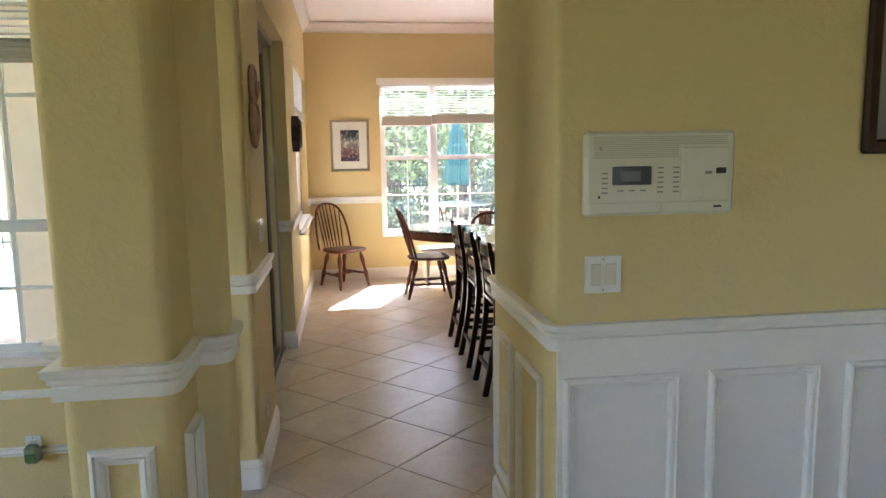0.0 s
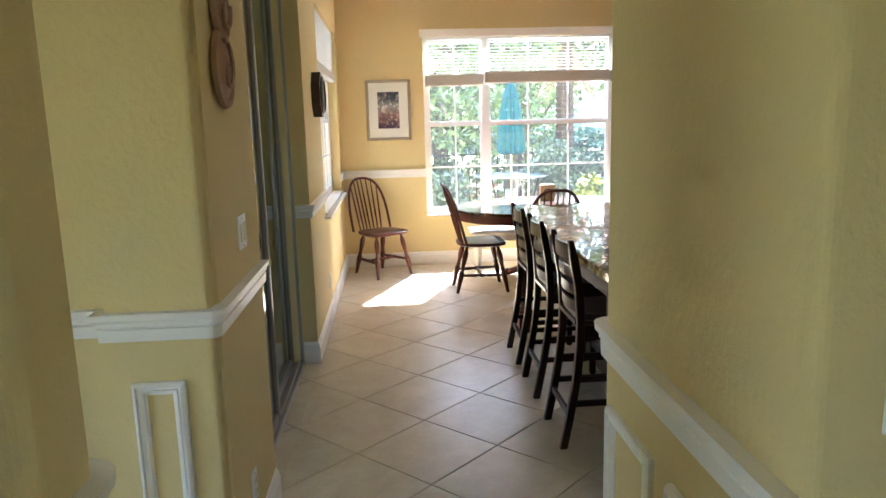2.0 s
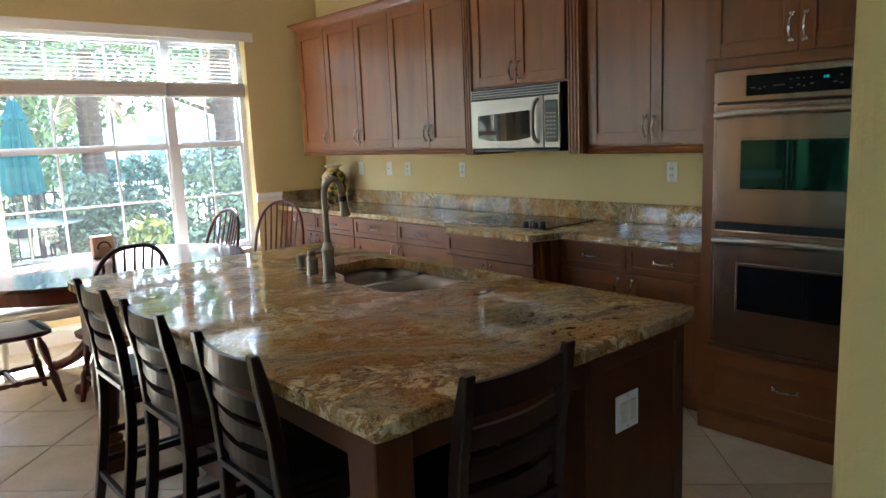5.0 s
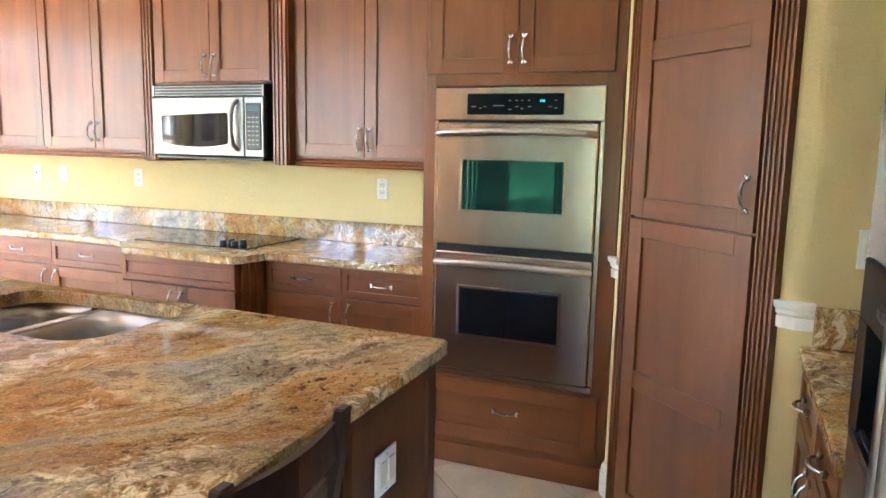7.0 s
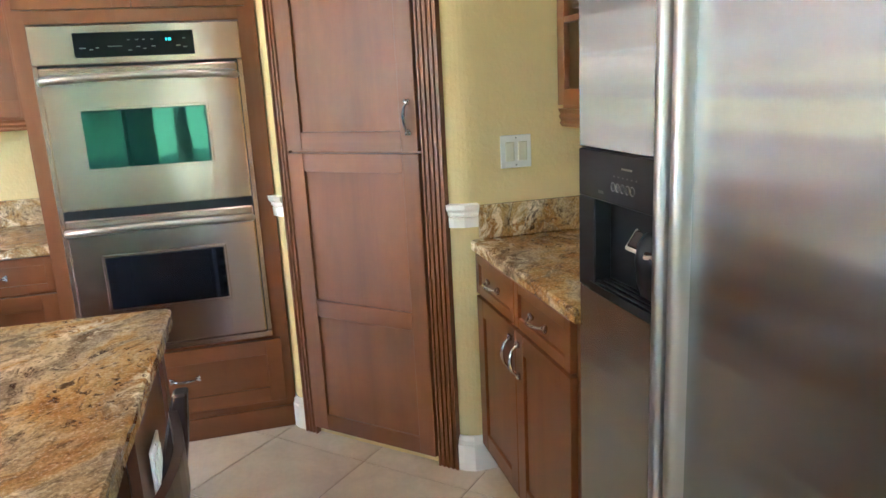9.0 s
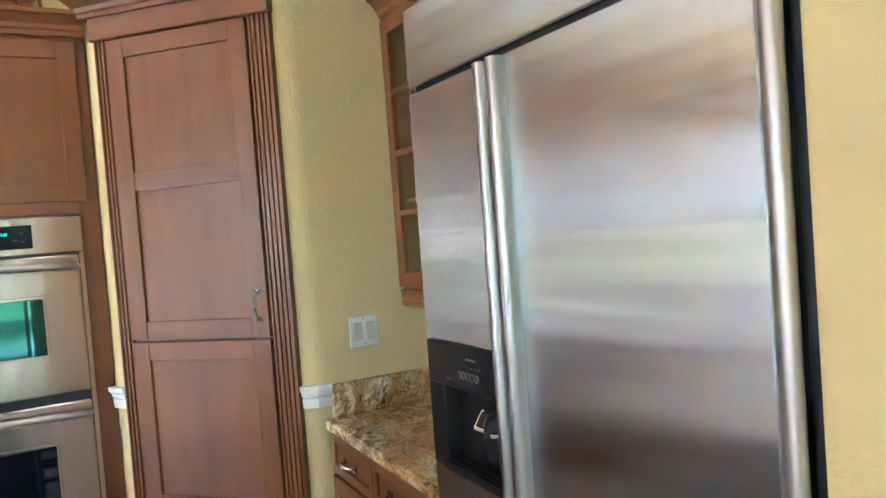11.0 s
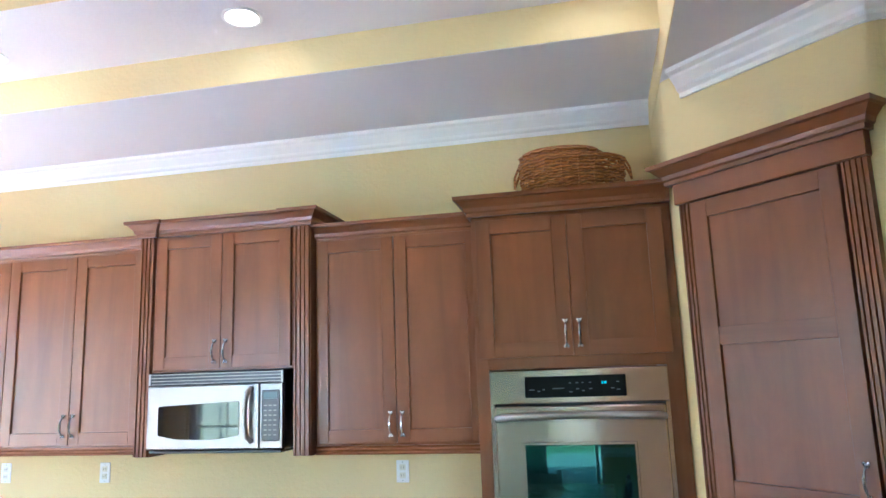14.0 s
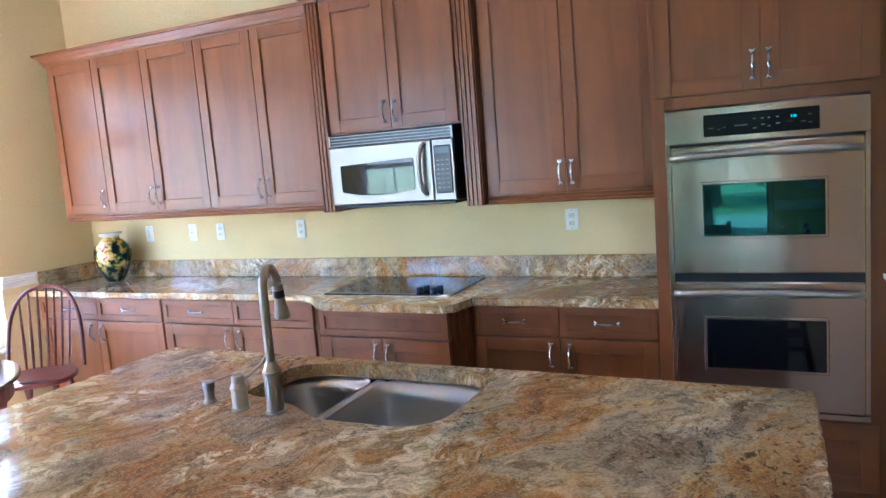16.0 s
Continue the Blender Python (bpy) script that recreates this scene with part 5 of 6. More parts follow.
# basket on the oven cabinet
bk_m, bn, bl, bb = material("woven_wicker", srgb(172, 118, 56), 0.6)
bv = coords(bn, bl, (1, 1, 1))
wv = bn.new("ShaderNodeTexWave")
wv.wave_type, wv.bands_direction = "BANDS", "Z"
wv.inputs["Scale"].default_value, wv.inputs["Distortion"].default_value = 22, 6
bl.new(bv, wv.inputs[0])
bl.new(mix(bn, bl, noise_tex(bn, bl, bv, 60, 3), ramp(bn, bl, wv.outputs[1], [(0.2, srgb(120, 70, 28)), (0.8, srgb(206, 142, 68))]), srgb(148, 92, 40)), bb.inputs["Base Color"])


def woven(bm, cx, cy, rx, ry, z0, z1, rows, stakes, bulge=0.03):
    """Horizontal strands weaving in and out of upright stakes round an oval."""
    for r in range(rows):
        z = z0 + (z1 - z0) * (r + 0.5) / rows
        grow = 1 + bulge * math.sin(math.pi * (r + 0.5) / rows) + 0.10 * (r / rows)
        pts = []
        for k in range(stakes * 2 + 1):
            a = math.pi * k / stakes
            w = 0.006 * (1 if (k + r) % 2 else -1) * (k % 2 == 0 or 1)
            pts.append((cx + (rx * grow + w) * math.cos(a), cy + (ry * grow + w) * math.sin(a), z))
        add_tube(bm, pts, (z1 - z0) / rows * 0.56, 5, 0.8)
    return bm


BKX, BKY, BKZ = 3.93, 4.70, 2.545
bk = thing("basket", "oval woven wicker basket with wide stakes and loop handles", "basket", pose(BKX, BKY, BKZ))
part("weave", woven(bmesh.new(), 0, 0, 0.165, 0.222, 0.004, 0.165, 9, 20, 0.02), bk_m, bk)
part("base", add_prism(bmesh.new(), [(0.165 * math.cos(a), 0.22 * math.sin(a)) for a in (2 * math.pi * k / 24 for k in range(24))], 0.0, 0.012), bk_m, bk)
for k in range(20):
    a = 2 * math.pi * (k + 0.5) / 20
    c_, s_ = math.cos(a), math.sin(a)
    part("stake", add_tube(bmesh.new(), [(c_ * 0.172, s_ * 0.229, 0.006), (c_ * 0.179, s_ * 0.238, 0.09), (c_ * 0.187, s_ * 0.248, 0.165)], 0.009, 6, 0.5), bk_m, bk)
part("rim", add_tube(bmesh.new(), [(0.186 * math.cos(a), 0.25 * math.sin(a), 0.17) for a in (2 * math.pi * k / 32 for k in range(33))], 0.008, 6), bk_m, bk)
for s in (-1, 1):
    part("loop_handle", add_tube(bmesh.new(), [(-0.045, s * 0.245, 0.175), (-0.042, s * 0.27, 0.12), (0, s * 0.276, 0.08), (0.042, s * 0.27, 0.12), (0.045, s * 0.245, 0.175)], 0.006, 6), bk_m, bk)
bk2 = thing("basket", "smaller wicker basket nested upside down in the first", "basket", pose(BKX, BKY + 0.05, BKZ + 0.0125))
part("weave", woven(bmesh.new(), 0, 0, 0.125, 0.17, 0.002, 0.215, 10, 18, 0.05), bk_m, bk2)
bm = bmesh.new()
rings = [[bm.verts.new((0.14 * q * math.cos(a), 0.19 * q * math.sin(a), z)) for a in (2 * math.pi * k / 24 for k in range(24))] for q, z in ((1.0, 0.208), (0.97, 0.222), (0.8, 0.228), (0.3, 0.231))]
for r0, r1 in zip(rings, rings[1:]):
    for k in range(24):
        bm.faces.new((r0[k], r0[(k + 1) % 24], r1[(k + 1) % 24], r1[k]))
bm.faces.new(rings[0][::-1])
bm.faces.new(rings[-1])
part("base", bm, bk_m, bk2)

# recessed lamps
for x, y in ((3.23, 4.56), (3.22, 6.06), (3.22, 7.4), (1.0, 4.56), (1.0, 6.06)):
    cl = thing("recessed_light", "round white recessed ceiling light, lit", "ceiling light", pose(x, y, STEP1), "recessed lights in the tray ceiling")
    smooth(part("trim_ring", add_lathe(bmesh.new(), [(0.075, -0.001), (0.088, -0.001), (0.09, -0.006), (0.074, -0.008)], 28), TRIM, cl))
    smooth(part("lens", add_lathe(bmesh.new(), [(0.076, -0.007), (0.05, -0.012), (0.02, -0.014)], 28), CAN, cl))

# ---- bar stools ----


def bar_stool():
    """Local: the seat faces +x, origin on the floor under the back posts' feet line."""
    s = thing("bar_stool", "dark espresso ladder-back counter stool pulled up to the island", "stool", pose(0, 0, 0), "counter stools round the island")
    for y in (-0.17, 0.17):
        bm = bmesh.new()
        prof = [(-0.0, 0.0), (0.03, 0.15), (0.062, 0.34), (0.078, 0.5), (0.08, 0.62), (0.07, 0.78), (0.045, 0.92), (0.03, 1.0), (0.028, 1.008)]
        rows = []
        for i, (x, z) in enumerate(prof):
            w = 0.019 if z < 0.99 else 0.012
            t = 0.017
            rows.append([bm.verts.new((x + a * w, y + b * t, z)) for a, b in ((-1, -1), (1, -1), (1, 1), (-1, 1))])
        for a, b in zip(rows, rows[1:]):
            for k in range(4):
                bm.faces.new((a[k], a[(k + 1) % 4], b[(k + 1) % 4], b[k]))
        bm.faces.new(rows[0][::-1])
        bm.faces.new(rows[-1])
        bmesh.ops.bevel(bm, geom=list(bm.edges), offset=0.004, segments=1, affect="EDGES")
        part("back_post", bm, DARKWOOD, s)
        box("leg", s, DARKWOOD, 0.40, 0.436, y - 0.018, y + 0.018, 0.0, 0.60, 0.004)
    for z, h, x in ((0.945, 0.075, 0.042), (0.845, 0.05, 0.06), (0.765, 0.05, 0.071), (0.685, 0.05, 0.077)):
        bm = bmesh.new()
        pts = arc((x, -0.155, 0), (x, 0.155, 0), (-0.022, 0, 0), 9)
        lo = [[bm.verts.new((p.x + d, p.y, z + e)) for d, e in ((-0.007, -h / 2), (0.007, -h / 2), (0.007, h / 2), (-0.007, h / 2))] for p in pts]
        for a, b in zip(lo, lo[1:]):
            for k in range(4):
                bm.faces.new((a[k], a[(k + 1) % 4], b[(k + 1) % 4], b[k]))
        bm.faces.new(lo[0])
        bm.faces.new(lo[-1][::-1])
        part("back_slat", bm, DARKWOOD, s)
    part("seat", add_prism(bmesh.new(), rounded([(0.055, -0.16), (0.45, -0.2), (0.45, 0.2), (0.055, 0.16)], {1: 0.04, 2: 0.04}, 4), 0.605, 0.625), DARKWOOD, s)
    bm = add_prism(bmesh.new(), rounded([(0.07, -0.15), (0.44, -0.188), (0.44, 0.188), (0.07, 0.15)], {0: 0.04, 1: 0.05, 2: 0.05, 3: 0.04}, 5), 0.625, 0.652)
    part("cushion", bm, plain("black_leather", srgb(40, 36, 38), 0.28, spread=0.15, scale=30), s, "black leather seat pad")
    for y in (-0.165, 0.165):
        box("seat_rail", s, DARKWOOD, 0.085, 0.41, y - 0.01, y + 0.01, 0.545, 0.604, 0.002)
        for z in (0.22, 0.34):
            box("stretcher", s, DARKWOOD, 0.04 + z * 0.08, 0.405, y - 0.009, y + 0.009, z - 0.014, z + 0.014, 0.002)
    box("seat_rail", s, DARKWOOD, 0.405, 0.425, -0.15, 0.15, 0.545, 0.604, 0.002)
    box("foot_rest", s, DARKWOOD, 0.405, 0.43, -0.152, 0.152, 0.18, 0.215, 0.003)
    box("stretcher", s, DARKWOOD, 0.02, 0.04, -0.152, 0.152, 0.155, 0.185, 0.002)
    return s


stool = bar_stool()
stool.matrix_basis = pose(1.25, 5.165, 0)
copy_thing(stool, pose(1.25, 5.79, 0))
copy_thing(stool, pose(1.25, 6.36, 0))
copy_thing(stool, pose(1.695, 4.47, 0, 0, 0, 90))

# ---- Windsor chairs ----


def windsor():
    """Local: faces +x, origin on the floor below the seat's middle."""
    c = thing("windsor_chair", "red-brown spindle-back Windsor chair with turned legs", "chair", pose(0, 0, 0), "chairs round the dining table")
    plan = rounded([(-0.2, -0.13), (-0.05, -0.215), (0.14, -0.225), (0.215, -0.15), (0.215, 0.15), (0.14, 0.225), (-0.05, 0.215), (-0.2, 0.13)], {k: 0.08 for k in range(8)}, 4)
    bm = bmesh.new()
    rows = []
    for z, k in ((0.425, 0.90), (0.437, 1.0), (0.452, 1.0), (0.46, 0.96)):
        rows.append([bm.verts.new((p[0] * k * 1.07, p[1] * k * 1.09, z)) for p in plan])
    for a, b in zip(rows, rows[1:]):
        for i in range(len(plan)):
            bm.faces.new((a[i], a[(i + 1) % len(plan)], b[(i + 1) % len(plan)], b[i]))
    bm.faces.new(rows[0][::-1])
    bm.faces.new(rows[-1])
    smooth(part("seat", bm, REDWOOD, c), 30)
    turned = [(0.011, 0.0), (0.014, 0.06), (0.020, 0.15), (0.021, 0.18), (0.013, 0.205), (0.018, 0.22), (0.012, 0.235), (0.016, 0.27), (0.021, 0.33), (0.019, 0.37), (0.012, 0.40), (0.012, 0.435)]
    for x, y in ((0.14, 0.15), (0.14, -0.15), (-0.13, 0.12), (-0.13, -0.12)):
        foot = (x + (0.085 if x > 0 else -0.105), y * 1.4, 0.0)
        mm, ln = between(foot, (x, y, 0.432))
        smooth(part("leg", add_lathe(bmesh.new(), [(r * 1.25, z * ln / 0.435) for r, z in turned], 10, mm), REDWOOD, c))
    bar = [(0.008, 0), (0.011, 0.04), (0.014, 0.12), (0.009, 0.14), (0.017, 0.17), (0.009, 0.2), (0.014, 0.22), (0.011, 0.3), (0.008, 0.34)]
    for s in (-1, 1):
        mm, ln = between((0.185, s * 0.185, 0.16), (-0.195, s * 0.148, 0.16))
        smooth(part("side_stretcher", add_lathe(bmesh.new(), [(r * 1.15, z * ln / 0.34) for r, z in bar], 8, mm), REDWOOD, c))
    mm, ln = between((0.0, -0.167, 0.16), (0.0, 0.167, 0.16))
    smooth(part("cross_stretcher", add_lathe(bmesh.new(), [(r * 1.15, z * ln / 0.34) for r, z in bar], 8, mm), REDWOOD, c))

    def hoop(t):
        a = math.pi * t
        y = -0.232 * math.copysign(abs(math.cos(a)) ** 0.75, math.cos(a))
        h = 0.53 * math.sin(a) ** 0.62
        return (-0.15 - 0.26 * h + 0.05 * (1 - abs(y) / 0.232) * -1, y, 0.452 + h)

    smooth(part("back_bow", add_tube(bmesh.new(), [hoop(k / 28) for k in range(29)], 0.0135, 8), REDWOOD, c), 60)
    for k in range(7):
        y = -0.159 + 0.053 * k
        frac = abs(y) / 0.232
        a = math.acos(min(1, frac ** (1 / 0.75)))
        h = 0.53 * math.sin(a) ** 0.62 - 0.004
        topx = -0.15 - 0.26 * h - 0.05 * (1 - frac)
        mm, ln = between((-0.165 - 0.02 * (1 - frac), y * 0.82, 0.452), (topx, y, 0.452 + h))
        part("spindle", add_lathe(bmesh.new(), [(0.007, 0), (0.0105, ln * 0.3), (0.0065, ln)], 6, mm), REDWOOD, c)
    return c


ch = windsor()
ch.matrix_basis = pose(0.345, 9.125, 0, 0, 0, -54)
copy_thing(ch, pose(1.27, 8.31, 0, 0, 0, 2))
copy_thing(ch, pose(1.80, 7.80, 0, 0, 0, 92))
copy_thing(ch, pose(2.73, 8.88, 0, 0, 0, 188))
copy_thing(ch, pose(3.40, 8.98, 0, 0, 0, 215))

# ---- dining table, bench and what stands on them ----
tb = thing("dining_table", "dark polished oval pedestal dining table", "table", pose(1.95, 8.5, 0))
oval = [(0.93 * math.cos(a), 0.73 * math.sin(a)) for a in (2 * math.pi * k / 64 for k in range(64))]
bm = bmesh.new()
rows = [[bm.verts.new((x * k, y * k, z)) for x, y in oval] for z, k in ((0.722, 0.985), (0.728, 1.0), (0.742, 1.0), (0.748, 0.992))]
for a, b in zip(rows, rows[1:]):
    for i in range(64):
        bm.faces.new((a[i], a[(i + 1) % 64], b[(i + 1) % 64], b[i]))
bm.faces.new(rows[0][::-1])
bm.faces.new(rows[-1])
part("tabletop", bm, TABLEWOOD, tb)
bm = bmesh.new()
ring_o, ring_i = [(x * 0.955, y * 0.955) for x, y in oval], [(x * 0.93, y * 0.93) for x, y in oval]
vs = [[bm.verts.new((p[0], p[1], z)) for p in r] for r, z in ((ring_o, 0.722), (ring_o, 0.64), (ring_i, 0.64), (ring_i, 0.722))]
for q in range(4):
    for i in range(64):
        bm.faces.new((vs[q][i], vs[q][(i + 1) % 64], vs[(q + 1) % 4][(i + 1) % 64], vs[(q + 1) % 4][i]))
part("apron", bm, REDWOOD, tb)
smooth(part("pedestal", add_lathe(bmesh.new(), [(0.10, 0.17), (0.11, 0.22), (0.075, 0.26), (0.09, 0.34), (0.105, 0.42), (0.08, 0.5), (0.06, 0.54), (0.09, 0.58), (0.09, 0.61), (0.2, 0.64), (0.2, 0.722)], 20), REDWOOD, tb))
for k in range(4):
    a = math.radians(45 + 90 * k)
    c_, s_ = math.cos(a), math.sin(a)
    pts = [(c_ * r, s_ * r, z) for r, z in ((0.06, 0.28), (0.14, 0.25), (0.24, 0.16), (0.33, 0.085), (0.41, 0.05), (0.46, 0.035))]
    foot = smooth(part("foot", add_tube(bmesh.new(), pts, [0.05, 0.05, 0.042, 0.034, 0.034, 0.03], 8), REDWOOD, tb), 60)
    smooth(part("toe", add_lathe(bmesh.new(), [(0.02, 0.0), (0.04, 0.012), (0.044, 0.035), (0.03, 0.06), (0.012, 0.068)], 10, pose(c_ * 0.47, s_ * 0.47, 0)), REDWOOD, foot))

bn_ = thing("bench", "cream painted wooden bench under the wide window", "bench", pose(1.95, 9.0, 0))
box("seat", bn_, BENCHWOOD, -0.70, 0.95, -0.19, 0.19, 0.425, 0.455, 0.006)
box("apron", bn_, BENCHWOOD, -0.64, 0.89, -0.16, -0.14, 0.35, 0.425, 0.002)
box("apron", bn_, BENCHWOOD, -0.64, 0.89, 0.14, 0.16, 0.35, 0.425, 0.002)
for x in (-0.62, 0.87):
    for y in (-0.14, 0.14):
        smooth(part("leg", add_lathe(bmesh.new(), [(0.02, 0), (0.026, 0.03), (0.02, 0.06), (0.032, 0.2), (0.034, 0.3), (0.034, 0.43)], 10), BENCHWOOD, bn_, m=pose(x, y, 0)))

hb = thing("napkin_holder", "small beige box with a dark arched front on the table", "napkin holder", pose(2.03, 8.86, 0.748))
box("box_body", hb, plain("tan_pottery", srgb(196, 180, 150), 0.6), -0.075, 0.075, -0.03, 0.03, 0.0, 0.155, 0.006)
bm = add_tube(bmesh.new(), [(0.045 * math.cos(a), -0.034, 0.06 + 0.05 * math.sin(a)) for a in (math.pi * k / 10 for k in range(11))], 0.006, 6)
part("arch", bm, BLACK, hb)
box("arch_door", hb, plain("pale_brown_pottery", srgb(160, 140, 112), 0.6), -0.04, 0.04, -0.034, -0.030, 0.0, 0.075, 0.002)
mt = thing("placemat", "orange-red woven placemat lying on the table", "placemat", pose(1.62, 8.75, 0.748, 0, 0, 12))
box("mat", mt, plain("orange_cloth", srgb(196, 96, 60), 0.8, spread=0.15, scale=90), -0.21, 0.21, -0.14, 0.14, 0.0005, 0.003, 0.001)

# ---- things on the walls ----
px0, px1, pz0, pz1 = 0.235, 0.71, 1.365, 1.995
pf = thing("framed_picture", "framed abstract print in purple and cream with silver frame", "picture", pose(0, NY, 0))
SILVER = plain("aged_silver_frame", srgb(178, 164, 140), 0.35, 0.5, 0.15, 40)
for x0, x1, z0, z1 in ((px0, px0 + 0.03, pz0, pz1), (px1 - 0.03, px1, pz0, pz1), (px0 + 0.03, px1 - 0.03, pz0, pz0 + 0.03), (px0 + 0.03, px1 - 0.03, pz1 - 0.03, pz1)):
    box("frame_rail", pf, SILVER, x0, x1, -0.03, -0.001, z0, z1, 0.006)
box("mat_board", pf, plain("cream_mat", srgb(232, 228, 214), 0.7, spread=0.02), px0 + 0.03, px1 - 0.03, -0.016, -0.003, pz0 + 0.03, pz1 - 0.03, 0)
art, an, al, ab = material("abstract_print", srgb(90, 80, 110), 0.5)
av = coords(an, al, (1, 1, 1))
sep = an.new("ShaderNodeSeparateXYZ")
al.new(av, sep.inputs[0])
vor = an.new("ShaderNodeTexVoronoi")
vor.inputs["Scale"].default_value = 42
al.new(av, vor.inputs["Vector"])
base_c = ramp(an, al, sep.outputs[2], [(0.0, srgb(70, 56, 92)), (0.35, srgb(158, 120, 110)), (0.6, srgb(196, 196, 184)), (0.8, srgb(70, 84, 92)), (1.0, srgb(50, 52, 74))])
mp_ = an.new("ShaderNodeMapRange")
mp_.inputs[1].default_value, mp_.inputs[2].default_value = 1.49, 1.87
al.new(sep.outputs[2], mp_.inputs[0])
rmp = base_c.node
al.new(mp_.outputs[0], rmp.inputs[0])
al.new(mix(an, al, 0.55, base_c, mix(an, al, 0.8, ramp(an, al, vor.outputs["Color"], [(0.2, srgb(28, 30, 48)), (0.45, srgb(96, 84, 104)), (0.6, srgb(150, 110, 92)), (0.8, srgb(226, 220, 206))]), base_c, "OVERLAY"), "MIX"), ab.inputs["Base Color"])
box("print", pf, art, 0.36, 0.585, -0.018, -0.0155, 1.49, 1.87, 0)

p2 = thing("framed_picture", "dark mahogany framed picture with grey mat", "picture", pose(0, 2.73, 0))
MAHOG = wood("dark_mahogany_frame", srgb(52, 24, 22), srgb(34, 14, 14), 0.3)
for x0, x1, z0, z1 in ((2.015, 2.06, 1.545, 2.35), (2.575, 2.62, 1.545, 2.35), (2.045, 2.575, 1.545, 1.59), (2.045, 2.575, 2.305, 2.35)):
    box("frame_rail", p2, MAHOG, x0, x1, -0.03, -0.001, z0, z1, 0.008)
box("mat_board", p2, plain("grey_mat", srgb(140, 136, 130), 0.6), 2.045, 2.575, -0.018, -0.003, 1.59, 2.305, 0)

ap = thing("intercom_panel", "ivory plastic wall intercom with grille, buttons and dark display", "intercom", pose(0, 2.73, 0))
ax0, ax1, az0, az1 = 1.10, 1.575, 1.372, 1.625
box("housing", ap, IVORY, ax0, ax1, -0.04, -0.001, az0, az1, 0.01)
for k in range(12):
    box("grille_slat", ap, plain("shaded_ivory", srgb(196, 190, 166), 0.5), ax0 + 0.025, ax0 + (0.29 if k < 7 else 0.445), -0.0425, -0.039, 1.545 + 0.0055 * k, 1.548 + 0.0055 * k, 0)
box("tape_door", ap, IVORY, ax0 + 0.30, ax0 + 0.455, -0.0435, -0.038, 1.42, 1.575, 0.003)
box("lower_cover", ap, IVORY, ax0 + 0.012, ax0 + 0.235, -0.0425, -0.038, 1.38, 1.412, 0.002)
box("lower_cover", ap, IVORY, ax0 + 0.238, ax0 + 0.462, -0.0425, -0.038, 1.38, 1.412, 0.002)
sc_ = box("display", ap, BLACK, ax0 + 0.082, ax0 + 0.205, -0.0435, -0.039, 1.465, 1.52, 0.002)
box("screen", sc_, plain("grey_lcd", srgb(96, 96, 92), 0.3), ax0 + 0.108, ax0 + 0.17, -0.0448, -0.043, 1.476, 1.507, 0.001)
box("door_latch", ap, BLACK, ax0 + 0.41, ax0 + 0.443, -0.0455, -0.043, 1.495, 1.512, 0.001)
box("label_bar", ap, GREYP, ax0 + 0.375, ax0 + 0.398, -0.0445, -0.0433, 1.493, 1.503, 0)
box("badge", ap, BLACK, ax0 + 0.405, ax0 + 0.432, -0.0435, -0.0423, 1.392, 1.398, 0)
for x in (0.05, 0.225, 0.275):
    for k in range(6 if x > 0.2 else 5):
        box("button", ap, GREYP, ax0 + x, ax0 + x + 0.018, -0.0425, -0.0398, 1.44 + 0.0145 * k, 1.4445 + 0.0145 * k, 0)
for x in (0.1, 0.135, 0.17):
    box("button", ap, GREYP, ax0 + x, ax0 + x + 0.018, -0.0425, -0.0398, 1.446, 1.4505, 0)
for x, z in ((0.045, 1.575), (0.042, 1.43)):
    part("screw", add_lathe(bmesh.new(), [(0.004, 0), (0.004, 0.002)], 8), BLACK, ap, m=pose(ax0 + x, -0.04, z, 90))
wall_plate("light_switch", "white double rocker light switch below the intercom", pose(1.172, 2.73, 1.19), "switches")
wall_plate("light_switch", "white double rocker light switch beside the sliding door", pose(WX, 4.38, 1.19, 0, 0, 90), "switches")
wall_plate("wall_outlet", "white wall outlet above the baseboard", pose(WX, 4.27, 0.29, 0, 0, 90), "outlet")
wall_plate("wall_outlet", "white wall outlet above the baseboard", pose(WX, 7.5, 0.31, 0, 0, 90), "outlet")
wo = wall_plate("wall_outlet", "white wall outlet with a plugged-in night light", pose(-1.065, 3.999, 0.255), "outlet")
nl = thing("night_light", "small grey-green plug-in night light in the outlet", "night light", pose(-1.06, 3.987, 0.235))
box("shell", nl, plain("grey_green_plastic", srgb(120, 132, 112), 0.4), -0.031, 0.031, -0.05, 0.0, -0.04, 0.045, 0.012)
box("lens", nl, plain("green_lens", srgb(70, 110, 60), 0.3), -0.023, 0.023, -0.054, -0.049, -0.028, 0.012, 0.003)

# carved plaque: two overlapping round faces of stoneware
pq = thing("wall_plaque", "carved terracotta wall plaque of two overlapping scrolled discs", "wall plaque", pose(WX, 4.24, 1.76, 0, 0, 90))
TERRA = plain("weathered_terracotta", srgb(176, 140, 112), 0.85, spread=0.2, scale=22, rel=0.6)
for cx, cz, r in ((0.0, -0.03, 0.125), (0.02, 0.15, 0.10)):
    bm = add_lathe(bmesh.new(), [(r * 0.93, 0.0), (r, 0.008), (r * 0.97, 0.022), (r * 0.8, 0.026), (r * 0.74, 0.018), (r * 0.45, 0.022), (r * 0.3, 0.032), (0.01, 0.034)], 24)
    disc = smooth(part("disc", bm, TERRA, pq, m=pose(cx, -0.001, cz, 90)), 50)
    part("scroll", add_tube(bmesh.new(), [(q * 0.006 * math.cos(q * 0.55), q * 0.006 * math.sin(q * 0.55), 0.03) for q in range(2, int(r / 0.0075))], 0.007, 6), TERRA, disc)

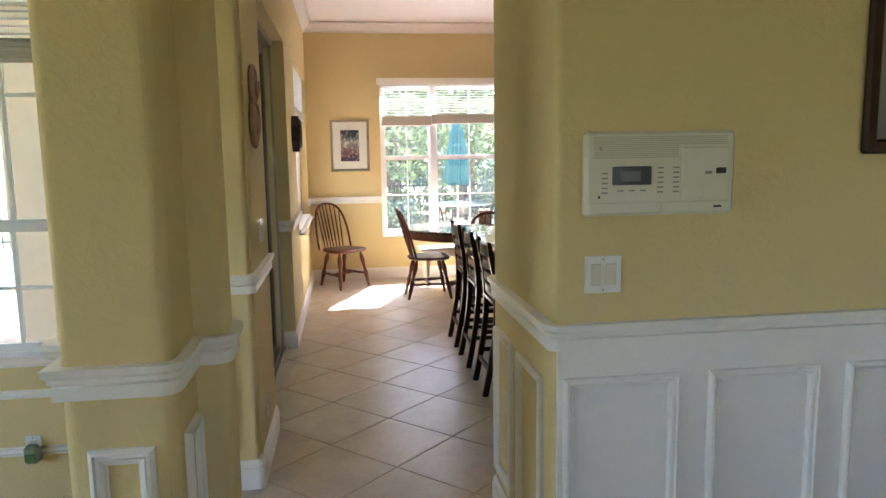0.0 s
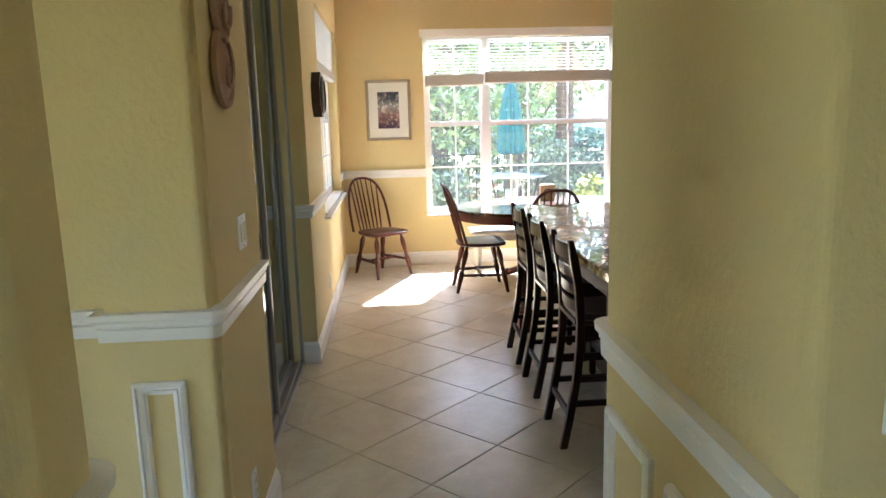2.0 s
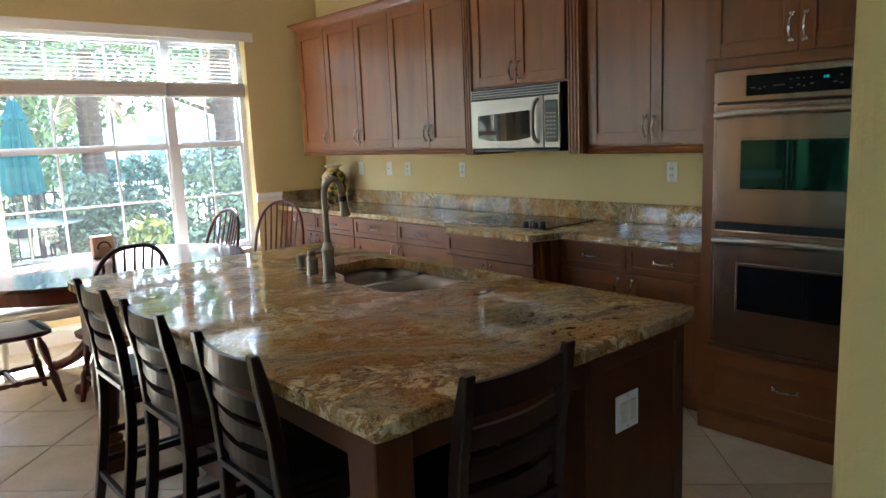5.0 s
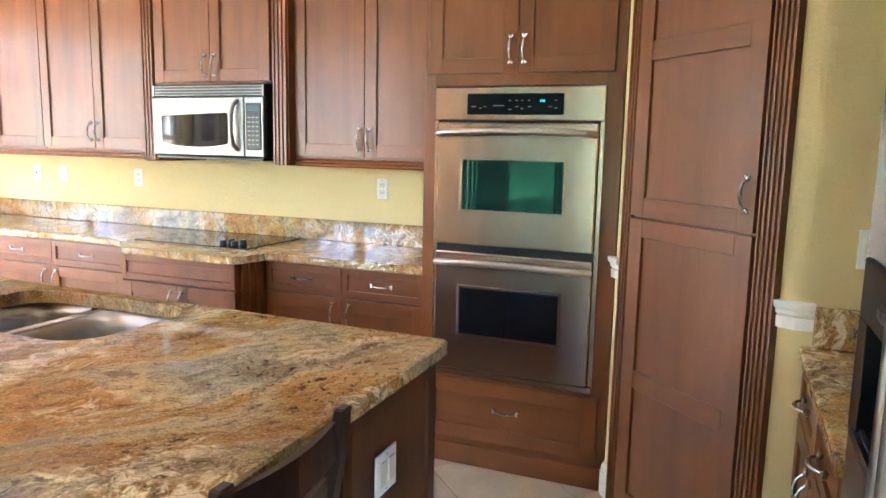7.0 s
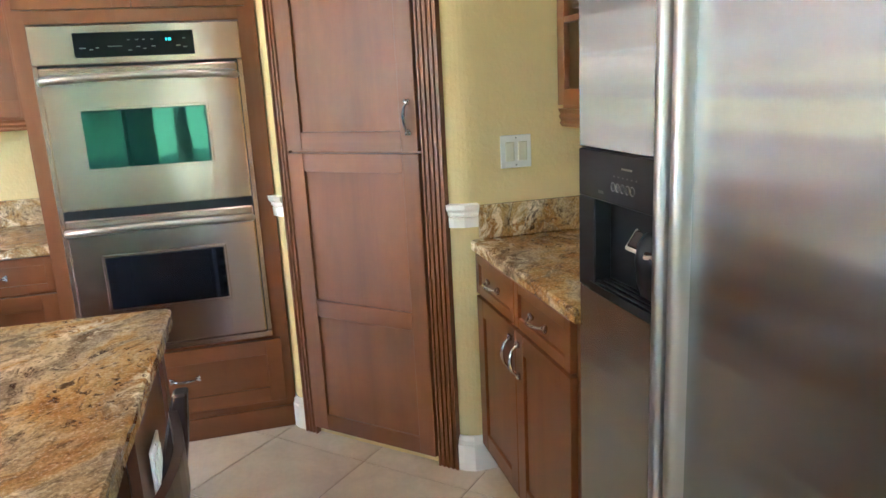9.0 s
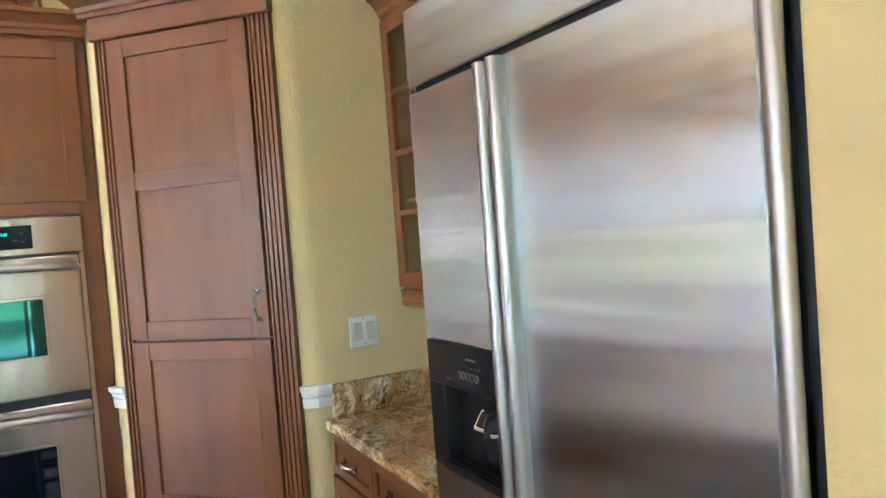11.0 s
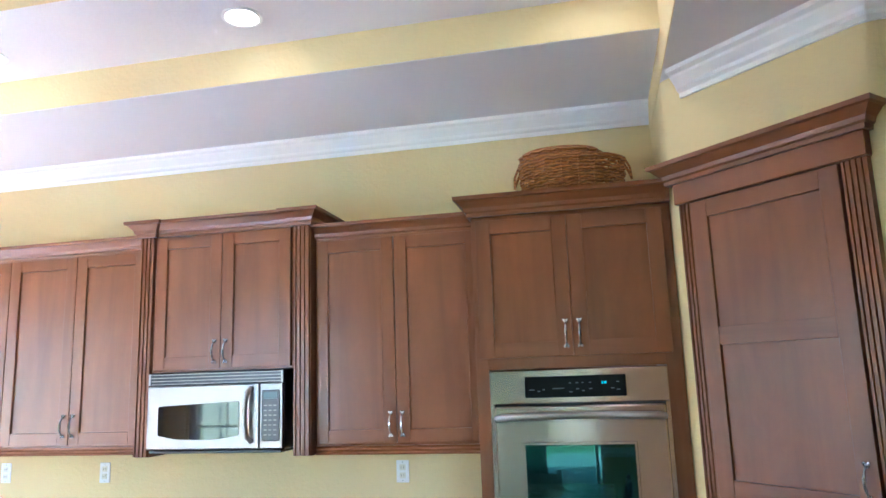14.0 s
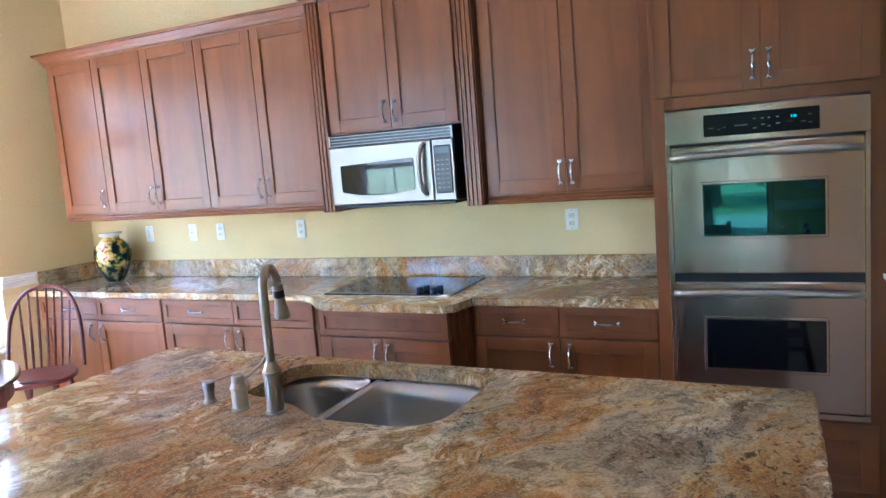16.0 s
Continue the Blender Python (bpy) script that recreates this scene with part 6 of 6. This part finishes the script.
ck_ = thing("wall_clock", "dark wooden octagonal wall clock beside the side window", "clock", pose(WX, 7.03, 1.755, 0, 0, 90))
oct_ = [(0.16 * math.cos(a), 0.165 * math.sin(a)) for a in (math.pi / 8 + math.pi * k / 4 for k in range(8))]
part("case", add_prism(bmesh.new(), oct_, 0.0, 0.06), MAHOG, ck_, m=pose(0, 0, 0, 90))
smooth(part("bezel", add_lathe(bmesh.new(), [(0.128, 0.06), (0.132, 0.07), (0.118, 0.078), (0.112, 0.066)], 28), MAHOG, ck_, m=pose(0, 0, 0, 90)))
part("dial", add_lathe(bmesh.new(), [(0.113, 0.0605), (0.113, 0.064), (0.01, 0.0645)], 28), WHITEP, ck_, m=pose(0, 0, 0, 90))

# ---- tiles of the floor, laid on the diagonal ----
PITCH, GAP = 0.478, 0.005
D = PITCH * math.sqrt(2)
ox, oy = 0.607, 6.081


def clip(poly, x0, x1, y0, y1):
    for axis, lim, sign in ((0, x0, 1), (0, x1, -1), (1, y0, 1), (1, y1, -1)):
        out = []
        for i, p in enumerate(poly):
            q = poly[(i + 1) % len(poly)]
            ip, iq = (p[axis] - lim) * sign >= 0, (q[axis] - lim) * sign >= 0
            if ip:
                out.append(p)
            if ip != iq:
                t = (lim - p[axis]) / (q[axis] - p[axis])
                out.append((p[0] + (q[0] - p[0]) * t, p[1] + (q[1] - p[1]) * t))
        poly = out
        if len(poly) < 3:
            return []
    return poly


def tile_mesh(poly):
    bm = bmesh.new()
    n_, mid = len(poly), (sum(p[0] for p in poly) / len(poly), sum(p[1] for p in poly) / len(poly))
    lo = [bm.verts.new((p[0], p[1], -0.0045)) for p in poly]
    e = [bm.verts.new((p[0], p[1], -0.0012)) for p in poly]
    hi = [bm.verts.new((p[0] + (mid[0] - p[0]) * 0.012, p[1] + (mid[1] - p[1]) * 0.012, 0.0)) for p in poly]
    for a, b in ((lo, e), (e, hi)):
        for i in range(n_):
            bm.faces.new((a[i], a[(i + 1) % n_], b[(i + 1) % n_], b[i]))
    bm.faces.new(hi)
    me = bpy.data.meshes.new("tile")
    bmesh.ops.recalc_face_normals(bm, faces=bm.faces)
    bm.to_mesh(me)
    bm.free()
    me.materials.append(TILE)
    return me


half = (PITCH - GAP) / 2 * math.sqrt(2)
whole = tile_mesh([(0, -half), (half, 0), (0, half), (-half, 0)])
far_tiles = bmesh.new()
for i in range(-18, 14):
    for j in range(-26, 14):
        if (i + j) % 2:
            continue
        cx, cy = ox + i * D / 2, oy + D / 2 + j * D / 2
        quad = [(cx, cy - half), (cx + half, cy), (cx, cy + half), (cx - half, cy)]
        for bounds in ((WX, EX, 2.4, NY), (LIP, WX, 4.69, 6.42), (-5.0, 4.5, -2.0, 2.4), (-5.0, WX, 2.4, 4.0)):
            cut = clip(quad, *bounds)
            if not cut:
                continue
            if cy < 0.6 or cx < -1.6 or (cy < 2.4 and cx > 3.0):
                far_tiles.from_mesh(tile_mesh(cut))
                continue
            if len(cut) == 4 and all(abs(a[0] - b[0]) + abs(a[1] - b[1]) < 1e-6 for a, b in zip(cut, quad)):
                ob = new("tile", whole)
                ob.location = (cx, cy, 0)
            else:
                ob = new("tile", tile_mesh(cut))
            ob.parent = floor
rest = part("tile_field", far_tiles, TILE, floor)
rest["kind"] = "stuff"

# ---- outdoors ----
GRASS, gn, gl_, gb = material("lawn", srgb(150, 150, 100), 0.9)
gv = world_coords(gn, gl_)
gl_.new(mix(gn, gl_, noise_tex(gn, gl_, gv, 0.6, 5), ramp(gn, gl_, noise_tex(gn, gl_, gv, 30, 3), [(0.3, srgb(84, 104, 52)), (0.7, srgb(126, 138, 80))]), srgb(150, 148, 104)), gb.inputs["Base Color"])
DECK = plain("pale_deck_coating", srgb(152, 146, 134), 0.8, spread=0.1, scale=9)
STONE = plain("cream_stucco", srgb(214, 208, 190), 0.85, spread=0.06, scale=12, rel=0.2)
WATER, wn_, wl_, wb_ = material("pool_water", srgb(60, 160, 200), 0.03)
bump(wn_, wl_, wb_, noise_tex(wn_, wl_, world_coords(wn_, wl_), 4, 3), 0.2, 0.05)
BARK = plain("grey_brown_bark", srgb(92, 78, 64), 0.95, spread=0.3, scale=14, rel=0.8)
TEAL = plain("teal_canvas", srgb(16, 88, 96), 0.8, spread=0.12, scale=20)
IRON = plain("black_iron", srgb(30, 30, 32), 0.5)


def leaf_material(name, a, b):
    m, n, l, s = material(name, a, 0.55)
    g = n.new("ShaderNodeNewGeometry")
    l.new(ramp(n, l, g.outputs["Random Per Island"], [(0.0, a), (0.6, b), (1.0, tuple(min(1, c * 1.6) for c in b[:3]) + (1,))]), s.inputs["Base Color"])
    s.inputs["Transmission Weight"].default_value = 0.0
    return m


LEAF = leaf_material("bright_tree_leaf", srgb(72, 90, 54), srgb(114, 134, 82))
HEDGELEAF = leaf_material("grey_green_hedge_leaf", srgb(56, 76, 62), srgb(98, 120, 102))
PALMLEAF = leaf_material("palm_leaf", srgb(84, 104, 50), srgb(120, 132, 70))
DRYLEAF = leaf_material("dry_palm_frond", srgb(146, 112, 72), srgb(180, 146, 100))

bm = bmesh.new()
for x0, x1, y0, y1 in ((-400, 400, 9.9, 400), (-400, -5.4, -400, 9.9), (4.9, 400, -400, 9.9), (-5.4, 4.9, -400, -2.4), (-5.4, -0.29, 4.24, 9.9)):
    vs = [bm.verts.new((x, y, -0.06)) for x, y in ((x0, y0), (x1, y0), (x1, y1), (x0, y1))]
    bm.faces.new(vs)
structure("ground", bm, GRASS, "sunlit lawn running to the horizon")
bm = bmesh.new()
add_box(bm, -9.0, 7.5, 9.79, 14.2, -0.2, -0.03)
add_box(bm, -9.0, -0.29, 4.24, 9.79, -0.2, -0.03)
structure("pavement", bm, DECK, "pale coated pool deck")
bm = bmesh.new()
add_box(bm, -8.2, -3.1, 8.8, 13.2, -0.1, -0.015)
structure("water", bm, WATER, "blue swimming pool water")
structure("pool_coping", add_sweep(bmesh.new(), [(-8.2, 8.8), (-3.1, 8.8), (-3.1, 13.2), (-8.2, 13.2)], [(0, -0.1), (0.28, -0.1), (0.28, -0.004), (0.26, 0.004), (0.02, 0.004), (0, -0.004)], True), STONE, "cream stone pool coping")
for x, y in ((-2.05, 6.7), (-4.4, 9.5), (-4.4, 4.6)):
    co = thing("porch_column", "square cream stucco porch column", "column", pose(x, y, -0.03))
    box("shaft", co, STONE, -0.16, 0.16, -0.16, 0.16, 0.0, 2.75, 0.01)
    box("plinth", co, STONE, -0.2, 0.2, -0.2, 0.2, 0.0, 0.18, 0.01)


# Out-of-view roof, added to cut the daylight on the deck and sliding door.
structure("porch_roof", add_box(bmesh.new(), -4.6, -0.3, 4.25, 9.8, 2.72, 2.9), CEIL, "unseen white porch roof added to shade the deck")


def leaf_cloud(name, centres, count, size, mat, parent, seed, squash=(1, 1, 1)):
    """Many small leaf blades spread through clumps with gaps between."""
    rng = np.random.default_rng(seed)
    cs = np.array([c[:3] for c in centres])
    rs = np.array([c[3] for c in centres])
    pick = rng.choice(len(cs), count, p=rs ** 2 / (rs ** 2).sum())
    d = rng.normal(size=(count, 3))
    d /= np.linalg.norm(d, axis=1)[:, None]
    at = cs[pick] + d * (rs[pick] * rng.uniform(0.55, 1.05, count) ** 0.7)[:, None] * np.array(squash)
    u = rng.normal(size=(count, 3))
    u /= np.linalg.norm(u, axis=1)[:, None]
    w = np.cross(u, rng.normal(size=(count, 3)))
    w /= np.linalg.norm(w, axis=1)[:, None]
    s = size * rng.uniform(0.6, 1.4, count)[:, None]
    v = np.stack([at - u * s, at + w * s * 0.45, at + u * s, at - w * s * 0.45], 1).reshape(-1, 3)
    faces = np.arange(count * 4).reshape(-1, 4)
    me = bpy.data.meshes.new(name)
    me.from_pydata(v.tolist(), [], faces.tolist())
    me.materials.append(mat)
    ob = new(name, me)
    ob.parent = parent
    return ob


def tree(x, y, h, spread, seed, leaves, label, blade=0.075, low=0.45, limbs=11):
    rnd = random.Random(seed)
    t = thing("tree", label, "tree", pose(x, y, -0.06))
    pts = [(0, 0, 0), (0.05, 0.02, h * 0.2), (-0.06, 0.05, h * 0.4), (0.1, 0, h * 0.62), (0.15, 0.05, h * 0.85)]
    smooth(part("trunk", add_tube(bmesh.new(), pts, [0.2, 0.15, 0.13, 0.09, 0.03], 9), BARK, t), 60)
    clumps = []
    for k in range(limbs):
        a = 2 * math.pi * k / limbs + rnd.random() * 0.5
        r, z = spread * rnd.uniform(0.5, 1.0), h * rnd.uniform(low, 1.0)
        end = (r * math.cos(a), r * math.sin(a), z)
        st = (0.02, 0.02, h * rnd.uniform(0.28, 0.55))
        mid = tuple(p * 0.5 + q * 0.5 + rnd.uniform(-0.15, 0.15) for p, q in zip(st, end))
        smooth(part("limb", add_tube(bmesh.new(), [st, mid, end], [0.06, 0.04, 0.012], 6), BARK, t), 60)
        clumps.append((*end, spread * rnd.uniform(0.28, 0.45)))
        clumps.append((*mid, spread * rnd.uniform(0.15, 0.25)))
    leaf_cloud("crown", clumps, leaves, blade, LEAF, t, seed)
    return t


tree(1.35, 14.9, 4.4, 1.8, 4, 7500, "broad-leaved garden tree with bright green crown", 0.07, 0.3, 15)
tree(-2.2, 17.5, 5.0, 2.2, 7, 3600, "broad-leaved garden tree with bright green crown")
tree(4.2, 21.5, 3.6, 1.6, 9, 3000, "broad-leaved garden tree beyond the fence")
tree(-6.5, 17.0, 5.0, 2.6, 12, 6000, "broad-leaved garden tree beyond the pool")
# The next two trees stand out of view, added to block low western sky.
tree(-11.0, 11.0, 5.0, 2.6, 15, 5000, "broad-leaved garden tree beyond the pool")
tree(-11.5, 6.0, 5.5, 3.0, 16, 6000, "broad-leaved garden tree beyond the pool", 0.1, 0.25)
tree(3.3, 18.6, 6.6, 3.0, 17, 9000, "tall spreading shade tree behind the fence", 0.09, 0.42, 15)
tree(7.2, 18.0, 6.8, 3.0, 18, 9000, "tall spreading shade tree behind the fence", 0.09, 0.40, 15)


def palm(x, y, h, seed):
    rnd = random.Random(seed)
    t = thing("palm_tree", "tall palm with rough trunk and hanging dry fronds", "palm tree", pose(x, y, -0.06))
    bm = bmesh.new()
    prof = []
    z = 0.0
    while z < h:
        r = 0.17 - 0.03 * z / h
        prof += [(r, z), (r * 1.12, z + 0.07)]
        z += 0.1
    add_lathe(bm, prof, 12)
    part("trunk", bm, BARK, t)
    for k in range(20):
        dry = k % 3 == 0
        a = 2 * math.pi * k / 20 + rnd.random() * 0.3
        reach, drop = (0.5, -1.1) if dry else (rnd.uniform(1.1, 1.7), rnd.uniform(-0.7, 0.9))
        bm = bmesh.new()
        for s in range(26):
            q = s / 25
            px, pz = reach * q, h + (drop + 0.9 * (1 - q) * (0 if dry else 1)) * q * (1 if dry else 1)
            for side in (-1, 1):
                ln = 0.34 * math.sin(math.pi * (0.12 + 0.85 * q)) + 0.03
                base = Vector((px * math.cos(a), px * math.sin(a), pz))
                out = Vector((-math.sin(a) * side + 0.5 * math.cos(a), math.cos(a) * side + 0.5 * math.sin(a), -0.55)).normalized() * ln
                wv_ = Vector((math.cos(a), math.sin(a), 0.1)) * 0.014
                vs = [bm.verts.new(p) for p in (base - wv_, base + wv_, base + out)]
                bm.faces.new(vs)
        part("frond", bm, DRYLEAF if dry else PALMLEAF, t)
    return t


palm(3.62, 14.6, 3.0, 21)
palm(5.6, 14.4, 3.3, 22)
palm(-9.5, 15.0, 4.5, 23)


def bush(name, x0, x1, y0, y1, h, count, size, seed, label, mat=None):
    b = thing(name, label, "hedge" if name == "hedge" else "bush", pose(0, 0, -0.04))
    rnd = random.Random(seed)
    cl = []
    nx, ny = max(1, int((x1 - x0) / 0.4)), max(1, int((y1 - y0) / 0.4))
    for i in range(nx):
        for j in range(ny):
            for z in [q * 0.35 + 0.2 for q in range(max(1, int(h / 0.35)))]:
                cl.append((x0 + (i + 0.5) * (x1 - x0) / nx + rnd.uniform(-0.1, 0.1), y0 + (j + 0.5) * (y1 - y0) / ny + rnd.uniform(-0.1, 0.1), min(h - 0.15, z + rnd.uniform(-0.1, 0.1)), rnd.uniform(0.2, 0.32)))
    leaf_cloud("foliage", cl, count, size, mat or HEDGELEAF, b, seed)
    for c in cl[::7]:
        smooth(part("stem", add_tube(bmesh.new(), [(c[0], c[1], 0), (c[0] + 0.03, c[1], c[2])], [0.012, 0.006], 5), BARK, b))
    return b


bush("hedge", 3.7, 6.2, 11.6, 12.5, 1.55, 9000, 0.05, 31, "dense grey-green clipped hedge beside the deck")
bush("bush", 2.75, 3.95, 12.6, 13.5, 1.2, 9000, 0.045, 32, "low grey-green shrub in the garden bed")
bush("bush", 0.3, 1.6, 12.4, 13.2, 0.85, 5000, 0.045, 33, "low grey-green shrub in the garden bed")
bush("bush", -0.4, 2.6, 14.4, 15.1, 0.95, 7000, 0.05, 36, "loose shrubs growing behind the iron fence", LEAF)
bush("bush", 3.05, 3.35, 11.5, 11.8, 0.7, 500, 0.07, 34, "bright green young plant beside the deck", PALMLEAF)
bush("hedge", -14.0, 16.0, 36.0, 37.0, 1.3, 9000, 0.16, 35, "long far hedge across the lawn")

# iron fence round the deck
fn = thing("iron_fence", "black iron picket fence along the deck", "fence", pose(0, 14.0, -0.04), "fences")
for z in (0.16, 1.0):
    box("rail", fn, IRON, -9.0, 7.4, -0.012, 0.012, z, z + 0.025, 0)
pk = add_box(bmesh.new(), -0.008, 0.008, -0.008, 0.008, 0.05, 1.12)
first = part("picket", pk, IRON, fn)
first.location.x = -6.0
for k in range(1, 110):
    ob = new("picket", first.data)
    ob.parent = fn
    ob.location.x = -6.0 + 0.122 * k
for k in range(8):
    box("post", fn, IRON, -9.0 + 2.34 * k - 0.025, -9.0 + 2.34 * k + 0.025, -0.025, 0.025, 0.0, 1.18, 0.003)

# patio table with a folded umbrella
ux, uy = 2.37, 13.0
pt = thing("patio_table", "round glass-topped metal patio table on the deck", "table", pose(ux, uy, -0.03))
smooth(part("tabletop", add_lathe(bmesh.new(), [(0.6, 0.70), (0.61, 0.71), (0.6, 0.725), (0.05, 0.725)], 32), plain("frosted_table_glass", srgb(150, 170, 168), 0.2), pt))
for k in range(4):
    a = math.pi / 4 + math.pi / 2 * k
    part("leg", add_tube(bmesh.new(), [(0.5 * math.cos(a), 0.5 * math.sin(a), 0), (0.42 * math.cos(a), 0.42 * math.sin(a), 0.4), (0.52 * math.cos(a), 0.52 * math.sin(a), 0.7)], 0.016, 6), IRON, pt)
um = thing("patio_umbrella", "folded teal canvas patio umbrella", "umbrella", pose(ux, uy, -0.03))
part("pole", add_tube(bmesh.new(), [(0, 0, 0.02), (0, 0, 2.2)], 0.02, 8), ALU, um)
bm = bmesh.new()
rows = []
for z, r in ((1.06, 0.15), (1.1, 0.19), (1.25, 0.185), (1.5, 0.16), (1.75, 0.13), (1.9, 0.10), (1.92, 0.12), (2.0, 0.085), (2.12, 0.05), (2.16, 0.02)):
    rows.append([bm.verts.new(((r * (1.0 + 0.22 * (-1) ** k)) * math.cos(2 * math.pi * k / 24), (r * (1.0 + 0.22 * (-1) ** k)) * math.sin(2 * math.pi * k / 24), z + 0.02 * math.sin(k * 1.7))) for k in range(24)])
for a, b in zip(rows, rows[1:]):
    for k in range(24):
        bm.faces.new((a[k], a[(k + 1) % 24], b[(k + 1) % 24], b[k]))
bm.faces.new(rows[0][::-1])
bm.faces.new(rows[-1])
part("canopy", bm, TEAL, um)
smooth(part("base", add_lathe(bmesh.new(), [(0.25, 0.0), (0.25, 0.05), (0.06, 0.09), (0.03, 0.2)], 20), IRON, um))

# house across the lawn
hs = thing("house", "far white house with shallow roof across the lawn", "house", pose(13.0, 42.0, -0.06))
box("wall", hs, STONE, -7, 7, 0, 8, 0, 3.2, 0)
part("roof", add_sweep(bmesh.new(), [(-7.5, -0.5), (7.5, -0.5)], [(0, 3.2), (-4.5, 5.0), (-9.0, 3.2)]), plain("brown_roof_tile", srgb(150, 120, 100), 0.9), hs)
for x in (-5, -2, 1.5, 4.5):
    wdw = box("window", hs, plain("far_window_frame", srgb(230, 230, 228), 0.5), x - 0.7, x + 0.7, -0.06, 0.02, 0.9, 2.3, 0)
    box("pane", wdw, GREYP, x - 0.6, x + 0.6, -0.08, -0.06, 1.0, 2.2, 0)
